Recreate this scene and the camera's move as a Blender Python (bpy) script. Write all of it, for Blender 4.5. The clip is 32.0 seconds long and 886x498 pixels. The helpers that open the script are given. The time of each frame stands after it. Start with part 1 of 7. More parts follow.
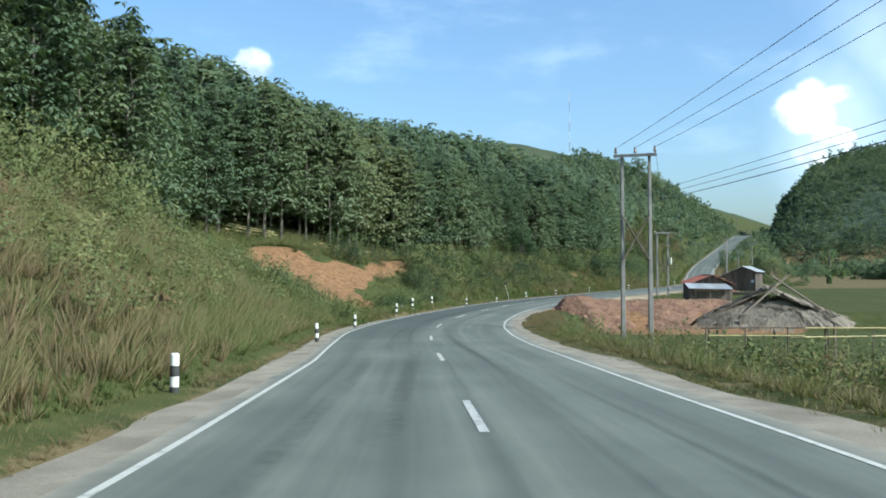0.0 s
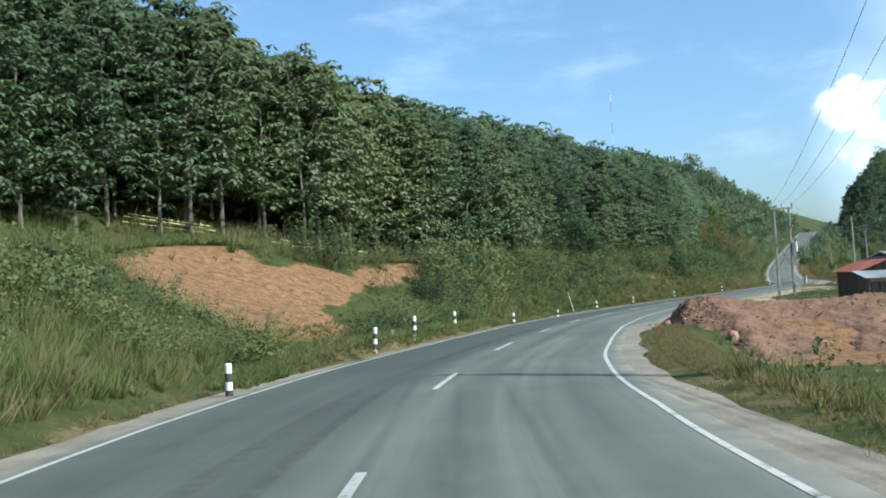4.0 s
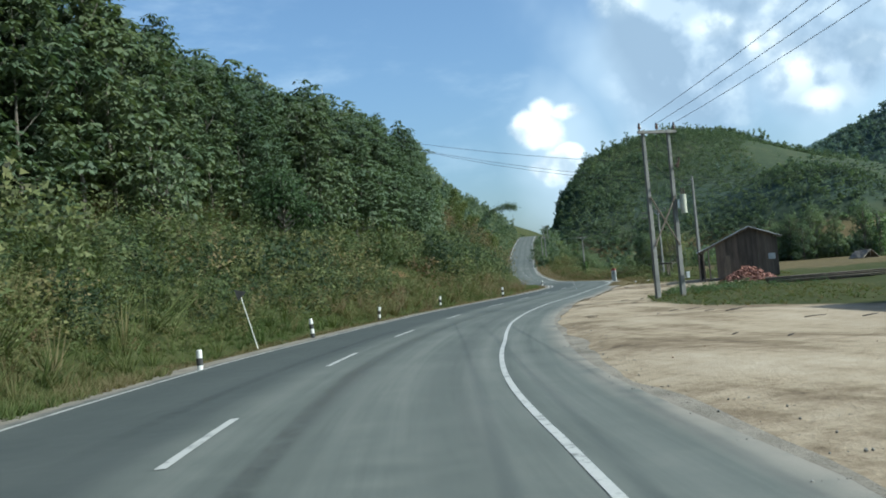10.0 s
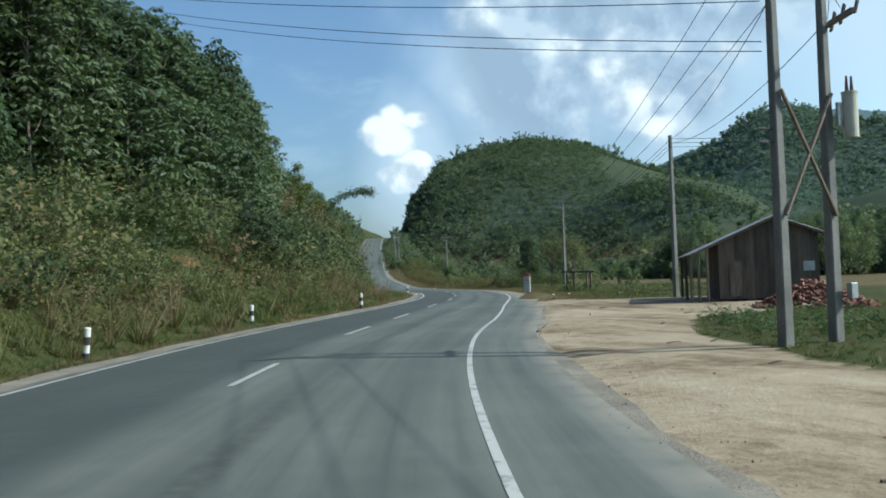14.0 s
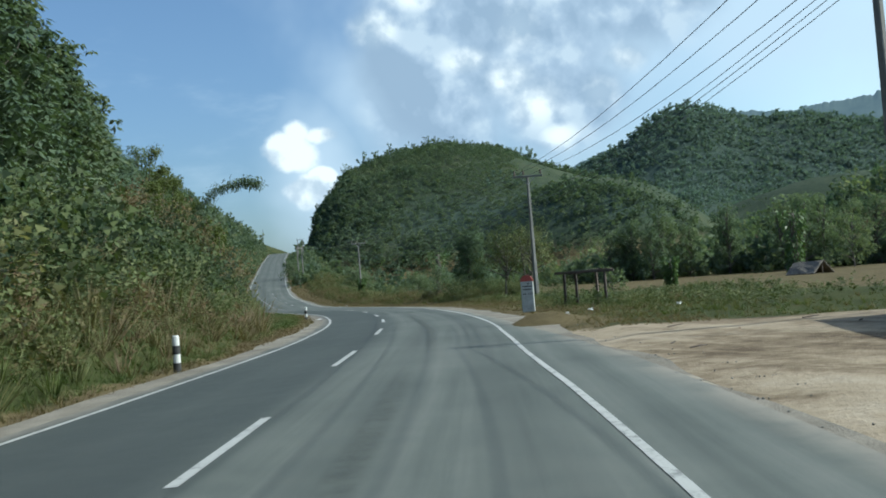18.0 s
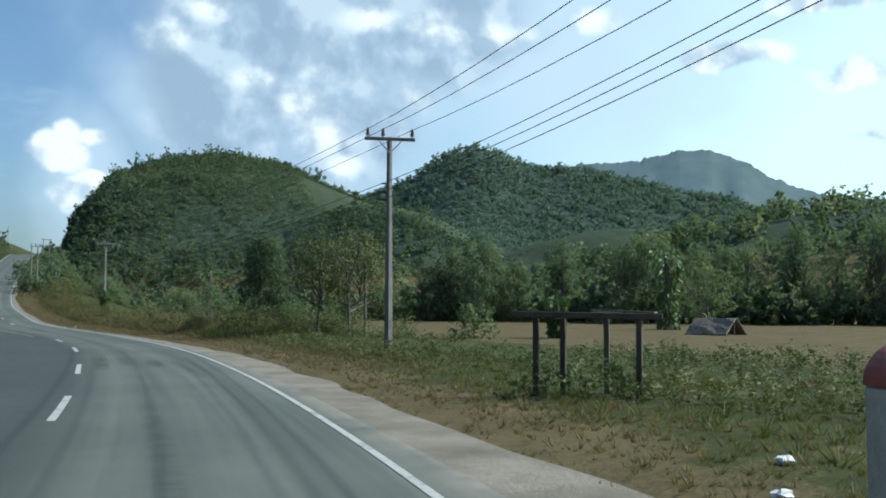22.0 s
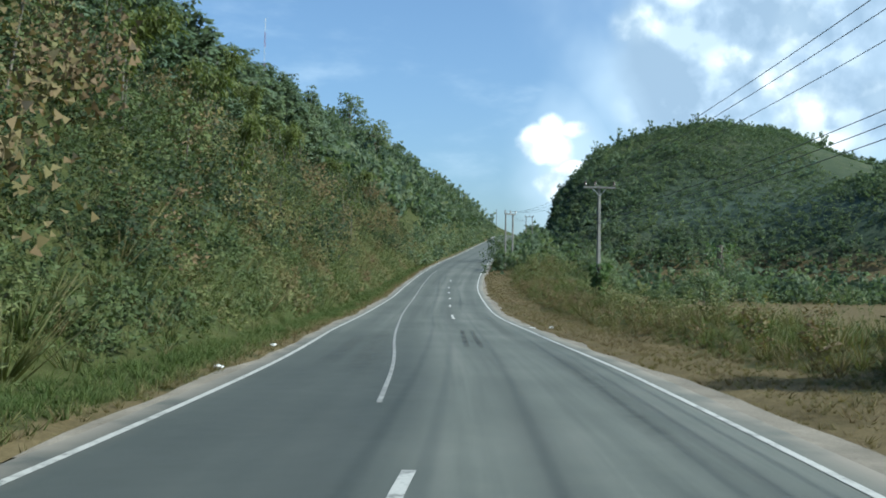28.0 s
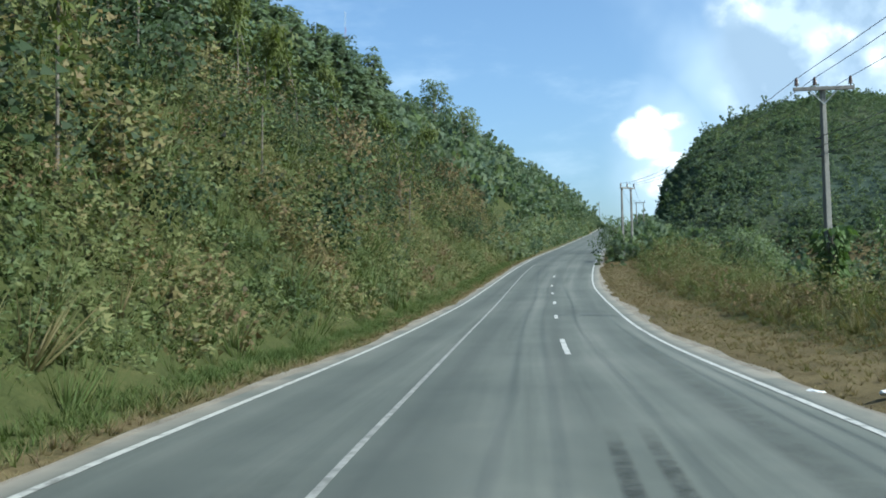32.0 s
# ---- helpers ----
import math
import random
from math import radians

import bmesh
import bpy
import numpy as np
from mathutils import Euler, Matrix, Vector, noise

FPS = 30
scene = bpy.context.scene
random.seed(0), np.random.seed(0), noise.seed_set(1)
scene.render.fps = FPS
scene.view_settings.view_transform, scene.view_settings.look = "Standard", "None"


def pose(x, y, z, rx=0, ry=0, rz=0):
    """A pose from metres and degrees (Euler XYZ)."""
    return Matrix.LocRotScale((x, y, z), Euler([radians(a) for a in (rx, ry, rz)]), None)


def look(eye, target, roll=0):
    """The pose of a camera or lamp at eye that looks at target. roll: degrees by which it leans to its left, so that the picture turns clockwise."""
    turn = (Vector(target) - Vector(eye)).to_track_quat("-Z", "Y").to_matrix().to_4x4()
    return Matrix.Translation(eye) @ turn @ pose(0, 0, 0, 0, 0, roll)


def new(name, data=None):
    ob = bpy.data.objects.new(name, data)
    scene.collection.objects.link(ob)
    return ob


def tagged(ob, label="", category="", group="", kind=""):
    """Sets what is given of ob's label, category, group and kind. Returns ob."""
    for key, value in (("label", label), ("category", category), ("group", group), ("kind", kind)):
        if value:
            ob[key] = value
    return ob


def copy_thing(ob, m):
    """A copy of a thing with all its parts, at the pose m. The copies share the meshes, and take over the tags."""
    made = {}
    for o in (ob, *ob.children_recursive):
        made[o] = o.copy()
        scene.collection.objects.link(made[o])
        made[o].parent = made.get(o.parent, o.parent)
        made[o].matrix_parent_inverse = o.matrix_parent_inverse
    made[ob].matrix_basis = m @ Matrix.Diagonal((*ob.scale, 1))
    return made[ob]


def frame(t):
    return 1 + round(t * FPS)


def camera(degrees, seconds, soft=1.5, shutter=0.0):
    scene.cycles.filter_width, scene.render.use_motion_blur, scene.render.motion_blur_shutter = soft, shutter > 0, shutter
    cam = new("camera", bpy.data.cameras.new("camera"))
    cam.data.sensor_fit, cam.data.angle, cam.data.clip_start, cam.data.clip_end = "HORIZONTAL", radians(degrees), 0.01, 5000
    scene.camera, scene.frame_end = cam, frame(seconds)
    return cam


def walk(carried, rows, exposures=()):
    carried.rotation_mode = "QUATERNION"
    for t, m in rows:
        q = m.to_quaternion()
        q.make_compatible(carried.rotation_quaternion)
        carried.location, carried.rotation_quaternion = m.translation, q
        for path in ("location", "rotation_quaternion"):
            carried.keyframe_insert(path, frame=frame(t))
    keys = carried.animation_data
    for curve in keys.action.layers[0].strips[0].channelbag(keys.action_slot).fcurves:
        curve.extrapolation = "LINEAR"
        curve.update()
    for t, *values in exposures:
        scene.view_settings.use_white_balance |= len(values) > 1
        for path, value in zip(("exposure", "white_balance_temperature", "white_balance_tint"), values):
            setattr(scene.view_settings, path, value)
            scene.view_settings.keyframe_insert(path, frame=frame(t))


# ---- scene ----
cam = camera(50.01, 32.0, soft=1.8)
ROWS = [
    (0.0, 0.000, -0.000, 1.650, 91.617, 0.214, 0.004),
    (0.5, 0.259, 4.476, 1.492, 91.864, 1.695, 0.393),
    (1.0, 0.466, 8.931, 1.354, 91.846, 2.261, 0.756),
    (1.5, 0.584, 13.374, 1.237, 91.872, 3.388, 1.691),
    (2.0, 0.695, 17.900, 1.104, 92.157, 2.361, 1.772),
    (2.5, 0.787, 22.416, 0.963, 93.019, 1.894, 1.518),
    (4.5, 0.918, 40.266, 0.471, 92.749, 3.733, 2.796),
    (5.0, 1.108, 44.702, 0.414, 92.344, 4.477, 0.750),
    (5.5, 1.282, 49.161, 0.319, 92.186, 4.470, -1.011),
    (6.0, 1.516, 53.489, 0.238, 91.967, 6.085, -1.361),
    (6.5, 1.888, 57.843, 0.187, 92.255, 8.381, -1.278),
    (7.0, 2.375, 62.002, 0.183, 92.609, 9.579, -2.888),
    (7.5, 2.952, 66.111, 0.250, 91.958, 7.505, -6.080),
    (8.0, 3.570, 70.199, 0.311, 92.232, 5.694, -8.683),
    (8.5, 4.305, 74.353, 0.322, 92.280, 5.351, -10.182),
    (9.0, 4.956, 78.374, 0.247, 92.312, 5.319, -12.162),
    (9.5, 5.693, 82.292, 0.161, 92.112, 5.014, -13.291),
    (10.0, 6.482, 86.152, 0.110, 92.506, 4.896, -14.434),
    (10.5, 7.363, 89.982, 0.139, 92.676, 5.256, -14.294),
    (11.0, 8.279, 93.823, 0.151, 93.285, 6.580, -14.055),
    (11.5, 9.253, 97.522, 0.110, 93.762, 4.943, -14.498),
    (12.0, 10.292, 101.261, 0.112, 93.709, 4.516, -15.605),
    (12.5, 11.443, 104.943, 0.106, 93.448, 3.086, -16.464),
    (13.0, 12.686, 108.707, 0.135, 93.296, 3.723, -18.371),
    (13.5, 13.921, 112.510, 0.159, 91.915, 2.744, -21.190),
    (14.0, 15.222, 116.274, 0.226, 92.204, 1.844, -24.036),
    (14.5, 16.602, 120.020, 0.244, 93.287, 1.504, -24.806),
    (16.5, 22.332, 133.514, 0.394, 92.923, 4.197, -25.848),
    (17.0, 23.852, 136.769, 0.405, 93.083, 4.247, -27.099),
    (17.5, 25.354, 140.044, 0.407, 93.188, 3.905, -28.852),
    (18.0, 26.917, 143.289, 0.432, 92.706, 4.487, -29.393),
    (18.5, 28.613, 146.405, 0.469, 92.431, 5.301, -29.260),
    (19.0, 30.295, 149.434, 0.566, 91.994, 4.516, -31.343),
    (19.5, 31.997, 152.461, 0.694, 92.025, 3.023, -33.782),
    (20.0, 33.390, 155.361, 0.715, 92.924, 0.848, -36.244),
    (20.5, 34.885, 158.244, 0.740, 94.059, -1.000, -38.069),
    (21.0, 36.544, 161.130, 0.780, 94.432, -0.061, -39.778),
    (21.5, 38.171, 164.133, 0.870, 93.890, -0.071, -41.452),
    (22.0, 39.800, 167.148, 0.953, 93.968, -0.124, -43.149),
    (22.5, 41.358, 170.106, 0.986, 93.353, -1.426, -44.871),
    (23.0, 42.829, 173.180, 0.997, 93.339, -2.209, -43.456),
    (23.5, 44.186, 176.549, 0.988, 93.198, -1.951, -40.019),
    (24.0, 45.847, 179.903, 1.006, 93.167, -3.245, -36.288),
    (24.5, 47.357, 183.194, 1.054, 92.821, -3.596, -33.277),
    (25.0, 48.879, 186.481, 1.083, 92.694, -3.531, -31.252),
    (25.5, 50.366, 189.941, 1.095, 92.718, -3.581, -28.381),
    (26.0, 51.818, 193.499, 1.079, 92.815, -1.913, -25.155),
    (26.5, 53.255, 197.226, 1.119, 92.742, -2.082, -21.791),
    (28.5, 57.701, 210.942, 1.216, 92.784, -1.058, -13.462),
    (29.0, 58.680, 214.124, 1.206, 92.756, -1.720, -12.059),
    (29.5, 59.516, 217.256, 1.209, 92.888, -2.673, -10.481),
    (30.0, 60.355, 220.374, 1.214, 93.085, -3.772, -9.585),
    (30.5, 61.155, 223.558, 1.203, 92.996, -2.072, -9.031),
    (31.0, 61.965, 226.941, 1.238, 92.510, -1.340, -9.308),
    (31.5, 62.900, 230.432, 1.302, 92.255, -0.626, -9.004),
    (32.0, 63.822, 233.933, 1.311, 92.903, 1.229, -8.771),
]
LIGHT = [(0, 0.90), (6, 0.82), (9, 0.60), (13, 0.40), (19, 0.37), (26, 0.53), (32, 0.80)]  # the camera's own exposure on the way
walk(cam, [(t, pose(x, y, z, rx, ry, rz)) for t, x, y, z, rx, ry, rz in ROWS], [(t, s, 5750, 0) for t, s in LIGHT])

# ---- sky, sun, exposure ----
SUN_ELEV, SUN_AZ = 39.0, (0.862, -0.507)


class Nodes:
    """Small helper to wire shader nodes."""

    def __init__(self, tree):
        self.t = tree

    def add(self, kind):
        return self.t.nodes.new(kind)

    def link(self, a, b):
        self.t.links.new(a, b)

    def put(self, target, value):
        if isinstance(value, bpy.types.NodeSocket):
            self.link(value, target)
        elif value is not None:
            target.default_value = value

    def math(self, op, a, b=None, c=None, clamp=False):
        n = self.add("ShaderNodeMath")
        n.operation, n.use_clamp = op, clamp
        self.put(n.inputs[0], a)
        self.put(n.inputs[1], b)
        self.put(n.inputs[2], c)
        return n.outputs[0]

    def mix(self, fac, a, b, blend="MIX"):
        n = self.add("ShaderNodeMix")
        n.data_type, n.blend_type = "RGBA", blend
        self.put(n.inputs[0], fac)
        self.put(n.inputs[6], (*a, 1) if isinstance(a, tuple) and len(a) == 3 else a)
        self.put(n.inputs[7], (*b, 1) if isinstance(b, tuple) and len(b) == 3 else b)
        return n.outputs[2]

    def noise(self, vec, scale, detail=4.0, rough=0.55, dist=0.0):
        n = self.add("ShaderNodeTexNoise")
        self.put(n.inputs["Vector"], vec)
        n.inputs["Scale"].default_value = scale
        n.inputs["Detail"].default_value = detail
        n.inputs["Roughness"].default_value = rough
        n.inputs["Distortion"].default_value = dist
        return n.outputs[0]

    def ramp(self, fac, stops):
        n = self.add("ShaderNodeValToRGB")
        e = n.color_ramp.elements
        while len(e) < len(stops):
            e.new(0.5)
        for el, (p, c) in zip(e, stops):
            el.position = p
            el.color = (*c, 1) if len(c) == 3 else c
        self.put(n.inputs[0], fac)
        return n.outputs[0]

    def step(self, v, lo, hi):
        n = self.add("ShaderNodeMapRange")
        n.interpolation_type = "SMOOTHSTEP"
        self.put(n.inputs[0], v)
        n.inputs[1].default_value, n.inputs[2].default_value = lo, hi
        return n.outputs[0]

    def scaled(self, vec, s):
        n = self.add("ShaderNodeVectorMath")
        n.operation = "MULTIPLY"
        self.put(n.inputs[0], vec)
        n.inputs[1].default_value = s
        return n.outputs[0]

    def coord(self, which="Object"):
        return self.add("ShaderNodeTexCoord").outputs[which]

    def world_pos(self):
        return self.add("ShaderNodeNewGeometry").outputs["Position"]

    def attr(self, name):
        n = self.add("ShaderNodeAttribute")
        n.attribute_name = name
        return n.outputs["Fac"]


world = bpy.data.worlds.new("sky")
scene.world = world
world.use_nodes = True
W = Nodes(world.node_tree)
world.node_tree.nodes.clear()
sky = W.add("ShaderNodeTexSky")
sky.sky_type, sky.sun_disc = "NISHITA", False
sky.sun_elevation = radians(SUN_ELEV)
sky.sun_rotation = math.atan2(SUN_AZ[0], SUN_AZ[1])
sky.air_density, sky.dust_density, sky.ozone_density = 1.0, 2.6, 1.6
way = W.coord("Generated")
split = W.add("ShaderNodeSeparateXYZ")
W.link(way, split.inputs[0])
azim = W.math("MULTIPLY", W.math("ARCTAN2", split.outputs[0], split.outputs[1]), 57.296)
elev = W.math("MULTIPLY", W.math("ARCSINE", split.outputs[2]), 57.296)


def shifted(v):
    n = W.add("ShaderNodeVectorMath")
    W.link(way, n.inputs[0])
    n.inputs[1].default_value = v
    return n.outputs[0]


lump = W.noise(way, 20.0, 7.0, 0.5, 0.1)
lump_lit = W.noise(shifted((0.012, -0.007, 0.014)), 20.0, 5.0, 0.5, 0.1)
broad = W.noise(way, 6.0, 4.0, 0.5)


def heaped(clouds):
    """Largest of several oval clouds: 1 at a middle, 0 at the rim, below 0 outside (azimuth, elevation, half width, half height)."""
    top = None
    for a, e, w, h in clouds:
        u = W.math("MULTIPLY", W.math("SUBTRACT", azim, a), 1 / w)
        v = W.math("MULTIPLY", W.math("SUBTRACT", elev, e), 1 / h)
        r = W.math("SUBTRACT", 1.0, W.math("SQRT", W.math("ADD", W.math("MULTIPLY", u, u), W.math("MULTIPLY", v, v))))
        top = r if top is None else W.math("MAXIMUM", top, r)
    return top


puffs = heaped(((20.9, 9.2, 1.7, 1.2), (21.4, 10.3, 0.9, 0.8), (22.7, 10.0, 1.2, 0.6), (21.7, 6.7, 1.5, 0.9), (22.7, 7.6, 0.8, 0.5), (-11.4, 12.4, 1.1, 0.9), (60.5, 14.8, 3.0, 0.8), (67.3, 13.2, 2.4, 0.9), (65.5, 17.4, 3.5, 0.8), (68.0, 10.0, 2.0, 0.5)))
body = heaped(((29.4, 14.0, 5.6, 8.2), (35.0, 15.5, 8.0, 6.5), (41.5, 17.5, 7.5, 4.8), (37.5, 11.0, 4.5, 3.2), (36.0, 24.0, 13.0, 8.0)))
crests = heaped(((35.2, 15.3, 1.5, 1.6), (34.4, 12.6, 1.7, 1.2), (36.2, 10.9, 1.9, 1.6), (37.2, 8.9, 1.2, 0.9), (39.7, 11.2, 1.3, 1.0), (41.6, 13.0, 1.4, 1.0), (46.6, 16.3, 2.5, 1.1), (43.4, 17.2, 2.7, 1.1), (38.6, 17.5, 2.2, 0.9), (32.0, 13.8, 1.7, 0.8), (26.2, 16.0, 1.8, 1.2), (29.0, 17.6, 1.8, 0.8), (52.4, 17.3, 1.8, 0.8), (40.0, 21.5, 6.0, 2.0), (50.0, 21.5, 5.0, 1.6)))
mist = heaped(((36.0, 14.5, 15.0, 9.5), (28.5, 13.0, 6.5, 8.0), (22.0, 8.0, 4.6, 5.0), (52.0, 17.0, 18.0, 9.0)))
swell = W.noise(way, 8.0, 3.0, 0.5)
dens = W.math("ADD", W.math("ADD", puffs, W.math("MULTIPLY", W.math("SUBTRACT", lump, 0.5), 2.6)), W.math("MULTIPLY", W.math("SUBTRACT", swell, 0.5), 0.6))
cover = W.math("MULTIPLY", W.step(dens, -0.05, 0.5), W.step(puffs, -0.6, 0.0))
large = W.noise(way, 9.0, 5.0, 0.45, 0.15)
large_lit = W.noise(shifted((0.022, -0.014, 0.026)), 9.0, 4.0, 0.45, 0.15)
soft = W.math("ADD", W.math("ADD", body, W.math("MULTIPLY", W.math("SUBTRACT", large, 0.5), 0.9)), W.math("MULTIPLY", W.math("SUBTRACT", lump, 0.5), 0.35))
mass = W.math("MULTIPLY", W.step(soft, -0.08, 0.45), 0.9)
rims = W.math("ADD", W.math("ADD", crests, W.math("MULTIPLY", W.math("SUBTRACT", lump, 0.5), 1.0)), W.math("MULTIPLY", W.math("SUBTRACT", large, 0.5), 0.8))
cover = W.math("MAXIMUM", cover, W.math("MULTIPLY", W.step(rims, -0.25, 0.85), W.step(crests, -0.6, 0.15)))
relief = W.math("ADD", W.math("MULTIPLY", W.math("SUBTRACT", lump, lump_lit), 2.4), W.math("MULTIPLY", W.math("SUBTRACT", large, large_lit), 2.8))
relief = W.math("ADD", relief, W.math("MULTIPLY", W.math("SUBTRACT", swell, 0.5), 0.6))
white = W.ramp(W.math("ADD", relief, 0.47), [(0.16, (3.3, 4.0, 4.8)), (0.45, (4.7, 5.2, 5.7)), (0.8, (7.6, 7.7, 7.6))])
thin = W.noise(W.scaled(way, (1.0, 1.0, 3.0)), 5.0, 6.0, 0.6)
veil = W.math("MAXIMUM", W.math("MULTIPLY", W.step(W.math("ADD", mist, W.math("MULTIPLY", W.math("SUBTRACT", broad, 0.5), 1.6)), -0.15, 0.85), 0.85), W.math("MULTIPLY", W.step(thin, 0.52, 0.85), 0.5))
bright = W.math("MULTIPLY", W.step(azim, 32.0, 66.0), W.step(elev, 60.0, 10.0))
blue = W.mix(1.0, sky.outputs[0], (0.92, 1.0, 1.06), "MULTIPLY")
blue = W.mix(W.math("MULTIPLY", bright, 0.85), blue, (6.6, 8.3, 8.6))
hazy = W.mix(veil, blue, (4.6, 5.4, 6.2))
grey = W.ramp(W.math("ADD", relief, 0.47), [(0.2, (2.5, 3.2, 4.1)), (0.55, (3.3, 4.0, 4.9)), (0.85, (4.6, 5.2, 5.8))])
both = W.mix(W.math("MULTIPLY", cover, 0.92), W.mix(mass, hazy, grey), white)
bg = W.add("ShaderNodeBackground")
W.link(both, bg.inputs[0])
bg.inputs[1].default_value = 0.112
W.link(bg.outputs[0], W.add("ShaderNodeOutputWorld").inputs[0])

sun_data = bpy.data.lights.new("sun", "SUN")
sun_data.energy, sun_data.angle, sun_data.color = 3.9, radians(0.53), (1.0, 0.94, 0.83)
sun = new("sun", sun_data)
ce = math.cos(radians(SUN_ELEV))
sun.matrix_world = look((SUN_AZ[0] * ce * 400, SUN_AZ[1] * ce * 400, math.sin(radians(SUN_ELEV)) * 400), (0, 0, 0))

# ---- materials ----


def material(name, rough=0.8, metal=0.0):
    m = bpy.data.materials.new(name)
    m.use_nodes = True
    m.node_tree.nodes.clear()
    n = Nodes(m.node_tree)
    b = n.add("ShaderNodeBsdfPrincipled")
    b.inputs["Roughness"].default_value = rough
    b.inputs["Metallic"].default_value = metal
    out = n.add("ShaderNodeOutputMaterial")
    n.link(b.outputs[0], out.inputs[0])
    return m, n, b, out


def bump(n, b, height, strength, distance):
    k = n.add("ShaderNodeBump")
    k.inputs["Strength"].default_value = strength
    k.inputs["Distance"].default_value = distance
    n.put(k.inputs["Height"], height)
    n.link(k.outputs[0], b.inputs["Normal"])


def mottled(name, dark, light, scale=6.0, fine=40.0, rough=0.8, metal=0.0, relief=0.3, dist=0.01, stretch=(1, 1, 1), vary=0.0):
    """A surface with stains at one scale and grain at another."""
    m, n, b, _ = material(name, rough, metal)
    co = n.scaled(n.coord("Object"), stretch)
    f = n.math("ADD", n.math("MULTIPLY", n.noise(co, scale, 5, 0.6), 0.65), n.math("MULTIPLY", n.noise(co, fine, 3, 0.6), 0.35))
    if vary:
        f = n.math("ADD", f, n.math("MULTIPLY", n.math("SUBTRACT", n.add("ShaderNodeObjectInfo").outputs["Random"], 0.5), vary))
    col = n.ramp(f, [(0.32, dark), (0.68, light)])
    n.link(col, b.inputs["Base Color"])
    bump(n, b, n.noise(co, fine, 4, 0.65), relief, dist)
    return m


def leafy(name, stops, rough=0.6, glow=0.28, grain=0.16):
    """Leaves: a hue for each plant (tone), a small change from leaf to leaf, light through the blade."""
    m, n, b, out = material(name, rough)
    g = n.add("ShaderNodeNewGeometry")
    f = n.math("ADD", n.attr("tone"), n.math("MULTIPLY", n.math("SUBTRACT", g.outputs["Random Per Island"], 0.5), grain))
    col = n.ramp(f, stops)
    n.link(col, b.inputs["Base Color"])
    b.inputs["Specular IOR Level"].default_value = 0.2
    # leaves of one plant share much of their light: lean the blade's own normal out of the bush
    half = n.add("ShaderNodeVectorMath")
    half.operation = "SCALE"
    n.link(g.outputs["Normal"], half.inputs[0])
    half.inputs["Scale"].default_value = 0.8
    lean = n.add("ShaderNodeAttribute")
    lean.attribute_name = "outward"
    turn = n.add("ShaderNodeVectorTransform")
    turn.vector_type, turn.convert_from, turn.convert_to = "VECTOR", "OBJECT", "WORLD"
    n.link(lean.outputs["Vector"], turn.inputs[0])
    sideways = n.add("ShaderNodeVectorMath")
    n.link(half.outputs[0], sideways.inputs[0])
    n.link(turn.outputs[0], sideways.inputs[1])
    up = n.add("ShaderNodeVectorMath")
    n.link(sideways.outputs[0], up.inputs[0])
    up.inputs[1].default_value = (0.0, 0.0, 0.25)
    unit_n = n.add("ShaderNodeVectorMath")
    unit_n.operation = "NORMALIZE"
    n.link(up.outputs[0], unit_n.inputs[0])
    n.link(unit_n.outputs[0], b.inputs["Normal"])
    tr = n.add("ShaderNodeBsdfTranslucent")
    n.link(n.mix(1.0, col, (1.0, 1.12, 0.55), "MULTIPLY"), tr.inputs[0])
    mx = n.add("ShaderNodeMixShader")
    mx.inputs[0].default_value = glow
    n.link(b.outputs[0], mx.inputs[1])
    n.link(tr.outputs[0], mx.inputs[2])
    n.link(mx.outputs[0], out.inputs[0])
    return m


MAT_RUBBER = leafy("rubber_leaves", [(0.0, (0.046, 0.076, 0.048)), (0.45, (0.098, 0.135, 0.076)), (0.75, (0.155, 0.172, 0.085)), (0.9, (0.22, 0.175, 0.065)), (1.0, (0.25, 0.17, 0.07))], 0.5)
MAT_SHRUB = leafy("shrub_leaves", [(0.0, (0.036, 0.058, 0.026)), (0.4, (0.092, 0.122, 0.046)), (0.7, (0.158, 0.170, 0.068)), (0.88, (0.170, 0.145, 0.064)), (1.0, (0.165, 0.115, 0.062))])
MAT_GRASS = leafy("grass_blades", [(0.0, (0.065, 0.100, 0.028)), (0.4, (0.112, 0.132, 0.045)), (0.65, (0.165, 0.142, 0.068)), (1.0, (0.185, 0.134, 0.082))], 0.6, 0.35)
# woodland leaves: lightened past real foliage, a haze veil put into the colour
MAT_WOODS = leafy("hazed_woodland_leaves", [(0.0, (0.066, 0.102, 0.078)), (0.45, (0.145, 0.185, 0.118)), (0.8, (0.215, 0.235, 0.132)), (1.0, (0.25, 0.22, 0.13))], 0.95, 0.46, 0.14)
# ridge leaves: haze painted in, base colour paler and bluer than foliage
MAT_RIDGE = leafy("hazed_ridge_leaves", [(0.0, (0.095, 0.140, 0.142)), (0.6, (0.150, 0.200, 0.188)), (1.0, (0.20, 0.238, 0.196))], 1.0, 0.46, 0.08)
MAT_BAMBOO_LEAF = leafy("bamboo_leaves", [(0.0, (0.06, 0.085, 0.024)), (0.5, (0.115, 0.135, 0.042)), (1.0, (0.20, 0.185, 0.062))], 0.55, 0.35)
MAT_VINE = leafy("vine_leaves", [(0.0, (0.045, 0.078, 0.03)), (0.5, (0.09, 0.14, 0.05)), (1.0, (0.15, 0.20, 0.075))], 0.45)

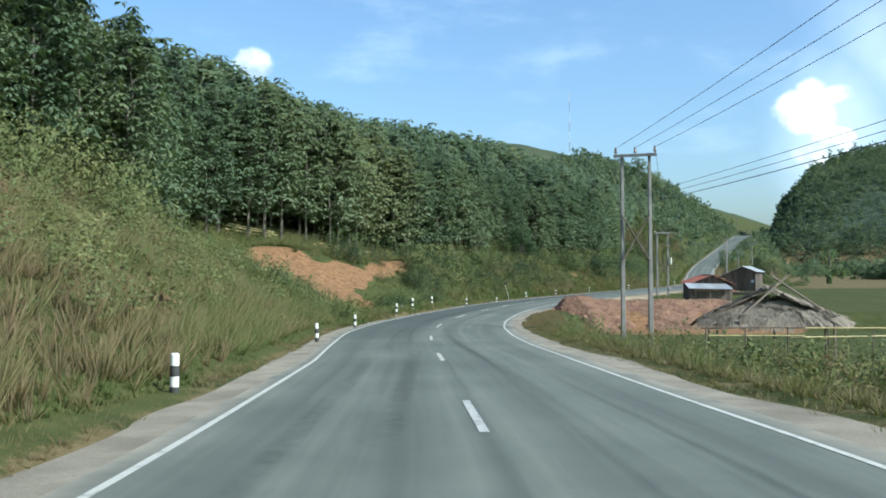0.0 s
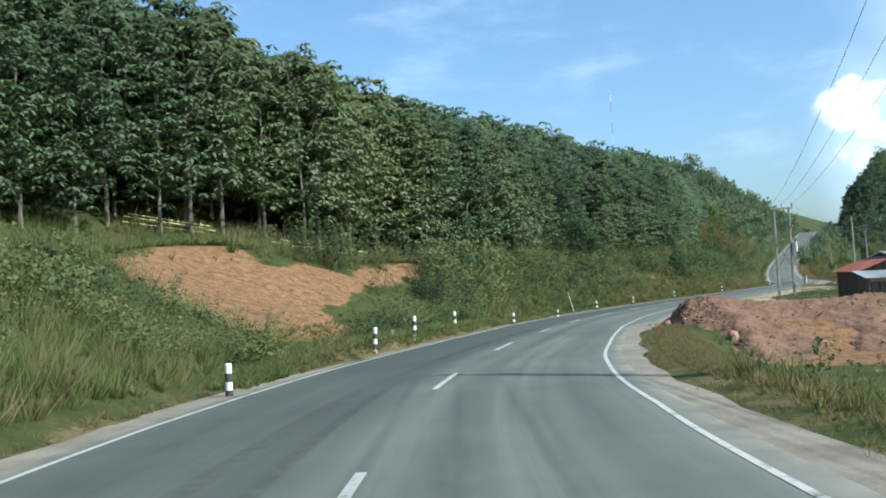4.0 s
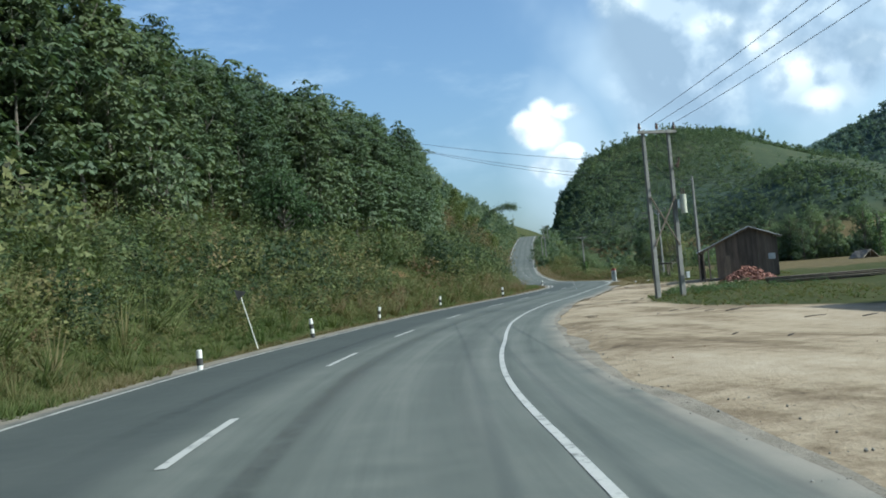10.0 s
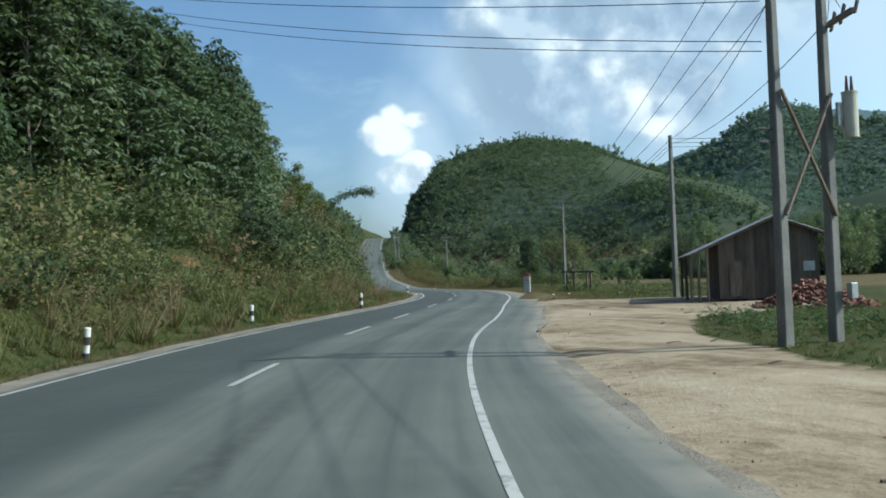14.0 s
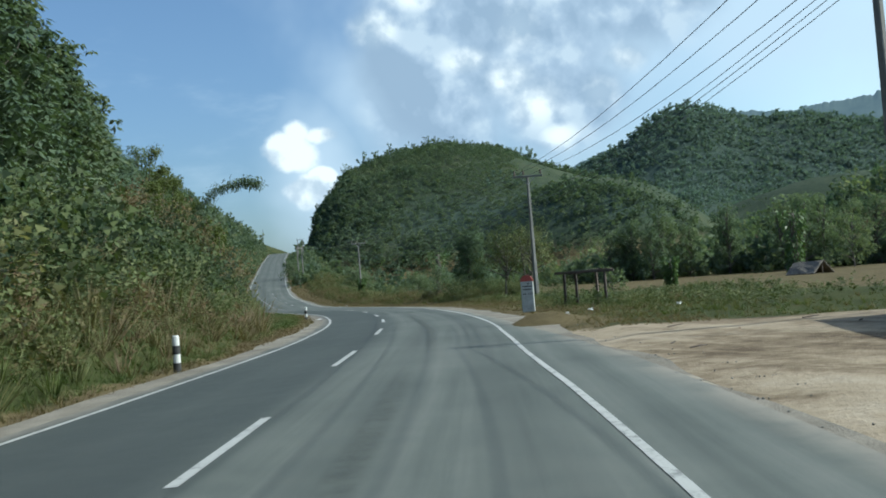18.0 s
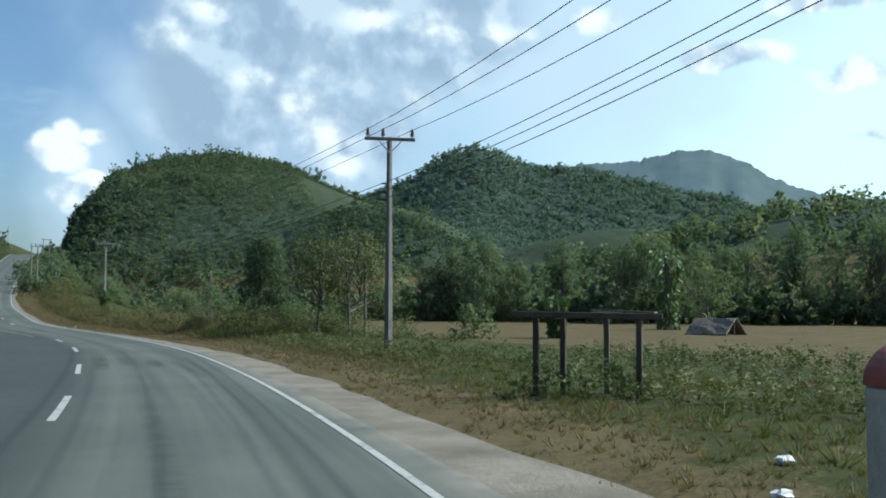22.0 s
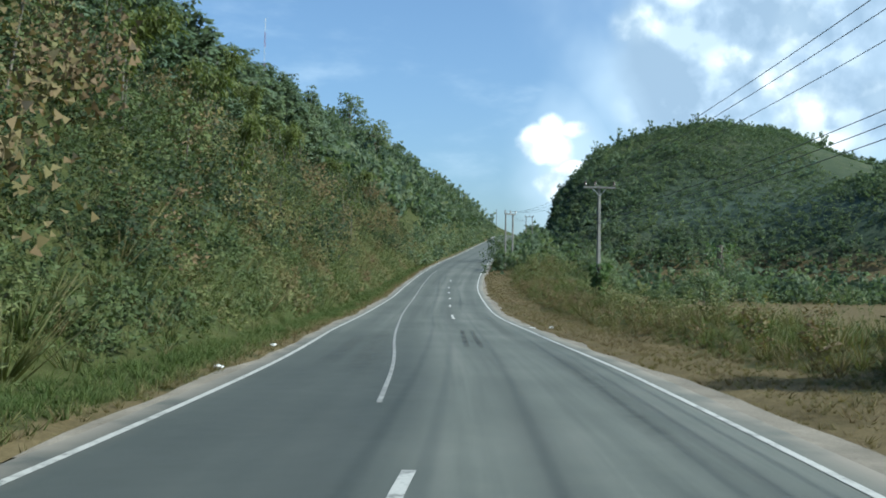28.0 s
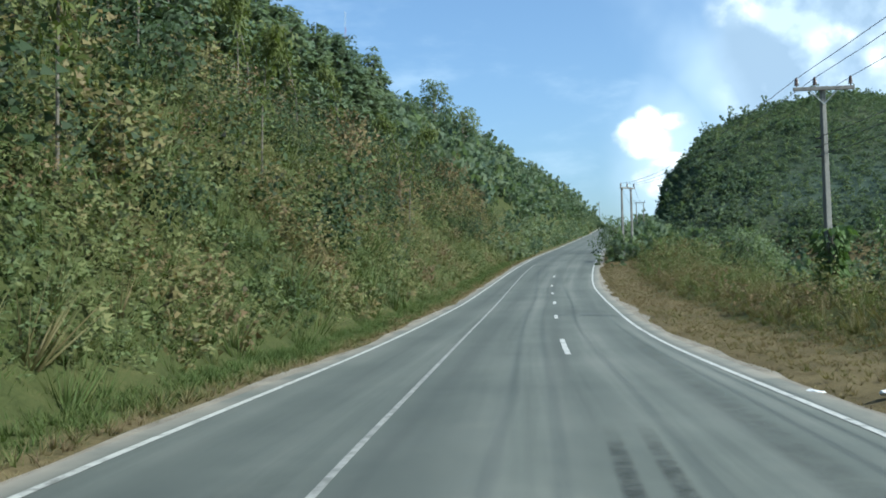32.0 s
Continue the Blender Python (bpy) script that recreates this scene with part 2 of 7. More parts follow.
MAT_BARK = mottled("bark", (0.06, 0.052, 0.042), (0.21, 0.185, 0.15), 5, 30, 0.9, relief=0.6, dist=0.02, stretch=(1, 1, 0.3))
MAT_CONCRETE = mottled("weathered_concrete", (0.11, 0.11, 0.105), (0.26, 0.25, 0.23), 2.5, 40, 0.85, relief=0.25, stretch=(1, 1, 0.5))
MAT_WOOD = mottled("grey_timber", (0.07, 0.055, 0.045), (0.22, 0.175, 0.135), 4, 45, 0.85, relief=0.5, stretch=(1, 1, 0.25), vary=0.3)
MAT_DARKWOOD = mottled("dark_plank", (0.045, 0.035, 0.03), (0.13, 0.10, 0.08), 4, 40, 0.85, relief=0.5, stretch=(1, 1, 0.2), vary=0.35)
MAT_BAMBOO = mottled("dry_bamboo", (0.36, 0.28, 0.12), (0.62, 0.52, 0.27), 5, 40, 0.5, relief=0.15, vary=0.2)
MAT_THATCH = mottled("dry_thatch", (0.075, 0.062, 0.048), (0.28, 0.24, 0.19), 5, 60, 0.95, relief=0.8, dist=0.04, stretch=(1, 1, 1), vary=0.4)
MAT_STEEL = mottled("galvanised_steel", (0.30, 0.31, 0.32), (0.55, 0.56, 0.57), 4, 60, 0.45, 0.7, relief=0.1)
MAT_IRON = mottled("roof_sheet_grey", (0.26, 0.27, 0.28), (0.52, 0.53, 0.54), 1.5, 30, 0.5, 0.35, relief=0.1, vary=0.15)
MAT_REDROOF = mottled("roof_sheet_red", (0.17, 0.05, 0.035), (0.36, 0.12, 0.08), 1.5, 25, 0.7, relief=0.15, vary=0.2)
MAT_RUBBERBLK = mottled("black_insulation", (0.012, 0.012, 0.013), (0.04, 0.04, 0.042), 6, 50, 0.5)
MAT_PORCELAIN = mottled("brown_porcelain", (0.05, 0.03, 0.025), (0.12, 0.075, 0.06), 6, 60, 0.25)
MAT_WHITE = mottled("white_paint", (0.52, 0.51, 0.47), (0.82, 0.81, 0.77), 7, 50, 0.6, relief=0.15)
MAT_FADED = mottled("faded_whitewash", (0.27, 0.28, 0.27), (0.52, 0.53, 0.51), 6, 45, 0.75, relief=0.2)
MAT_BLACK = mottled("black_paint", (0.015, 0.015, 0.016), (0.06, 0.058, 0.055), 7, 50, 0.6, relief=0.15)
MAT_RED = mottled("red_paint", (0.20, 0.035, 0.03), (0.42, 0.09, 0.07), 7, 50, 0.6, relief=0.15)
MAT_TANK = mottled("transformer_paint", (0.38, 0.37, 0.30), (0.58, 0.57, 0.47), 4, 40, 0.5)
MAT_ROCK = mottled("red_rock", (0.105, 0.058, 0.040), (0.30, 0.172, 0.120), 3, 30, 0.9, relief=0.6, dist=0.03, vary=0.35)
MAT_LITTER = mottled("white_plastic", (0.6, 0.6, 0.6), (0.85, 0.85, 0.84), 6, 40, 0.4, vary=0.1)
MAT_BRICK = mottled("fired_brick", (0.12, 0.05, 0.038), (0.29, 0.135, 0.098), 5, 50, 0.9, relief=0.4, vary=0.4)


def asphalt_material():
    m, n, b, _ = material("asphalt", 0.82)
    p = n.world_pos()
    s, u = n.attr("along"), n.attr("across")
    big = n.noise(p, 0.22, 4, 0.55)
    mid = n.noise(p, 2.2, 5, 0.6)
    cell = n.add("ShaderNodeCombineXYZ")
    n.put(cell.inputs[0], n.math("MULTIPLY", s, 0.05))
    n.put(cell.inputs[1], n.math("MULTIPLY", u, 2.2))
    streak = n.noise(cell.outputs[0], 1.0, 5, 0.6)
    grit = n.noise(p, 60, 2, 0.7)
    f = n.math("ADD", n.math("ADD", n.math("MULTIPLY", big, 0.3), n.math("MULTIPLY", mid, 0.15)), n.math("ADD", n.math("MULTIPLY", streak, 0.45), n.math("MULTIPLY", grit, 0.1)))
    col = n.ramp(f, [(0.33, (0.058, 0.066, 0.060)), (0.50, (0.108, 0.118, 0.104)), (0.66, (0.165, 0.170, 0.150))])
    # dark tyre polish in each wheel path
    track = n.attr("wheel")
    col = n.mix(n.math("MULTIPLY", n.math("MULTIPLY", track, n.step(streak, 0.35, 0.62)), 0.7), col, (0.050, 0.057, 0.053))
    # the lane that climbs out of the bend is darker with rubber
    lane = n.math("MULTIPLY", n.step(n.math("ADD", u, n.math("MULTIPLY", n.math("SUBTRACT", streak, 0.5), 1.6)), -0.2, 0.9), n.math("SUBTRACT", n.step(s, 150.0, 190.0), n.math("MULTIPLY", n.step(s, 352.0, 388.0), 0.8)))
    col = n.mix(n.math("MULTIPLY", lane, 0.85), col, n.mix(big, (0.034, 0.042, 0.041), (0.066, 0.075, 0.070)))
    # dust off the shoulder
    dust = n.math("MULTIPLY", n.attr("dust"), n.step(n.noise(p, 0.6, 5, 0.6), 0.25, 0.62))
    col = n.mix(n.math("MULTIPLY", dust, 0.85), col, (0.36, 0.31, 0.25))
    n.link(col, b.inputs["Base Color"])
    n.link(n.math("ADD", 0.70, n.math("MULTIPLY", mid, 0.3)), b.inputs["Roughness"])
    b.inputs["Specular IOR Level"].default_value = 0.3
    bump(n, b, grit, 0.35, 0.01)
    return m


def skid_material():
    """Rubber laid down by braking tyres, broken up along its length."""
    m, n, b, out = material("tyre_rubber", 0.8)
    p = n.world_pos()
    b.inputs["Base Color"].default_value = (0.022, 0.025, 0.024, 1)
    clear = n.add("ShaderNodeBsdfTransparent")
    mx = n.add("ShaderNodeMixShader")
    n.put(mx.inputs[0], n.math("MULTIPLY", n.math("MULTIPLY", n.step(n.noise(p, 3.0, 6, 0.7), 0.25, 0.75), n.attr("press")), 0.8))
    n.link(clear.outputs[0], mx.inputs[1])
    n.link(b.outputs[0], mx.inputs[2])
    n.link(mx.outputs[0], out.inputs[0])
    return m


def line_material(name="road_paint", lo=0.34, hi=0.50, fresh=(0.47, 0.465, 0.43)):
    m, n, b, _ = material(name, 0.6)
    p = n.world_pos()
    w = n.step(n.noise(p, 3.0, 8, 0.75), lo, hi)
    w2 = n.math("ADD", n.math("MULTIPLY", n.noise(p, 40, 3, 0.6), 0.35), 0.72)
    col = n.mix(w, (0.16, 0.16, 0.145), fresh)
    n.link(n.mix(1.0, col, w2, "MULTIPLY"), b.inputs["Base Color"])
    return m


def shoulder_material():
    m, n, b, _ = material("gravel_shoulder", 0.95)
    p = n.world_pos()
    f = n.math("ADD", n.math("MULTIPLY", n.noise(p, 0.7, 5, 0.6), 0.6), n.math("MULTIPLY", n.noise(p, 25, 4, 0.7), 0.4))
    n.link(n.ramp(f, [(0.30, (0.095, 0.082, 0.060)), (0.5, (0.20, 0.174, 0.135)), (0.7, (0.31, 0.275, 0.22))]), b.inputs["Base Color"])
    bump(n, b, n.math("ADD", n.noise(p, 18, 5, 0.7), n.noise(p, 2.0, 4, 0.6)), 0.6, 0.05)
    return m


def ground_material():
    """Soil and low growth; masks on the sheet say where yard, bare cut, field and scrub lie."""
    m, n, b, _ = material("ground", 0.95)
    b.inputs["Specular IOR Level"].default_value = 0.08
    p = n.world_pos()
    broad, mid, fine = n.noise(p, 0.05, 5, 0.6), n.noise(p, 0.6, 6, 0.65), n.noise(p, 9, 5, 0.7)
    green = n.ramp(n.math("ADD", n.math("MULTIPLY", mid, 0.6), n.math("MULTIPLY", fine, 0.4)), [(0.3, (0.024, 0.032, 0.011)), (0.52, (0.052, 0.060, 0.021)), (0.72, (0.095, 0.084, 0.036))])
    dry = n.ramp(n.math("ADD", n.math("MULTIPLY", mid, 0.5), n.math("MULTIPLY", fine, 0.5)), [(0.3, (0.060, 0.048, 0.022)), (0.55, (0.125, 0.098, 0.050)), (0.75, (0.19, 0.148, 0.080))])
    scrub = n.ramp(n.math("ADD", n.math("ADD", n.math("MULTIPLY", n.noise(p, 0.03, 5, 0.6), 0.45), n.math("MULTIPLY", n.noise(p, 0.22, 5, 0.7), 0.4)), n.math("MULTIPLY", mid, 0.15)), [(0.38, (0.030, 0.044, 0.026)), (0.5, (0.048, 0.064, 0.036)), (0.62, (0.074, 0.080, 0.044))])
    # tracks worn into the yard run along the road
    turn = n.add("ShaderNodeMapping")
    turn.inputs["Rotation"].default_value = (0, 0, radians(-32))
    turn.inputs["Scale"].default_value = (1.0, 0.16, 1.0)
    n.link(p, turn.inputs[0])
    tracks = n.noise(turn.outputs[0], 0.9, 5, 0.65)
    sand = n.ramp(n.math("ADD", n.math("ADD", n.math("MULTIPLY", n.noise(p, 0.16, 5, 0.65), 0.45), n.math("MULTIPLY", tracks, 0.35)), n.math("MULTIPLY", n.noise(p, 2.5, 6, 0.7), 0.25)), [(0.41, (0.115, 0.085, 0.056)), (0.47, (0.205, 0.158, 0.105)), (0.54, (0.325, 0.262, 0.182)), (0.68, (0.43, 0.36, 0.27))])
    red = n.ramp(n.math("ADD", n.math("MULTIPLY", n.noise(p, 2.2, 6, 0.7), 0.6), n.math("MULTIPLY", fine, 0.4)), [(0.38, (0.068, 0.042, 0.023)), (0.5, (0.185, 0.104, 0.054)), (0.64, (0.28, 0.165, 0.092))])
    jit = n.math("ADD", n.math("MULTIPLY", n.math("SUBTRACT", mid, 0.5), 0.9), n.math("MULTIPLY", n.math("SUBTRACT", fine, 0.5), 0.35))

    def mask(name):
        return n.step(n.math("ADD", n.attr(name), jit), 0.42, 0.60)

    col = n.mix(mask("dry"), green, dry)
    col = n.mix(n.step(n.attr("scrub"), 0.2, 0.8), col, scrub)
    wood = n.ramp(n.math("ADD", n.math("MULTIPLY", n.noise(p, 0.02, 5, 0.6), 0.4), n.math("MULTIPLY", n.noise(p, 0.16, 5, 0.7), 0.6)), [(0.36, (0.028, 0.043, 0.036)), (0.5, (0.046, 0.068, 0.054)), (0.64, (0.072, 0.096, 0.072))])
    col = n.mix(n.attr("forest"), col, wood)
    col = n.mix(mask("red"), col, red)
    col = n.mix(mask("yard"), col, sand)
    n.link(col, b.inputs["Base Color"])
    bump(n, b, n.math("ADD", n.noise(p, 1.2, 6, 0.7), n.math("MULTIPLY", fine, 0.5)), 0.55, 0.12)
    return m


MAT_SKID = skid_material()
MAT_WORNLINE = line_material("worn_road_paint", 0.38, 0.62, (0.34, 0.335, 0.31))
MAT_ASPHALT, MAT_LINE, MAT_SHOULDER, MAT_GROUND = asphalt_material(), line_material(), shoulder_material(), ground_material()

# ---- the road's line: x, y, height of the crown ----
ROAD = [
    (4.5, -120, 3.6), (2.2, -60, 1.9), (1.1, -20, 0.7), (0.75, 0, 0.0), (0.65, 9, -0.27), (0.35, 18, -0.55), (0.0, 28, -0.83), (-0.55, 40, -1.18),
    (-0.8, 51, -1.38), (-0.55, 58.5, -1.46), (0.1, 65, -1.47), (1.45, 72.5, -1.42), (4.0, 86.5, -1.46), (7.9, 104.1, -1.52),
    (14.4, 122.5, -1.42), (22.85, 140.9, -1.24), (32.75, 157.45, -0.96), (41.6, 172.6, -0.72), (48.4, 186.6, -0.6), (54.35, 201.5, -0.46),
    (61.30, 224.50, -0.33), (65.92, 243.60, -0.18), (70.64, 262.50, 0.15), (75.25, 278.94, 0.95), (80.30, 296.85, 1.95), (86.20, 315.05, 3.57), (94.28, 337.99, 5.62), (106.90, 372.67, 8.42), (117.11, 400.62, 10.74),
    (144.54, 475.63, 17.02), (172.94, 547.72, 24.04), (189.61, 589.81, 25.4), (213.72, 649.79, 25.06), (260.45, 739.78, 22.0),
]


def spline(points, step=1.0):
    """Centripetal-free Catmull-Rom through the points, sampled about every step metres."""
    p = np.array(points, float)
    p = np.vstack([2 * p[0] - p[1], p, 2 * p[-1] - p[-2]])
    out = []
    for i in range(1, len(p) - 2):
        a, b, c, d = p[i - 1], p[i], p[i + 1], p[i + 2]
        # tangents scaled by the lengths of the neighbouring pieces
        l0, l1, l2 = [max(1e-6, np.linalg.norm(q)) for q in (b - a, c - b, d - c)]
        m1 = l1 * ((b - a) / l0 * l1 + (c - b) / l1 * l0) / (l0 + l1)
        m2 = l1 * ((c - b) / l1 * l2 + (d - c) / l2 * l1) / (l1 + l2)
        k = max(2, int(l1 / step))
        t = (np.arange(k) / k)[:, None]
        out.append((2 * t**3 - 3 * t**2 + 1) * b + (t**3 - 2 * t**2 + t) * m1 + (-2 * t**3 + 3 * t**2) * c + (t**3 - t**2) * m2)
    out.append(p[-2][None])
    return np.vstack(out)


CL = spline(ROAD)
CXY, CZ = CL[:, :2], CL[:, 2]
TAN = np.gradient(CXY, axis=0)
TAN /= np.linalg.norm(TAN, axis=1)[:, None]
LEFT = np.stack([-TAN[:, 1], TAN[:, 0]], 1)
STA = np.concatenate([[0], np.cumsum(np.linalg.norm(np.diff(CXY, axis=0), axis=1))])
CY = CXY[:, 1]


def table(xs, ys):
    return lambda v: np.interp(v, xs, ys)


HALF = table([0, 28, 40, 52, 62, 74, 86, 96, 114, 124, 150, 156, 162, 168, 180, 190, 200, 210, 224.5, 243, 262, 279, 297, 315, 372, 400, 475], [3.75, 3.80, 4.10, 4.35, 4.25, 3.90, 3.85, 4.10, 4.15, 3.85, 3.85, 3.60, 3.35, 3.20, 3.22, 3.30, 3.40, 3.52, 3.66, 3.85, 3.72, 3.45, 3.52, 3.50, 3.55, 3.70, 3.80])  # centre to edge line
B0 = table([0, 58, 66, 73, 84, 92, 100, 175, 190, 200, 212, 226, 245, 300], [1.9, 1.9, 3.4, 4.8, 4.8, 3.4, 2.3, 2.4, 4.2, 5.0, 4.4, 3.2, 2.8, 2.6])  # edge line to foot of the bank
M1 = table([-20, 30, 57, 67, 75, 86, 96, 104, 140, 185, 215, 232, 262, 300, 400, 560], [0.62, 0.66, 0.62, 0.42, 0.36, 0.38, 0.46, 0.62, 0.55, 0.55, 0.65, 1.25, 1.35, 1.1, 0.9, 0.9])
BH = table([-20, 30, 60, 70, 86, 96, 104, 140, 185, 215, 235, 262, 300, 400, 560], [9, 9, 6.0, 5.0, 5.0, 4.8, 4.6, 5.2, 5.0, 6.0, 8.5, 8.5, 8.0, 8, 8])
TER = table([0, 55, 70, 88, 100, 110, 125, 300], [0, 1, 3, 3, 5, 6, 1.5, 1.0])  # width of the terrace above the bank
M2 = table([0, 40, 60, 100, 140, 215, 260, 330, 420, 500, 560], [0.42, 0.42, 0.46, 0.52, 0.52, 0.46, 0.46, 0.48, 0.62, 0.80, 0.70])
SHR = table([0, 50, 79, 88, 165, 176, 205, 225, 260], [1.5, 1.25, 1.15, 1.85, 1.85, 1.75, 1.25, 0.90, 0.55])  # width of the right shoulder
RIDGE = table([-48, -40, -28, -21, -10, -2, 2, 17, 30, 45, 57, 72, 88, 110, 130, 160, 180, 200, 230, 262], [14, 24, 39, 49, 62, 73, 75, 80, 85, 87, 89, 86, 84, 76, 68, 57, 43, 33, 17, 0])  # ridge of the round hill
CREST = table([30, 36, 38.2, 40.8, 42.3, 43.7, 45.3, 47, 48.8, 52, 54.8, 57.2, 60, 62, 68, 80, 100], [80, 110, 125, 145, 160, 174, 179, 169, 155, 155, 140, 127, 119, 100, 84, 70, 60])  # the main ridge, by bearing from the bend
APR = table([0, 86, 93, 160, 172, 180], [0.5, 0.5, 1.7, 1.7, 0.7, 0.5])  # asphalt past the right edge line
SHL = table([0, 180, 205, 216, 340], [1.0, 0.9, 0.6, 0.42, 0.35])  # width of the left shoulder
CAP = table([0, 60, 160, 260, 400, 520, 700], [24, 26, 34, 40, 50, 58, 60])


def nearest(x, y):
    """Index of the nearest point of the centre line and the signed offset (left is positive)."""
    x, y = np.ravel(x).astype(np.float64), np.ravel(y).astype(np.float64)
    idx = np.zeros(len(x), int)
    for a in range(0, len(x), 20000):
        b = slice(a, a + 20000)
        d = (x[b, None] - CXY[None, :, 0]) ** 2 + (y[b, None] - CXY[None, :, 1]) ** 2
        idx[b] = d.argmin(1)
    off = np.stack([x, y], 1) - CXY[idx]
    return idx, (off * LEFT[idx]).sum(1), (off * TAN[idx]).sum(1)


def smooth(a, b, v):
    t = np.clip((v - a) / (b - a), 0, 1)
    return t * t * (3 - 2 * t)


def ripple(x, y, s, k=0.0):
    """Cheap smooth noise, about -1 to 1."""
    return (np.sin(x / s + 1.7 * np.sin(y / s * 0.7 + k) + k) + np.sin(y / s * 1.1 + 1.3 * np.sin(x / s * 0.8 - k) + 2.1 * k) + np.sin((x + y) / s * 0.63 + k * 3)) / 3


def mound(x, y, cx, cy, h, front, back, left, right, ax=0.495, ay=0.869, power=1.0):
    """A hill with a rounded top whose four sides have their own reach."""
    u = (x - cx) * ax + (y - cy) * ay
    v = (x - cx) * -ay + (y - cy) * ax
    r2 = (u / np.where(u < 0, front, back)) ** 2 + (v / np.where(v > 0, left, right)) ** 2
    return h * np.clip(1 - r2, 0, 1) ** power


def height(x, y):
    shape = np.shape(x)
    x, y = np.ravel(x).astype(float), np.ravel(y).astype(float)
    idx, u, along = nearest(x, y)
    yc, zr = CY[idx], CZ[idx]
    e = np.abs(u) - HALF(yc)
    # left: shoulder, verge, steep bank, terrace, wooded hill
    d = np.clip(e - B0(yc), 0, None)
    m1, bh = M1(yc), BH(yc)
    wide = bh / m1
    bank_h = np.where(d < wide, m1 * d, bh)
    d2 = np.clip(d - wide, 0, None)
    ter = TER(yc)
    slope = np.minimum(d2, ter) * 0.10 + M2(yc) * np.clip(d2 - ter, 0, None)
    cap = CAP(yc)
    slope = cap * (1 - np.exp(-slope / cap)) * 1.12
    hl = zr + bank_h + slope + 0.35 * ripple(x, y, 2.6) * smooth(0.3, 3, d) + 0.9 * ripple(x, y, 9.0, 1.0) * smooth(4, 14, d)
    hl = np.where(e < B0(yc), zr - 0.05 + 0.08 * ripple(x, y, 1.5) * smooth(0.6, 1.6, e), hl)
    hl = hl + 0.46 * smooth(0.55, 1.15, e) * smooth(60, 70, yc) * (1 - smooth(92, 106, yc))
    # right: a lower plot at first, a level yard, fields, then rough ground beside the climbing road
    drop = -1.45 * smooth(2.0, 6.5, e) * (1 - smooth(79, 84, y + 0.15 * e))
    fieldz = np.interp(y, [80, 160, 260, 420, 700], [-1.5, -0.75, 0.2, 1.2, 4.0])
    far_w = smooth(5, 26, e) * smooth(150, 215, yc)
    base = zr + drop
    hr = base * (1 - far_w) + np.minimum(base, fieldz) * far_w
    hr = hr + 0.10 * ripple(x, y, 2.2) * smooth(1.2, 4, e) + 0.55 * smooth(3, 7, e) * (1 - smooth(9, 16, e)) * smooth(195, 240, yc) * (1 + 0.5 * ripple(x, y, 4, 2.0))
    # the round hill beside the crest of the road: ridge height along its length, falling off to both sides
    hu, hv2 = (x - 254) * 0.396 + (y - 653) * 0.918, (x - 254) * 0.918 - (y - 653) * 0.396
    fall = np.where(hu < 0, 1 - np.clip(-hu / 185, 0, 1) ** 1.45, 1 - np.clip(hu / 260, 0, 1) ** 2)
    round_hill = RIDGE(hv2 + 5 * ripple(x, y, 26, 1.3)) * fall * smooth(3, 15, e)
    hills = 0 * x
    hills = np.maximum(hills, mound(x, y, 560, 560, 56, 200, 300, 170, 300, 0.78, 0.62, 1.5))
    hills = np.maximum(hills, mound(x, y, 340, 525, 52, 130, 150, 120, 74, 0.643, 0.766, 1.0))
    hills = np.maximum(hills, mound(x, y, 345, 268, 33, 135, 150, 165, 260, 0.82, 0.57, 1.3))
    hills = np.maximum(hills, mound(x, y, 395, 1150, 72, 300, 300, 240, 300, power=1.5))
    # the wooded main ridge across the valley: a crest on an arc, spurs and gullies running down from it
    far, way_to = np.hypot(x - 40, y - 170), np.degrees(np.arctan2(x - 40, y - 170))
    s_up = np.clip((far - 560 - 70 * ripple(x, y, 95, 1.1)) / 470, 0, 1)
    s_dn = np.clip((far - 1050) / 500, 0, 1)
    crest = CREST(way_to + 0.5 * ripple(x, y, 70, 0.6) * (1 - s_up))
    hills = np.maximum(hills, crest * s_up ** 1.15 * (1 - s_dn ** 1.5) * (1 - 0.16 * np.clip(ripple(x, y, 60, 2.2), 0, 1) * (1 - s_up)) * smooth(28, 38, way_to))
    rough = (3.0 * ripple(x, y, 38, 0.4) + 1.4 * ripple(x, y, 15, 2.4)) * smooth(4, 30, hills)
    hr = np.maximum(hr, (hills + rough) * smooth(10, 60, e) + hr * (1 - smooth(4, 20, hills)))
    hr = np.where(round_hill < 0.5, hr, np.maximum(hr, round_hill + (1.6 * ripple(x, y, 30, 0.4) + 1.0 * ripple(x, y, 12, 2.4)) * smooth(6, 25, round_hill)))
    z = np.where(u > 0, hl, hr)
    z = np.where(e < np.where(u > 0, 0.7, SHR(yc) + 0.5), np.minimum(z, zr - 0.10), z)
    z = np.where(e < 0.3, zr - 0.3, z)
    z = z + 0.68 * np.exp(-(((x - 44.7) ** 2 + (y - 168.9) ** 2) / 1.05 ** 2)) * smooth(0.3, 0.9, e)
    return z.reshape(shape)


def zat(x, y):
    return float(height(np.array([x]), np.array([y]))[0])


def index_at(y):
    return int(np.abs(CY - y).argmin())


# ---- mesh helpers ----


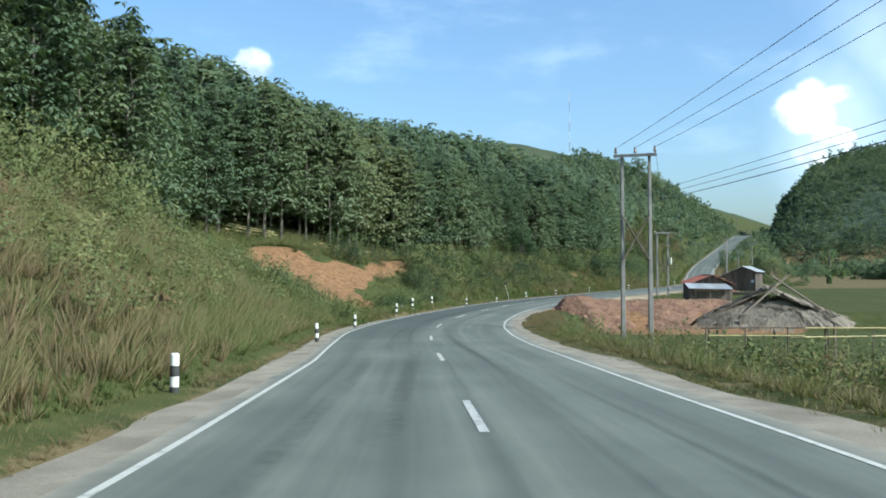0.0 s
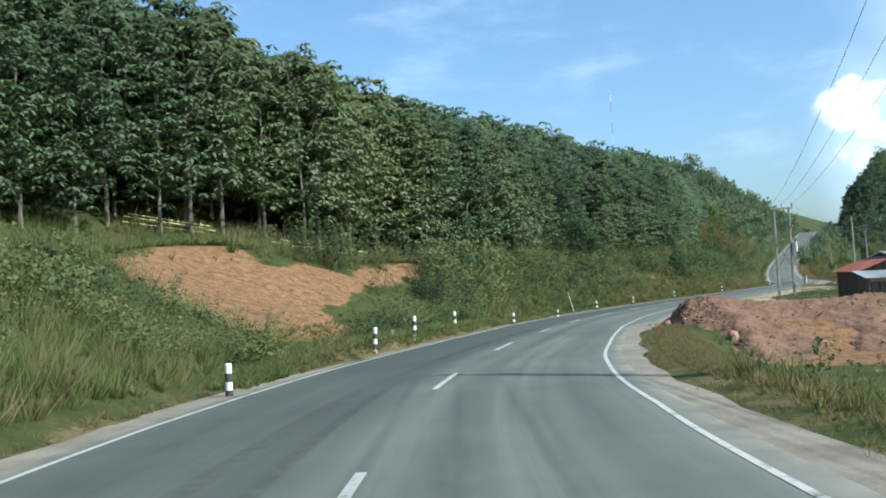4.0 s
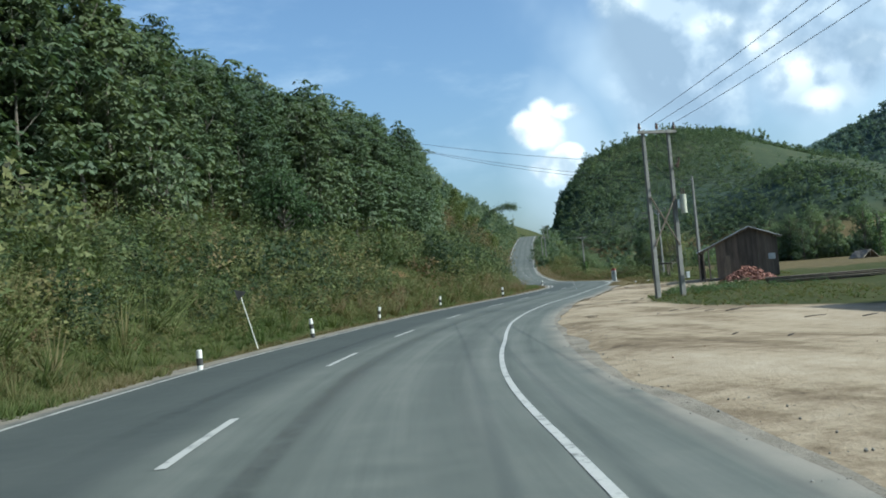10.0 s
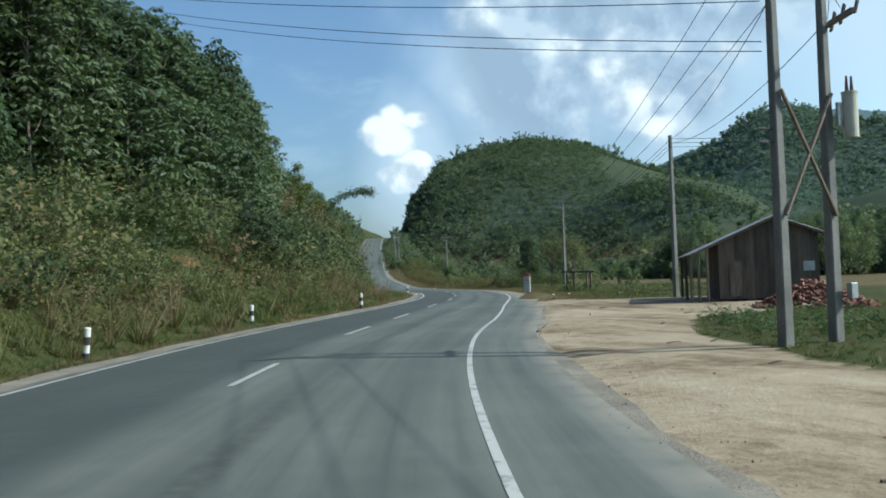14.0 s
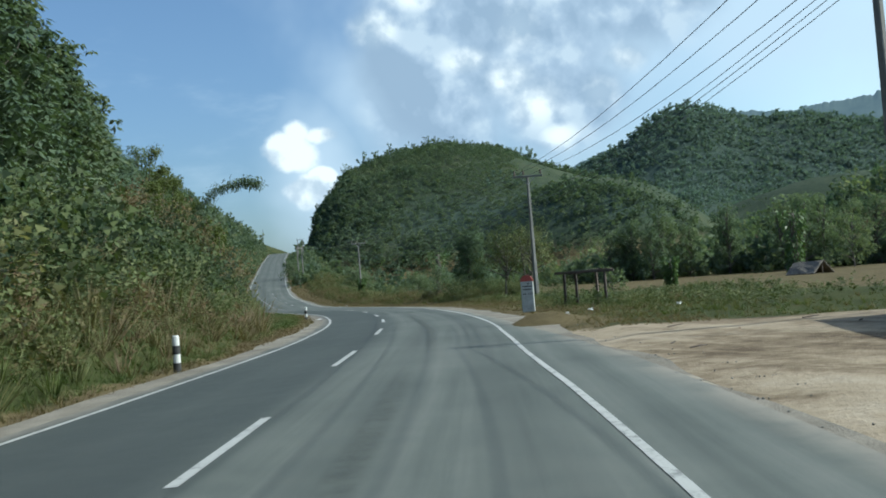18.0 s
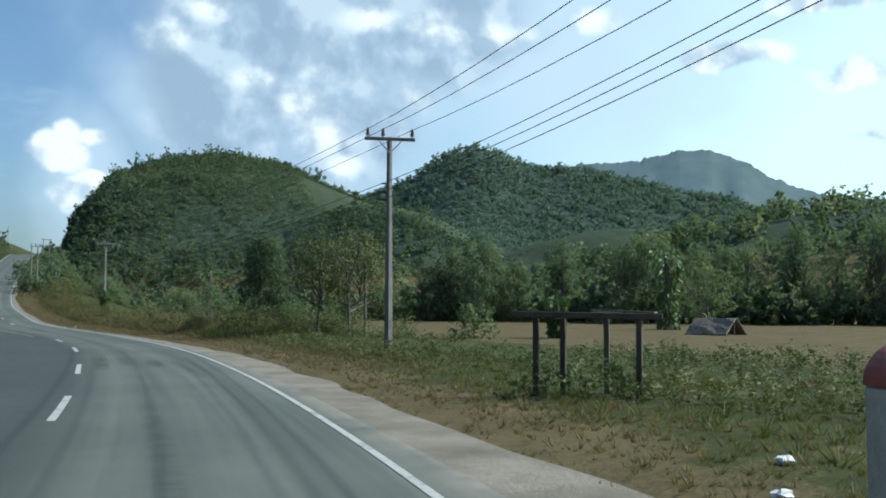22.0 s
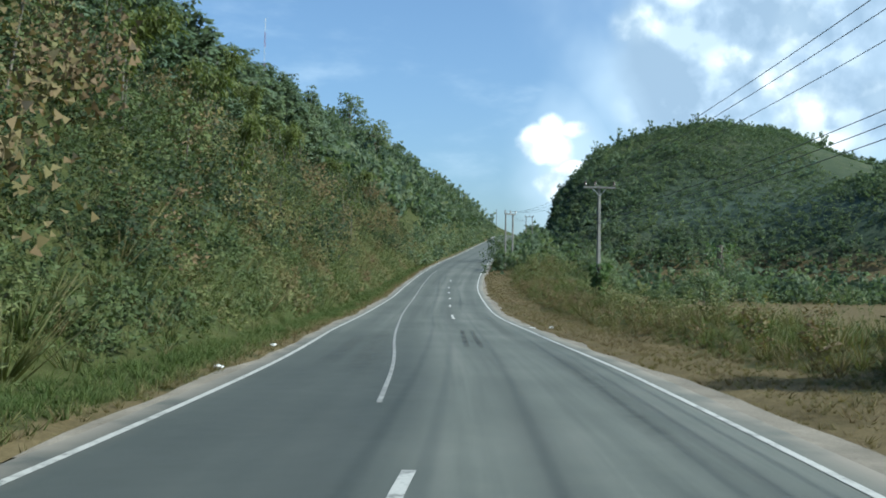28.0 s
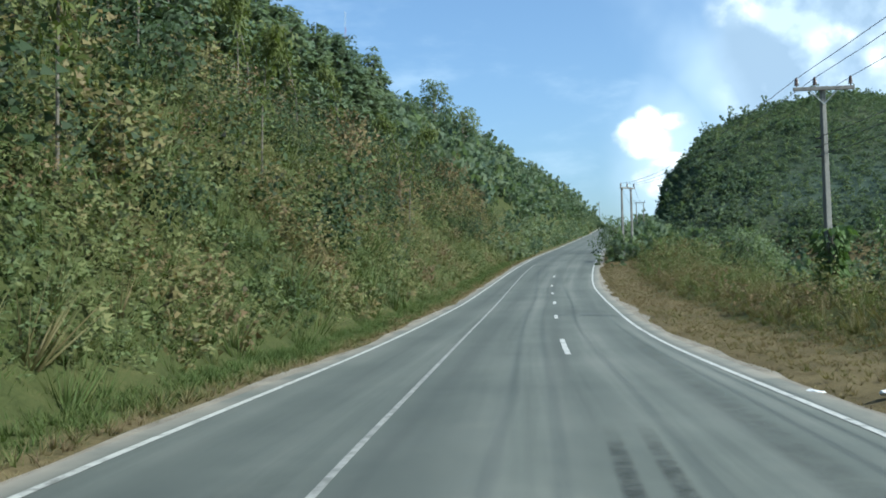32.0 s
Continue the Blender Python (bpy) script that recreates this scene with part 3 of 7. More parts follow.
def from_arrays(name, verts, faces, mats, attrs=None, smooth_shade=False, mat_index=None):
    """A mesh from arrays: verts (n, 3), faces (m, 3 or 4)."""
    me = bpy.data.meshes.new(name)
    verts, faces = np.asarray(verts, np.float32), np.asarray(faces, np.int32)
    k = faces.shape[1]
    me.vertices.add(len(verts))
    me.vertices.foreach_set("co", verts.ravel())
    me.loops.add(faces.size)
    me.loops.foreach_set("vertex_index", faces.ravel())
    me.polygons.add(len(faces))
    me.polygons.foreach_set("loop_start", np.arange(0, faces.size, k, dtype=np.int32))
    if smooth_shade:
        me.polygons.foreach_set("use_smooth", np.ones(len(faces), bool))
    if mat_index is not None:
        me.polygons.foreach_set("material_index", np.asarray(mat_index, np.int32))
    for m in mats if isinstance(mats, (list, tuple)) else [mats]:
        me.materials.append(m)
    for key, val in (attrs or {}).items():
        val = np.asarray(val, np.float32)
        if val.ndim == 2:
            me.attributes.new(key, "FLOAT_VECTOR", "POINT").data.foreach_set("vector", val.ravel())
        else:
            me.attributes.new(key, "FLOAT", "POINT").data.foreach_set("value", val)
    me.update(calc_edges=True)
    me.validate()
    return me


def part(name, bm, mat, parent=None, label="", smooth_shade=False):
    """Link a bmesh as one mesh object under a thing or a part."""
    me = bpy.data.meshes.new(name)
    if smooth_shade:
        for f in bm.faces:
            f.smooth = True
    bm.to_mesh(me)
    bm.free()
    me.materials.append(mat)
    ob = new(name, me)
    ob.parent = parent
    if label:
        tagged(ob, label)
    return ob


def linked(name, me, parent, m=None):
    ob = new(name, me)
    ob.parent = parent
    if m is not None:
        ob.matrix_basis = m
    return ob


def thing(name, at, label, category, group="", rz=0.0):
    ob = new(name)
    ob.empty_display_size = 0.2
    ob.matrix_basis = pose(*at, 0, 0, rz)
    return tagged(ob, label, category, group)


def box(size, at=(0, 0, 0), rot=(0, 0, 0), bev=0.0, bm=None):
    b = bmesh.new() if bm is None else bm
    r = bmesh.ops.create_cube(b, size=1.0, matrix=pose(*at, *rot) @ Matrix.Diagonal((*size, 1)))
    if bev:
        es = list({e for v in r["verts"] for e in v.link_edges})
        bmesh.ops.bevel(b, geom=es, offset=bev, segments=1, affect="EDGES")
    return b


def rod(a, b, r1, r2=None, seg=8, bm=None):
    """A tapered round bar from a to b."""
    o = bmesh.new() if bm is None else bm
    a, b = Vector(a), Vector(b)
    d = b - a
    m = Matrix.Translation((a + b) / 2) @ d.to_track_quat("Z", "Y").to_matrix().to_4x4()
    bmesh.ops.create_cone(o, cap_ends=True, segments=seg, radius1=r1, radius2=r1 if r2 is None else r2, depth=d.length, matrix=m)
    return o


def tube(points, radius, seg=8, bm=None):
    """A bent, tapering stem through points; radius is a list, one a point."""
    o = bmesh.new() if bm is None else bm
    rings = []
    pts = [Vector(p) for p in points]
    for i, p in enumerate(pts):
        d = (pts[min(i + 1, len(pts) - 1)] - pts[max(i - 1, 0)]).normalized()
        q = d.to_track_quat("Z", "Y").to_matrix()
        rings.append([o.verts.new(p + q @ Vector((math.cos(a) * radius[i], math.sin(a) * radius[i], 0))) for a in [2 * math.pi * k / seg for k in range(seg)]])
    for a, b in zip(rings, rings[1:]):
        for k in range(seg):
            o.faces.new((a[k], a[(k + 1) % seg], b[(k + 1) % seg], b[k]))
    o.faces.new(rings[-1])
    return o


# ---- ground: one sheet out to the horizon ----


def axis(lo, hi, step, far_lo, far_hi, grow=1.16):
    mid = list(np.arange(lo, hi + step * 0.5, step))
    out, s = [], step
    v = hi
    while v < far_hi:
        s *= grow
        v += s
        out.append(v)
    pre, s, v = [], step, lo
    while v > far_lo:
        s *= grow
        v -= s
        pre.append(v)
    return np.array(pre[::-1] + mid + out)


xs = axis(-34, 112, 1.1, -1500, 3600, 1.07)
ys = axis(-12, 330, 1.1, -1200, 3600, 1.06)
GX, GY = np.meshgrid(xs, ys)
GZ = height(GX, GY)
gi, gu, ga = nearest(GX, GY)
gyc, ge = CY[gi], np.abs(gu) - HALF(CY[gi])
fx, fy = GX.ravel(), GY.ravel()
right_side = (gu < 0).astype(float)


def yard_mask(x, y, e, yc, right):
    reach = np.interp(yc, [84, 92, 118, 126, 132, 148, 154, 163, 170], [0, 13, 13, 7.5, 5.8, 6.5, 13, 12, 2.5])
    return right * smooth(-1.2, 1.2, reach - e + 0.9 * ripple(x, y, 3.0)) * smooth(84, 89, yc) * (1 - smooth(164, 170, yc))


def red_mask(x, y, e, yc, right):
    """Bare red soil: the slip on the bank, smaller scars, the ground round the heaps."""
    slip = smooth(1.0, 0.62, ((yc - 79.0 - 0.75 * (e - 10)) / 9.0) ** 2 + ((e - 11.3) / 8.0) ** 2 + 0.12 * ripple(x, y, 2.1, 0.4)) * (0.95 - 0.35 * smooth(0.2, 0.7, ripple(x, y, 1.3, 2.0)))
    band = smooth(1.0, 0.5, ((yc - 101) / 7.5) ** 2 + ((e - 9.5) / 1.5) ** 2) * (0.95 - 0.35 * smooth(0.2, 0.7, ripple(x, y, 1.7, 5.0)))
    arm = smooth(1.0, 0.6, ((yc - 88.5) / 8.5) ** 2 + ((e - 10.3) / 2.7) ** 2 + 0.15 * ripple(x, y, 1.9, 3.1)) * (0.95 - 0.35 * smooth(0.2, 0.7, ripple(x, y, 1.5, 1.0)))
    slip = np.maximum(np.maximum(slip, arm), band)
    scar = smooth(1.0, 0.4, ((yc - 156) / 3.0) ** 2 + ((e - 6.5) / 2.2) ** 2) + smooth(1.0, 0.4, ((yc - 134) / 4.0) ** 2 + ((e - 7.5) / 1.5) ** 2)
    heap = smooth(4.2, 6.2, e) * smooth(1.0, 0.5, ((x - 20) / 12.0) ** 2 + ((y - 80) / 9.5) ** 2)
    return (1 - right) * np.clip(slip + 0.45 * scar, 0, 1) + right * heap


ym = yard_mask(fx, fy, ge, gyc, right_side)
rm = red_mask(fx, fy, ge, gyc, right_side)
dm = np.clip(right_side * (0.3 + (0.18 + 0.27 * smooth(150, 172, fy)) * smooth(6, 1.2, ge) + 0.62 * smooth(13, 22, ge) * smooth(150, 180, fy)) + (1 - right_side) * (0.62 * smooth(2.6, 0.9, ge) + 0.30 * smooth(150, 160, fy) * smooth(215, 200, fy) * smooth(6, 3, ge)), 0, 1)
sc = np.clip(right_side * smooth(6, 22, GZ.ravel() - 2) + (1 - right_side) * smooth(40, 80, ge), 0, 1)
far_hill = np.hypot(fx - 300, fy - 690)


def bare_spur(x, y):
    """Two grassy spurs in front of the dark ridge."""
    one = smooth(1.0, 0.6, ((x - 352) / 60) ** 2 + ((y - 512) / 85) ** 2)
    return np.maximum(one, smooth(1.0, 0.6, ((x - 545) / 110) ** 2 + ((y - 540) / 95) ** 2))


fo = np.clip(right_side * smooth(16, 34, GZ.ravel()) * smooth(140, 200, far_hill) * (1 - 0.9 * bare_spur(fx, fy)), 0, 1)
nx, ny = len(xs), len(ys)
q = (np.arange(ny - 1)[:, None] * nx + np.arange(nx - 1)[None]).ravel()
ground = new("ground", from_arrays("ground", np.stack([fx, fy, GZ.ravel()], 1), np.stack([q, q + 1, q + nx + 1, q + nx], 1), MAT_GROUND, {"yard": ym, "red": rm, "dry": dm, "scrub": sc, "forest": fo}, True))
tagged(ground, "hilly ground with green banks, dry fields and a bare sandy yard", "ground", kind="structure")


# ---- road, shoulders, painted lines ----


def strip(name, i0, i1, offsets, mat, lift, attrs=False, wave=None, camber=True):
    """A ribbon along the road between stations; offsets(yc) gives the across positions."""
    ids = np.arange(i0, i1 + 1)
    rows = np.stack([np.asarray(offsets(CY[i])) for i in ids])
    m = rows.shape[1]
    if wave is not None:
        rows = rows + wave(ids)
    p = CXY[ids][:, None, :] + LEFT[ids][:, None, :] * rows[:, :, None]
    z = CZ[ids][:, None] + lift - (0.012 * np.abs(rows) if camber else 0)
    v = np.concatenate([p, z[:, :, None]], 2).reshape(-1, 3)
    k = (np.arange(len(ids) - 1)[:, None] * m + np.arange(m - 1)[None]).ravel()
    at = None
    if attrs:
        h = HALF(CY[ids])[:, None]
        lane = np.minimum(np.abs(np.abs(rows) - h * 0.27), np.abs(np.abs(rows) - h * 0.74))
        at = {"along": np.repeat(STA[ids], m), "across": rows.ravel(), "wheel": np.exp(-((lane / 0.33) ** 2)).ravel(), "dust": np.clip((np.abs(rows) - h - np.where(rows < 0, APR(CY[ids])[:, None], 0.45) + 0.55) / 0.8, 0, 1).ravel()}
    return new(name, from_arrays(name, v, np.stack([k, k + m, k + m + 1, k + 1], 1), mat, at, True))


N0, N1 = index_at(-60), len(CL) - 1
road = strip("road", N0, N1, lambda y: np.linspace(-HALF(y) - APR(y), HALF(y) + 0.4, 37), MAT_ASPHALT, 0.045, True)
tagged(road, "worn grey asphalt road with dark tyre tracks and dusty edges", "road", kind="structure")


def ragged(ids, m, inner, amp, seed):
    w = np.zeros((len(ids), m))
    st = STA[ids]
    w[:, -1 if inner else 0] = amp * (0.6 * ripple(st, st * 0.37 + seed, 0.9, seed) + 0.9 * ripple(st, st * 0.2 + seed, 3.1, seed + 4))
    return w


shoulder_l = strip("shoulder_left", N0, index_at(340), lambda y: [HALF(y) + 0.25, HALF(y) + 0.25 + SHL(y) * 0.45, HALF(y) + 0.2 + SHL(y)], MAT_SHOULDER, 0.035, wave=lambda i: ragged(i, 3, True, 0.22, 1.0))
tagged(shoulder_l, "narrow pale gravel shoulder beside the asphalt", "shoulder", kind="structure")
shoulder_r = strip("shoulder_right", N0, index_at(340), lambda y: [-HALF(y) - max(SHR(y), APR(y) + 0.25), -HALF(y) - APR(y) - 0.1, -HALF(y) - APR(y) + 0.2], MAT_SHOULDER, 0.035, wave=lambda i: ragged(i, 3, False, 0.3, 2.0))
tagged(shoulder_r, "pale dusty gravel shoulder beside the asphalt", "shoulder", kind="structure")
for side, nm in ((1, "edge_line_left"), (-1, "edge_line_right")):
    ln = strip(nm, N0, index_at(545), lambda y, s=side: sorted([s * (HALF(y) - 0.055), s * (HALF(y) + 0.055)]), MAT_LINE, 0.052)
    tagged(ln, "worn white painted edge line on the asphalt", "road marking", kind="structure")
# the solid line that parts the lanes on the climb
DIV = table([210, 219, 224.5, 235, 243.6, 254, 262, 271, 290, 297, 315, 325], [0.75, 0.93, 1.06, 1.33, 1.44, 1.55, 1.63, 1.70, 1.85, 1.92, 2.16, 2.20])
solid = strip("lane_line", index_at(221), index_at(322), lambda y: [DIV(y) - 0.04, DIV(y) + 0.04], MAT_WORNLINE, 0.052)
tagged(solid, "worn white solid lane line on the climb", "road marking", kind="structure")
DASHES = table([0, 30, 42, 60, 74, 95, 135, 145, 151, 160, 170, 192, 205, 215, 224.5, 243.6, 254, 262, 285, 297, 315, 338, 420], [0.05, 0.05, -0.10, -0.30, -0.05, 0.00, 0.08, 0.16, 0.29, 0.55, 0.70, 0.67, 0.45, 0.35, -0.17, -0.92, -1.15, -1.18, -0.90, -0.74, -0.39, 0.5, 2.0])


def dash(y0, length=4.4, name="lane_dash", gap_ok=True):
    i0 = index_at(y0)
    i1 = i0 + max(1, int(round(length)))
    ob = strip(name, i0, i1, lambda y: [DASHES(y) - 0.065, DASHES(y) + 0.065], MAT_LINE, 0.053)
    ob.parent = road
    return ob


for y0 in (-16.5, -2.0, 12.0, 26.8, 41.5, 56.0, 69.8, 82.6, 96.6, 108.7, 119.8, 131.7, 143.8, 151.3, 161.4, 170.5, 181.0, 189.9, 201.6, 212.4):
    dash(y0)
dash(254.6, 4.6)
for k in range(5):
    dash(268.3 + 9.0 * k, 1.7)


def skid(y0, y1, off0, off1, width, force=0.3, name="tyre_mark"):
    """A dark rubber streak between two points of the road, faded at both ends and edges."""
    i0, i1 = index_at(y0), index_at(y1)
    ids = np.arange(i0, i1 + 1)
    t = np.linspace(0, 1, len(ids))
    rows = (off0 + (off1 - off0) * t)[:, None] + np.linspace(-0.5, 0.5, 5)[None] * width
    p = CXY[ids][:, None, :] + LEFT[ids][:, None, :] * rows[:, :, None]
    z = CZ[ids][:, None] + 0.0495 - 0.012 * np.abs(rows)
    press = force * np.minimum(1, np.minimum(t, 1 - t) * 5)[:, None] * np.array([0, 0.9, 1, 0.9, 0])[None]
    k = (np.arange(len(ids) - 1)[:, None] * 5 + np.arange(4)[None]).ravel()
    ob = new(name, from_arrays(name, np.concatenate([p, z[:, :, None]], 2).reshape(-1, 3), np.stack([k, k + 5, k + 6, k + 1], 1), MAT_SKID, {"press": press.ravel()}))
    ob.parent = road
    return ob


skid(233, 244.5, -0.71, -1.15, 0.22, 0.75)
skid(233, 245, -1.12, -1.52, 0.22, 0.75)
skid(191, 200, 0.1, -0.1, 0.5, 0.5)
skid(192, 195.5, -1.3, -1.6, 0.6, 0.5)
for y0, y1, o0, o1, w in ((224, 243, 1.7, 1.9, 0.9), (226, 240, 2.6, 2.5, 0.6), (238, 262, -2.6, -3.2, 0.5), (216, 232, -2.4, -2.8, 0.5),
                          (193, 198, -0.6, -0.7, 0.4), (188, 196, -2.2, -2.0, 0.35), (8, 34, 1.4, 0.7, 0.5), (5, 30, 2.6, 2.1, 0.45), (14, 50, -1.5, -0.9, 0.35),
                          (30, 62, 1.7, 1.5, 0.45), (38, 60, 0.8, 0.9, 0.3), (60, 92, 1.2, 1.0, 0.4), (66, 110, -1.2, -1.0, 0.4), (100, 134, -0.9, -1.3, 0.5), (96, 128, 1.4, 0.9, 0.4), (128, 160, -1.6, -1.0, 0.45), (160, 186, -1.4, -0.6, 0.4)):
    skid(y0, y1, o0, o1, w)

# ---- plants: small templates, scattered by arrays ----
RNG = np.random.default_rng(7)


def unit(v):
    return v / np.maximum(1e-9, np.linalg.norm(v, axis=1))[:, None]


def leaves_at(p, d, length, width, rng, droop=0.25):
    """Folded diamond leaves: from p along d."""
    n = len(p)
    side = unit(np.cross(d, unit(rng.normal(size=(n, 3)) + 1e-3)))
    length = np.broadcast_to(np.asarray(length, float).reshape(-1, 1), (n, 1))
    width = np.broadcast_to(np.asarray(width, float).reshape(-1, 1), (n, 1))
    mid = p + d * length * 0.5
    tip = p + d * length
    tip = tip - np.array([0, 0, 1.0]) * droop * length
    v = np.stack([p, mid + side * width * 0.5, tip, mid - side * width * 0.5], 1).reshape(-1, 3)
    return v, np.arange(4 * n).reshape(n, 4)


def blades_at(p, d, length, width, rng, droop=0.2):
    """Pointed blades, one triangle each."""
    n = len(p)
    side = unit(np.cross(d, unit(rng.normal(size=(n, 3)) + 1e-3)))
    length = np.broadcast_to(np.asarray(length, float).reshape(-1, 1), (n, 1))
    width = np.broadcast_to(np.asarray(width, float).reshape(-1, 1), (n, 1))
    tip = p + d * length - np.array([0, 0, 1.0]) * droop * length
    v = np.stack([p + side * width * 0.5, p - side * width * 0.5, tip], 1).reshape(-1, 3)
    return v, np.arange(3 * n).reshape(n, 3)


def blob(rng, n, rx, rz, z0=0.0, shell=0.55):
    """Points in a rounded, lumpy crown; most near its skin."""
    d = unit(rng.normal(size=(n, 3)))
    r = shell + (1 - shell) * rng.random(n) ** 0.7
    lump = 1 + 0.28 * np.sin(d[:, 0] * 4 + rng.random() * 6) * np.sin(d[:, 1] * 4 + rng.random() * 6 + d[:, 2] * 3)
    p = d * (r * lump)[:, None] * np.array([rx, rx, rz])
    p[:, 2] += z0 + rz
    return p, d


def shrub_template(rng, n=70, r=0.6, h=0.5, leaf=0.22, width=0.5):
    """Leaf sprays: pointed leaves in two ranks along stems that arch out from the root."""
    m = max(5, n // 9)
    a, up = rng.random(m) * 6.283, 0.12 + 0.88 * rng.random(m) ** 0.8
    q = np.sqrt(np.clip(1 - (up * 1.15 - 0.35) ** 2, 0.04, 1)) * (0.75 + 0.35 * rng.random(m))
    tip = np.stack([np.cos(a) * q * r, np.sin(a) * q * r, 2 * h * up], 1)
    k = rng.integers(0, m, n)
    s = (0.30 + 0.70 * rng.random(n) ** 0.7)[:, None]
    p = tip[k] * np.concatenate([s ** 1.2, s ** 1.2, 1.12 * s ** 0.7 - 0.12 * s ** 4], 1) + rng.normal(size=(n, 3)) * 0.05 * r
    p[:, 2] = np.abs(p[:, 2])
    stem = unit(tip[k] * np.concatenate([1.2 + 0 * s, 1.2 + 0 * s, 0.75 - 0.6 * s ** 3], 1) + 1e-4)
    side = unit(np.stack([-np.sin(a[k]), np.cos(a[k]), 0 * s[:, 0]], 1)) * np.where(rng.random(n) < 0.5, 1, -1)[:, None]
    d = unit(stem * 0.75 + side * 0.75 + rng.normal(size=(n, 3)) * 0.32)
    l = leaf * (0.6 + 0.8 * rng.random(n))
    return blades_at(p, d, l, l * width * 1.5, rng)


def tuft_template(rng, n=12, h=0.5, spread=0.35, blade=0.03):
    a = rng.random(n) * 6.283
    out = np.stack([np.cos(a), np.sin(a), np.zeros(n)], 1)
    lean = spread * (0.3 + rng.random(n))[:, None]
    l = h * (0.6 + 0.6 * rng.random(n))
    p = out * 0.05 * rng.random(n)[:, None] * 3
    d = unit(out * lean + np.array([0, 0, 1.0]))
    return blades_at(p, d, l, np.full(n, blade) * (0.7 + 0.6 * rng.random(n)), rng, 0.18)


def whorl_points(rng, centres, leaves, length, width, fall=0.35, simple=False):
    n = len(centres)
    a = (np.arange(leaves)[None] / leaves * 6.283 + rng.random(n)[:, None] * 6.283 + rng.normal(size=(n, leaves)) * 0.2).ravel()
    d = unit(np.stack([np.cos(a), np.sin(a), -fall + rng.normal(size=a.shape) * 0.25], 1))
    p = np.repeat(centres, leaves, 0) + d * 0.08
    l = length * (0.75 + 0.5 * rng.random(len(p)))
    side = unit(np.cross(d, np.array([0, 0, 1.0])) + rng.normal(size=d.shape) * 0.25)
    mid = p + d * l[:, None] * 0.55
    tip = p + d * l[:, None] - np.array([0, 0, 0.16]) * l[:, None]
    w = (width * (0.8 + 0.4 * rng.random(len(p))))[:, None]
    if simple:
        v = np.stack([p + side * w * 0.2, p + d * l[:, None] * 0.7 - side * w * 0.8, tip + side * w * 0.3], 1).reshape(-1, 3)
        return v, np.arange(len(v)).reshape(-1, 3)
    v = np.stack([p, mid + side * w * 0.5, tip, mid - side * w * 0.5], 1).reshape(-1, 3)
    return v, np.arange(len(v)).reshape(-1, 4)


def rubber_crown(rng, n=120, leaves=7, length=0.46, width=0.22, r=2.1, h=7.3, z0=1.75, simple=False):
    """Billowing clumps of drooping leaf whorls at the ends of steep limbs, single sprigs above."""
    clumps = max(12, min(46, n // 9))
    t = (np.arange(clumps) + rng.random(clumps)) / clumps
    wide = r * np.sin((0.16 + 0.80 * t) * 3.1416) ** 0.55 * (1.05 - 0.35 * t)
    a = np.arange(clumps) * 2.4 + rng.normal(size=clumps) * 0.5
    rr2 = wide * (0.30 + 0.62 * np.sqrt(rng.random(clumps)))
    mid = np.stack([np.cos(a) * rr2, np.sin(a) * rr2, z0 + t * h], 1)
    pick = rng.integers(0, clumps, n)
    d = unit(rng.normal(size=(n, 3)) + np.array([0, 0, 0.35]))
    c = mid[pick] + d * (0.35 + 0.65 * rng.random((n, 1)) ** 0.5) * np.array([0.86, 0.86, 0.62]) * (1.15 - 0.4 * t[pick])[:, None]
    k = max(2, n // 40)
    c[:k] = np.stack([rng.normal(size=k) * 0.35, rng.normal(size=k) * 0.35, z0 + h + 0.2 + 0.75 * rng.random(k)], 1)
    return whorl_points(rng, c, leaves, length, width, 0.45, simple)


def outward(v, k=0.9, low=0.3):
    """Direction out of the middle of a plant, for each of its points."""
    d = v - np.array([v[:, 0].mean(), v[:, 1].mean(), v[:, 2].min() + low * np.ptp(v[:, 2])])
    d = d / np.maximum(1e-6, np.ptp(v, axis=0))
    return unit(d) * k


def scatter(templates, pos, scale, tone, rng, squash=None, tilt=0.0):
    """Copies of templates at pos, turned at random, as one pair of arrays."""
    n = len(pos)
    pick = rng.integers(0, len(templates), n)
    vs, fs, ts, base = [], [], [], 0
    for k, (tv, tf) in enumerate(templates):
        i = np.nonzero(pick == k)[0]
        if not len(i):
            continue
        a = rng.random(len(i)) * 6.283
        c, s = np.cos(a)[:, None], np.sin(a)[:, None]
        x, y, z = tv[None, :, 0], tv[None, :, 1], tv[None, :, 2]
        o = outward(tv)
        o = np.stack([o[None, :, 0] * c - o[None, :, 1] * s, o[None, :, 0] * s + o[None, :, 1] * c, np.broadcast_to(o[None, :, 2], (len(i), len(tv)))], 2)
        sc = np.asarray(scale)[i][:, None]
        zz = z * (1 if squash is None else np.asarray(squash)[i][:, None])
        v = np.stack([(x * c - y * s) * sc, (x * s + y * c) * sc, np.broadcast_to(zz * sc, (len(i), tv.shape[0]))], 2)
        if tilt:
            lx, ly = (rng.normal(size=(2, len(i), 1)) * tilt)
            v[:, :, 0] += lx * v[:, :, 2]
            v[:, :, 1] += ly * v[:, :, 2]
        v += pos[i][:, None, :]
        f = tf[None] + (np.arange(len(i)) * tv.shape[0])[:, None, None] + base
        vs.append(v.reshape(-1, 3))
        fs.append(f.reshape(-1, tf.shape[1]))
        ts.append(np.column_stack([np.repeat(np.asarray(tone)[i], tv.shape[0]), o.reshape(-1, 3)]))
        base += len(i) * tv.shape[0]
    return np.concatenate(vs), np.concatenate(fs), np.concatenate(ts)


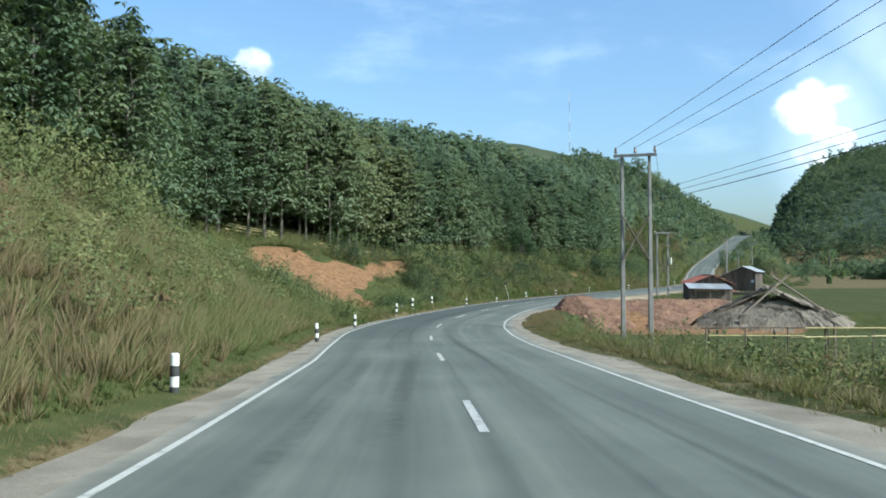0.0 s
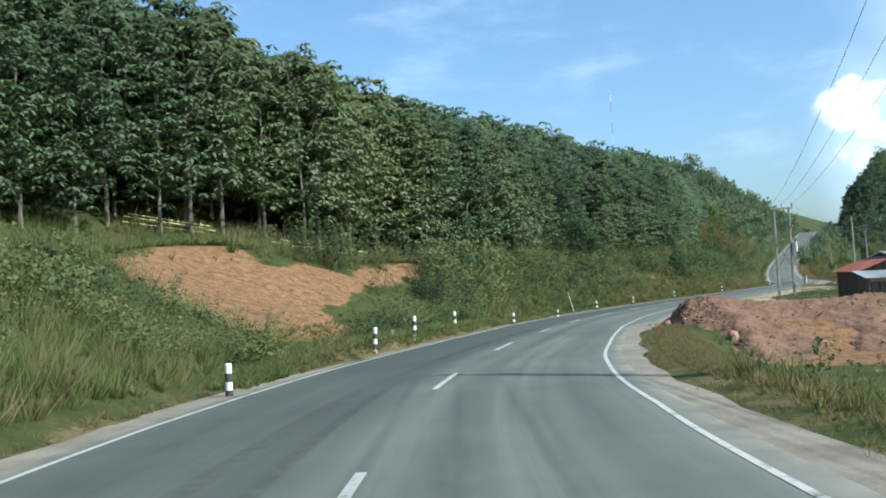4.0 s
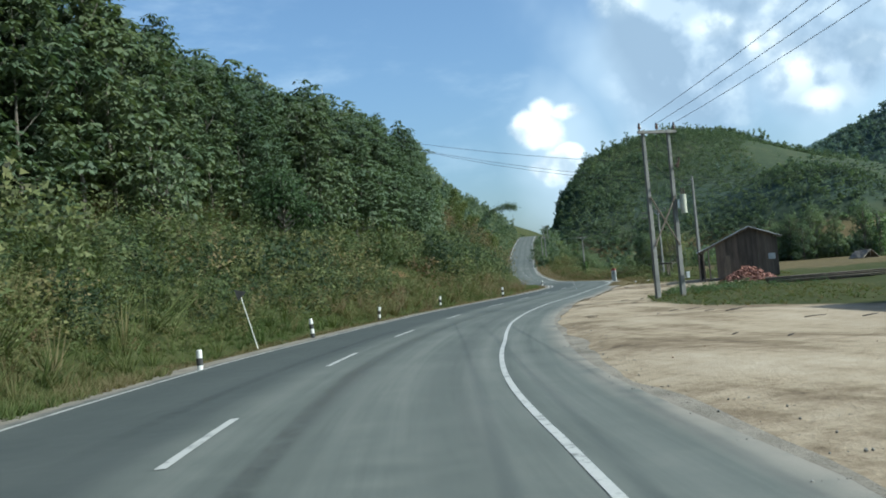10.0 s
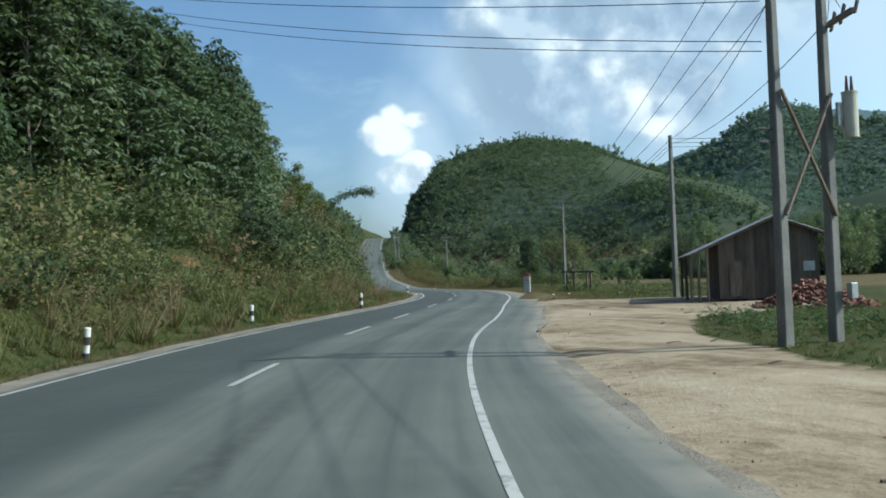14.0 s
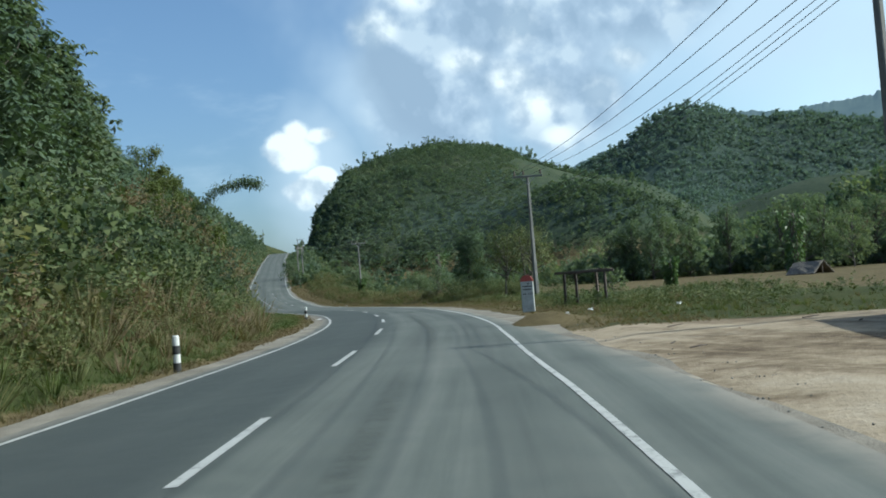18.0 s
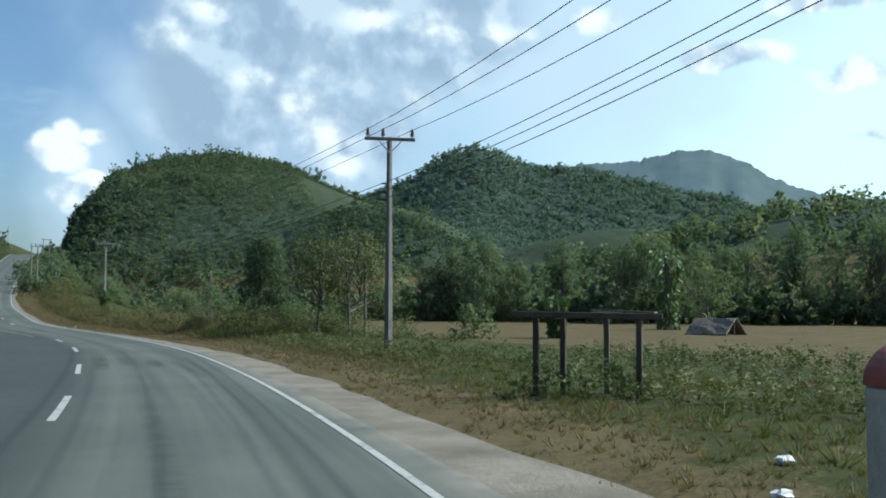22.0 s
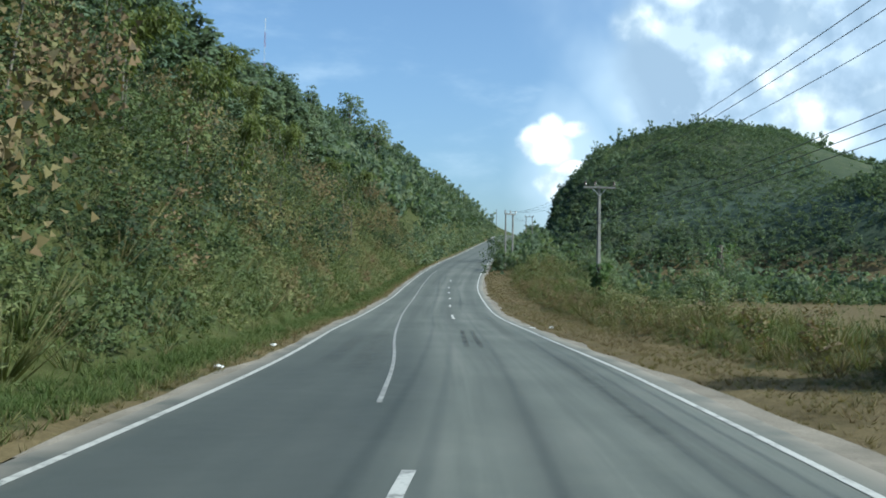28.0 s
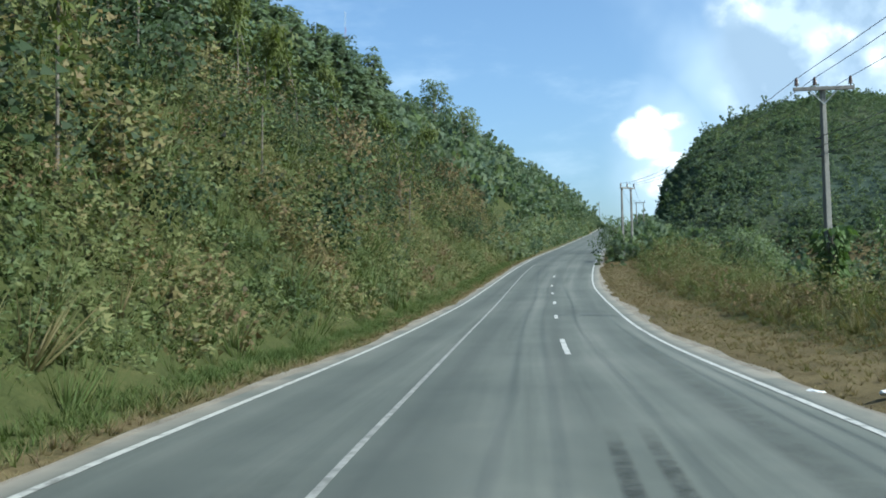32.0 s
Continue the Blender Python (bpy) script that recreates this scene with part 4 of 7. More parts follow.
def stuff(name, arrays, mat, label, category):
    v, f, t = arrays
    ob = new(name, from_arrays(name, v, f, mat, {"tone": t[:, 0], "outward": t[:, 1:]}))
    return tagged(ob, label, category, kind="stuff")


def joined(*sets):
    vs, fs, ts, b = [], [], [], 0
    for v, f, t in sets:
        vs.append(v)
        fs.append(f + b)
        ts.append(t)
        b += len(v)
    return np.concatenate(vs), np.concatenate(fs), np.concatenate(ts)


def beside(n, y0, y1, e0, e1, side, rng, keep=None):
    """Random places beside the road: y range of the road, distance past the edge line, side (1 left, -1 right)."""
    i = rng.integers(index_at(y0), index_at(y1), n)
    lo, hi = (e(CY[i]) if callable(e) else np.full(n, float(e)) for e in (e0, e1))
    e = lo + (hi - lo) * rng.random(n)
    xy = CXY[i] + LEFT[i] * (side * (HALF(CY[i]) + e))[:, None] + TAN[i] * rng.random(n)[:, None]
    j, u, _ = nearest(xy[:, 0], xy[:, 1])
    ee, yc = np.abs(u) - HALF(CY[j]), CY[j]
    ok = (np.sign(u) == side) & (ee > lo - 0.3)
    if keep is not None:
        ok &= keep(xy[:, 0], xy[:, 1], ee, yc)
    xy, ee, yc = xy[ok], ee[ok], yc[ok]
    return np.column_stack([xy, height(xy[:, 0], xy[:, 1])]), ee, yc


def foot(y):
    return B0(y)


def brow(y):
    return B0(y) + BH(y) / M1(y)


def off_slip(x, y, e, yc):
    r = red_mask(x, y, e, yc, 0.0)
    return (r < 0.30) | (RNG.random(len(x)) < 0.02)


SHRUBS = [shrub_template(RNG, 72, 0.6, 0.5, l, w) for l, w in ((0.10, 0.32), (0.14, 0.22), (0.09, 0.5), (0.12, 0.6))]
TALL_SHRUBS = [shrub_template(RNG, 125, 0.75, 1.0, l, w) for l, w in ((0.20, 0.16), (0.13, 0.4), (0.12, 0.6))]
THIN_SHRUBS = [shrub_template(RNG, 95, 0.75, 1.0, 0.14, w) for w in (0.3, 0.42, 0.6)]
FINE_BUSHES = [shrub_template(RNG, 400, 1.25, 1.0, l, w) for l, w in ((0.10, 0.38), (0.095, 0.5), (0.12, 0.6))]
BUSHES = [shrub_template(RNG, 300, 1.25, 1.0, l, w) for l, w in ((0.12, 0.33), (0.11, 0.5), (0.14, 0.6))]
TUFTS = [tuft_template(RNG, 9, 0.5, 0.6, 0.034) for _ in range(4)]
PLUMES = [tuft_template(RNG, 21, 1.1, 0.5, 0.030) for _ in range(4)]


def below_slip(e, yc):
    """1 on the strip under the slip, where only low plants stand."""
    return smooth(1.0, 0.6, ((yc - 87) / 15.0) ** 2 + ((e - 7.2) / 3.6) ** 2)


def mood(x, y, s=11.0, k=0.0):
    return 0.42 + 0.26 * ripple(x, y, s, k) + 0.12 * ripple(x, y, s * 0.3, k + 2)


def bank_growth():
    rng = RNG
    out = []
    # low leafy growth all over the bank, drier towards the start
    p, e, yc = beside(2300, -6, 215, lambda y: foot(y) + 0.3, lambda y: brow(y) + TER(y) + 4, 1, rng, off_slip)
    swell = ripple(p[:, 0], p[:, 1], 2.6, 1.7)
    # tone follows swell: hollows between clumps get their shade as darker leaves
    tone = mood(p[:, 0], p[:, 1]) - 0.04 + 0.34 * swell + rng.normal(size=len(p)) * 0.07 + 0.22 * smooth(60, 20, yc) + 0.42 * smooth(132, 150, yc) * smooth(4.5, 1.5, e - foot(yc))
    size = (0.65 + 0.55 * rng.random(len(p)) + 0.5 * np.clip(swell, -0.5, 1)) * (0.55 + 0.45 * smooth(0, 2.5, e - foot(yc)))
    p[:, 2] -= 0.12
    keep = (yc > 62) | (rng.random(len(p)) < 0.3)
    p, e, yc, tone, size = p[keep], e[keep], yc[keep], tone[keep], size[keep]
    bare = (e > brow(yc) - 2.5) & (yc > 60) & (yc < 116)
    size = np.where(bare, size * 0.35, size) * (1 - 0.5 * below_slip(e, yc))
    out.append(scatter(SHRUBS, p, size, tone, rng, 0.8 + 0.7 * rng.random(len(p))))
    p, e, yc = beside(1100, 104, 206, lambda y: foot(y) + 0.2, lambda y: foot(y) + 5.0, 1, rng, off_slip)
    out.append(scatter(THIN_SHRUBS, p, (0.35 + 0.5 * rng.random(len(p))) * (0.6 + 0.4 * smooth(0, 2, e - foot(yc))), mood(p[:, 0], p[:, 1], 4.0, 3.0) + 0.08 + 0.25 * smooth(3, 0.5, e - foot(yc)) + rng.normal(size=len(p)) * 0.14, rng, 0.7 + 0.5 * rng.random(len(p)), 0.12))
    # thick, high growth on the steep bank of the last stretch
    p, e, yc = beside(2900, 205, 350, lambda y: foot(y) - 0.1, lambda y: foot(y) + 4.5, 1, rng)
    p[:, 2] -= 0.1
    out.append(scatter(SHRUBS, p, 0.5 + 0.8 * rng.random(len(p)), mood(p[:, 0], p[:, 1], 5.0, 2.0) + 0.02 + 0.24 * smooth(250, 270, yc) + 0.34 * ripple(p[:, 0], p[:, 1], 2.2, 6.0) + rng.normal(size=len(p)) * 0.09, rng, 0.8 + 0.7 * rng.random(len(p))))
    p, e, yc = beside(1750, 205, 350, lambda y: foot(y) + 0.4, lambda y: brow(y) + 7, 1, rng)
    swell = ripple(p[:, 0], p[:, 1], 3.0, 4.0)
    # shade put into the tone: darker hollows, and darker throughout before y 240
    tone = mood(p[:, 0], p[:, 1], 9.0, 1.0) - 0.16 + 0.20 * smooth(240, 265, yc) + 0.42 * swell + rng.normal(size=len(p)) * 0.09 + 0.10 * smooth(3, 1, e - foot(yc))
    size = (0.5 + 0.6 * rng.random(len(p)) + 0.6 * np.clip(swell, -0.4, 1)) * (0.6 + 0.5 * smooth(0, 3, e - foot(yc)))
    p[:, 2] -= 0.2
    out.append(scatter(TALL_SHRUBS, p, size, tone, rng, 0.7 + 0.6 * rng.random(len(p)), 0.15))
    # rounded bushes of many hues that break up the bank
    p, e, yc = beside(760, 92, 216, lambda y: foot(y) + 0.7, lambda y: brow(y) + 2.5, 1, rng, off_slip)
    hue = rng.random(len(p))
    tone = np.where(hue < 0.42, 0.02, np.where(hue < 0.75, 0.45, 0.70)) + rng.normal(size=len(p)) * 0.08 - 0.16 * smooth(140, 158, yc) + 0.75 * smooth(140, 152, yc) * smooth(6.2, 3.6, e)
    p[:, 2] -= 0.05
    out.append(scatter(BUSHES, p, (0.55 + 1.2 * rng.random(len(p)) ** 2) * (0.5 + 0.5 * smooth(0, 3, e - foot(yc))) * (1 - 0.45 * smooth(-2.5, 0.5, e - brow(yc))) * (1 - 0.5 * below_slip(e, yc)), tone, rng, 0.75 + 0.5 * rng.random(len(p))))
    # yellow-green thicket on the brow near the start
    p, e, yc = beside(150, 14, 50, lambda y: brow(y) - 4.5, lambda y: brow(y) + 5.0, 1, rng)
    out.append(scatter(FINE_BUSHES, p - [0, 0, 0.1], 0.6 + 0.9 * rng.random(len(p)), 0.58 + rng.normal(size=len(p)) * 0.12, rng, 0.9 + 0.6 * rng.random(len(p)), 0.1))
    p, e, yc = beside(170, 12, 66, lambda y: foot(y) + 1.6, lambda y: brow(y) + 2.0, 1, rng)
    out.append(scatter(FINE_BUSHES, p - [0, 0, 0.2], (0.5 + 0.75 * rng.random(len(p))) * (0.6 + 0.4 * smooth(1.5, 4.5, e - foot(yc))), 0.42 + 0.34 * rng.random(len(p)), rng, 0.7 + 0.5 * rng.random(len(p))))
    p, e, yc = beside(360, 206, 345, lambda y: foot(y) + 1.2, lambda y: brow(y) + 7.0, 1, rng)
    hue = rng.random(len(p))
    out.append(scatter(FINE_BUSHES, p + [0, 0, 0.1], 0.8 + 1.1 * rng.random(len(p)) ** 1.3, np.where(hue < 0.50, -0.03, np.where(hue < 0.68, 0.40, 0.97)) + rng.normal(size=len(p)) * 0.07, rng, 0.9 + 0.6 * rng.random(len(p)), 0.12))
    # leafy bushes that hang over the lower end of the slip
    p, e, yc = beside(70, 76, 97, 1.9, 4.6, 1, rng)
    out.append(scatter(FINE_BUSHES, p - [0, 0, 0.3], (0.5 + 0.45 * rng.random(len(p))) * (1 - 0.45 * smooth(3.4, 4.6, e)), 0.34 + rng.normal(size=len(p)) * 0.16, rng, 0.8 + 0.5 * rng.random(len(p))))
    p, e, yc = beside(46, 58, 67, 2.6, 8.0, 1, rng)
    out.append(scatter(FINE_BUSHES, p - [0, 0, 0.3], 0.5 + 0.6 * rng.random(len(p)), 0.42 + rng.normal(size=len(p)) * 0.14, rng, 0.8 + 0.4 * rng.random(len(p))))
    # taller shrubs along the brow
    p, e, yc = beside(420, 95, 215, lambda y: brow(y) - 4, lambda y: brow(y) + 3, 1, rng, off_slip)
    out.append(scatter(TALL_SHRUBS, p, 0.8 + 0.9 * rng.random(len(p)), mood(p[:, 0], p[:, 1], 7, 3) + rng.normal(size=len(p)) * 0.1, rng))
    return joined(*out)


stuff("bank_undergrowth", bank_growth(), MAT_SHRUB, "dense green and yellowing undergrowth covering the roadside bank", "undergrowth")


def bank_grass():
    rng = RNG
    p, e, yc = beside(11500, -6, 66, lambda y: foot(y) + 0.2, lambda y: brow(y) + 2, 1, rng)
    a = scatter(PLUMES, p, 0.45 + 0.65 * rng.random(len(p)) ** 1.4, np.clip(0.60 + 0.3 * ripple(p[:, 0], p[:, 1], 6) + rng.normal(size=len(p)) * 0.16, 0, 1), rng, None, 0.2)
    p, e, yc = beside(7600, 66, 350, lambda y: foot(y) - 0.4, lambda y: brow(y) + 6, 1, rng, off_slip)
    b = scatter(PLUMES, p, (0.45 + 0.75 * rng.random(len(p)) + 0.9 * (rng.random(len(p)) < 0.12)) * (1 - 0.6 * below_slip(e, yc)), np.clip(0.42 + 0.28 * ripple(p[:, 0], p[:, 1], 7, 2) + 0.3 * smooth(135, 150, yc) * smooth(216, 205, yc) * smooth(4.5, 1.5, e - foot(yc)) + rng.normal(size=len(p)) * 0.18, 0, 1), rng, None, 0.3)
    p, e, yc = beside(2300, 62, 115, lambda y: brow(y) - 2.0, lambda y: brow(y) + TER(y) + 2, 1, rng, off_slip)
    c = scatter(PLUMES, p, 0.45 + 0.45 * rng.random(len(p)), np.clip(0.47 + rng.normal(size=len(p)) * 0.1, 0, 1), rng, None, 0.2)
    return joined(a, b, c)


stuff("bank_grass", bank_grass(), MAT_GRASS, "tall arching grass, green and straw coloured, on the bank", "grass")


def verge_grass():
    rng = RNG
    p, e, yc = beside(24000, -6, 345, lambda y: 0.15 + SHL(y), lambda y: foot(y) + 1.6, 1, rng)
    tone = np.clip(0.20 + 0.62 * smooth(1.75, 1.1, e - SHL(yc) + 0.5 + 0.35 * ripple(p[:, 0], p[:, 1], 1.3, 1)) + 0.22 * ripple(p[:, 0], p[:, 1], 5) + 0.16 * smooth(135, 150, yc) * smooth(215, 200, yc) + rng.normal(size=len(p)) * 0.12, 0, 1)
    a = scatter(TUFTS, p, (0.30 + 0.45 * rng.random(len(p))) * (0.55 + 0.45 * smooth(0.1, 1.3, e - SHL(yc))), tone, rng, None, 0.2)
    p, e, yc = beside(12500, -6, 88, lambda y: SHR(y) - 0.1, lambda y: SHR(y) + 7, -1, rng, lambda x, y, e, yc: (yc < 66) | ((e < 5.0 - 0.12 * (yc - 66)) & (yc < 83)))
    tone = np.clip(0.62 - 0.35 * smooth(2.5, 5, e) + 0.32 * smooth(58, 66, yc) + 0.22 * ripple(p[:, 0], p[:, 1], 3) + rng.normal(size=len(p)) * 0.15, 0, 1)
    # fresh green strip at the foot of the bank on the climb
    g0, eg, yg = beside(6500, 208, 345, lambda y: 0.5 + SHL(y), lambda y: foot(y) + 0.8, 1, rng)
    fresh = scatter(TUFTS, g0, 0.30 + 0.4 * rng.random(len(g0)), np.clip(0.10 + 0.22 * ripple(g0[:, 0], g0[:, 1], 2.2, 0.7) + 0.5 * smooth(1.4, 0.9, eg) + rng.normal(size=len(g0)) * 0.12, 0, 1), rng, None, 0.3)
    # thicker grass round the posts beside the slip
    b0, eb, yb = beside(5600, 60, 112, lambda y: SHL(y) - 0.25, lambda y: 3.0 + 0 * y, 1, rng)
    post_g = scatter(TUFTS, b0, 0.40 + 0.5 * rng.random(len(b0)), np.clip(0.40 + 0.3 * ripple(b0[:, 0], b0[:, 1], 1.6) + rng.normal(size=len(b0)) * 0.16, 0, 1), rng, None, 0.25)
    b = scatter(TUFTS, p, (0.40 + 0.8 * rng.random(len(p))) * (0.45 + 0.55 * smooth(1.4, 3.4, e)) * (1 - 0.6 * smooth(54, 60, yc)), tone, rng, None, 0.25)
    p, e, yc = beside(5200, 58, 86, lambda y: SHR(y), lambda y: 4.8 + 0 * y, -1, rng, lambda x, y, e, yc: (e < 5.0 - 0.12 * (yc - 66)) & (yc < 84))
    strip_g = scatter(TUFTS, p, 0.16 + 0.24 * rng.random(len(p)), np.clip(0.84 + 0.25 * ripple(p[:, 0], p[:, 1], 2.0) + rng.normal(size=len(p)) * 0.14, 0, 1), rng, None, 0.3)
    p, e, yc = beside(11000, 166, 345, lambda y: SHR(y) + 0.05, lambda y: SHR(y) + 4.2, -1, rng)
    low = scatter(TUFTS, p, 0.16 + 0.3 * rng.random(len(p)), np.clip(0.86 + 0.2 * ripple(p[:, 0], p[:, 1], 2.5) + rng.normal(size=len(p)) * 0.12, 0, 1), rng, None, 0.4)
    p, e, yc = beside(8000, 170, 345, lambda y: SHR(y) - 0.1, lambda y: SHR(y) + 8, -1, rng)
    tone = np.clip(0.78 - 0.3 * smooth(3.0, 6.0, e) + 0.2 * ripple(p[:, 0], p[:, 1], 3) + rng.normal(size=len(p)) * 0.13, 0, 1)
    c = scatter(TUFTS, p, (0.25 + 0.6 * rng.random(len(p))) * (0.3 + 0.7 * smooth(2.4, 5.0, e)), tone, rng, None, 0.25)
    p, e, yc = beside(1900, 214, 345, 3.4, 9.5, -1, rng)
    straw = scatter(PLUMES, p, (0.45 + 0.5 * rng.random(len(p))) * (0.5 + 0.5 * smooth(3.2, 5.0, e)), np.clip(0.62 + 0.25 * ripple(p[:, 0], p[:, 1], 3.0, 1.0) + rng.normal(size=len(p)) * 0.15, 0, 1), rng, None, 0.3)
    # thin grass round the pole in the yard and on its edges
    p, e, yc = beside(2600, 122, 172, 6.0, 16.0, -1, rng, lambda x, y, e, yc: yard_mask(x, y, e, yc, 1.0) < 0.5)
    d = scatter(TUFTS, p, 0.25 + 0.35 * rng.random(len(p)), np.clip(0.5 + rng.normal(size=len(p)) * 0.2, 0, 1), rng, None, 0.25)
    p, e, yc = beside(1500, 18, 72, 2.6, 12.0, -1, rng, lambda x, y, e, yc: (((x - 17.0) / 5.0) ** 2 + ((y - 49.5) / 5.0) ** 2 > 1) & (y < 58))
    high = scatter(PLUMES, p, 0.4 + 0.55 * rng.random(len(p)), np.clip(0.5 + 0.25 * ripple(p[:, 0], p[:, 1], 2.5) + rng.normal(size=len(p)) * 0.15, 0, 1), rng, None, 0.25)
    return joined(a, b, fresh, post_g, high, strip_g, low, c, straw, d)


stuff("verge_grass", verge_grass(), MAT_GRASS, "short green and dry brown grass along the verges", "grass")


def right_growth():
    rng = RNG
    out = []
    p, e, yc = beside(900, -4, 80, 3.6, 15.0, -1, rng, lambda x, y, e, yc: (((x - 16.5) / 5.5) ** 2 + ((y - 50) / 6.0) ** 2 > 1) & ((yc < 58) | ((e < 6.5) & (e > 4.2) & (yc < 79) & (yc > 68))))
    out.append(scatter(SHRUBS, p, 0.35 + 0.55 * rng.random(len(p)), mood(p[:, 0], p[:, 1], 5) + 0.18 + rng.normal(size=len(p)) * 0.14, rng, 0.7 + 0.7 * rng.random(len(p))))
    # head-high weeds in the lower plot
    def open_plot(x, y, e, yc):
        return (((x - 17.0) / 5.0) ** 2 + ((y - 49.5) / 5.0) ** 2 > 1) & (y < 57)
    p, e, yc = beside(620, 20, 72, 3.4, 13.0, -1, rng, open_plot)
    out.append(scatter(THIN_SHRUBS, p, (0.35 + 0.5 * rng.random(len(p))) * (0.7 + 0.3 * smooth(3.4, 5, e)), mood(p[:, 0], p[:, 1], 3.5) + 0.22 + rng.normal(size=len(p)) * 0.16, rng, 0.8 + 0.6 * rng.random(len(p)), 0.15))
    p, e, yc = beside(2300, 172, 225, 4.4, 18.0, -1, rng, lambda x, y, e, yc: (ripple(x, y, 4.5, 1.1) + 0.5 * ripple(x, y, 1.9, 0.3) > -0.35 + 0.04 * (e - 5)) & (e > 4.4 + 4.0 * smooth(187, 173, yc)))
    out.append(scatter(SHRUBS, p, 0.30 + 0.45 * rng.random(len(p)), mood(p[:, 0], p[:, 1], 5, 4) + 0.10 + 0.3 * smooth(6.0, 4.2, e) + rng.normal(size=len(p)) * 0.12, rng, 0.5 + 0.6 * rng.random(len(p))))
    p = np.column_stack([54.7 + rng.uniform(-1.6, 1.8, 26), 178.9 + rng.uniform(-1.2, 1.2, 26)])
    p = np.column_stack([p, height(p[:, 0], p[:, 1]) - 0.1])
    out.append(scatter(SHRUBS, p, 0.6 + 0.4 * rng.random(26), 0.3 + 0.2 * rng.random(26), rng, 0.8 + 0.4 * rng.random(26)))
    # a thicket round the feet of the roadside trees
    p = np.column_stack([72.6 + rng.normal(size=70) * 1.9, 214.5 + rng.normal(size=70) * 3.6])
    p = np.column_stack([p, height(p[:, 0], p[:, 1]) - 0.15])
    out.append(scatter(FINE_BUSHES, p, 0.45 + 0.5 * rng.random(70), 0.42 + 0.35 * rng.random(70), rng, 0.7 + 0.5 * rng.random(70)))
    p, e, yc = beside(1300, 222, 345, 2.8, 22.0, -1, rng, lambda x, y, e, yc: (e < 8.5) | (rng.random(len(x)) < 0.06) | ((yc > 305) & (e < 14)))
    out.append(scatter(THIN_SHRUBS, p, (0.38 + 0.5 * rng.random(len(p)) + 0.35 * smooth(295, 320, yc)) * (0.5 + 0.5 * smooth(2.5, 5, e)), mood(p[:, 0], p[:, 1], 6, 5) + 0.10 + 0.45 * smooth(9, 3.5, e) * smooth(315, 290, yc) + rng.normal(size=len(p)) * 0.13, rng, 0.6 + 0.5 * rng.random(len(p)), 0.1))
    return joined(*out)


stuff("roadside_weeds", right_growth(), MAT_SHRUB, "low weedy bushes, green and rust brown, beside the road", "weeds")


def leafy_bed():
    rng = RNG
    n = 420
    x, y = 33 + rng.normal(size=n) * 4.0, 137.5 + rng.normal(size=n) * 3.0
    i, u, _ = nearest(x, y)
    ok = (-u - HALF(CY[i]) > 7.0) & (np.hypot(x - 46.5, y - 151) > 6)
    p = np.column_stack([x, y, height(x, y)])[ok]
    return scatter(SHRUBS, p, 0.3 + 0.35 * rng.random(len(p)), 0.35 + rng.normal(size=len(p)) * 0.12, rng, 0.6 + 0.3 * rng.random(len(p)))


stuff("leafy_bed", leafy_bed(), MAT_VINE, "bed of low broad-leaved green plants round the pole", "plants")


# ---- rubber plantation: near trees as things, the rest as one ----


GROWN = table([40, 90, 115, 135, 150, 165, 190, 216], [0.96, 1.20, 1.22, 1.0, 0.93, 0.96, 1.10, 1.0])  # how tall the plantation stands


def rubber_places(rng):
    rows = []
    i = index_at(-8)
    while i < index_at(348):
        yc = CY[i]
        start = brow(yc) + TER(yc) + 1.2
        for k in range(13):
            e = start + k * 3.6 + rng.normal() * 0.4
            xy = CXY[i] + LEFT[i] * (HALF(yc) + e) + TAN[i] * rng.normal() * 0.5
            rows.append((xy[0], xy[1], k, yc))
        i += 3
    a = np.array(rows)
    return np.column_stack([a[:, :2], height(a[:, 0], a[:, 1]), a[:, 2:]])


RP = rubber_places(RNG)
RP = RP[~((RP[:, 4] > 214) & (RP[:, 3] < 2))]
RP = RP[~((RP[:, 4] < 40) & (RP[:, 3] < 2))]
near_row = (RP[:, 3] < 2) & (RP[:, 4] > 30) & (RP[:, 4] < 216)
crowns = []
for k in range(8):
    v, f = rubber_crown(RNG, 430, 7, 0.33, 0.175)
    crowns.append(from_arrays("crown", v, f, MAT_RUBBER, {"tone": np.full(len(v), (0.26, 0.40, 0.33, 0.5, 0.38, 0.54, 0.60, 0.66)[k]), "outward": outward(v, 0.5)}))
trunks = []
for k in range(3):
    bm = tube([(0, 0, -0.4), (0.05, 0.02, 1.5), (-0.04, 0.05, 4.0), (0.02, -0.03, 7.2)], [0.11, 0.085, 0.06, 0.015], 7)
    for j in range(5):
        z = 2.6 + j * 1.1
        a = k + j * 2.4
        tube([(0, 0, z), (math.cos(a) * 0.7, math.sin(a) * 0.7, z + 0.8), (math.cos(a) * 1.2, math.sin(a) * 1.2, z + 1.9)], [0.03, 0.02, 0.008], 5, bm)
    me = bpy.data.meshes.new("trunk")
    bm.to_mesh(me)
    bm.free()
    me.materials.append(MAT_BARK)
    trunks.append(me)
for x, y, z, k, yc in RP[near_row]:
    t = thing("rubber_tree", (x, y, z), "slender rubber tree with pale trunk and dark drooping leaves", "tree", "rubber plantation", RNG.random() * 360)
    s = float((1.05 + 0.34 * RNG.random()) * GROWN(yc))
    t.scale = (s, s, s)
    linked("trunk", trunks[RNG.integers(3)], t)
    # browner crowns here: a windscreen reflection put into the leaf tone
    brown = ((x + 12) / 12) ** 2 + ((y - 112) / 14) ** 2 < 1
    linked("crown", crowns[RNG.integers(5, 8) if brown else RNG.integers(6)], t)
rest = RP[~near_row]
deep = rest[:, 3] > 5
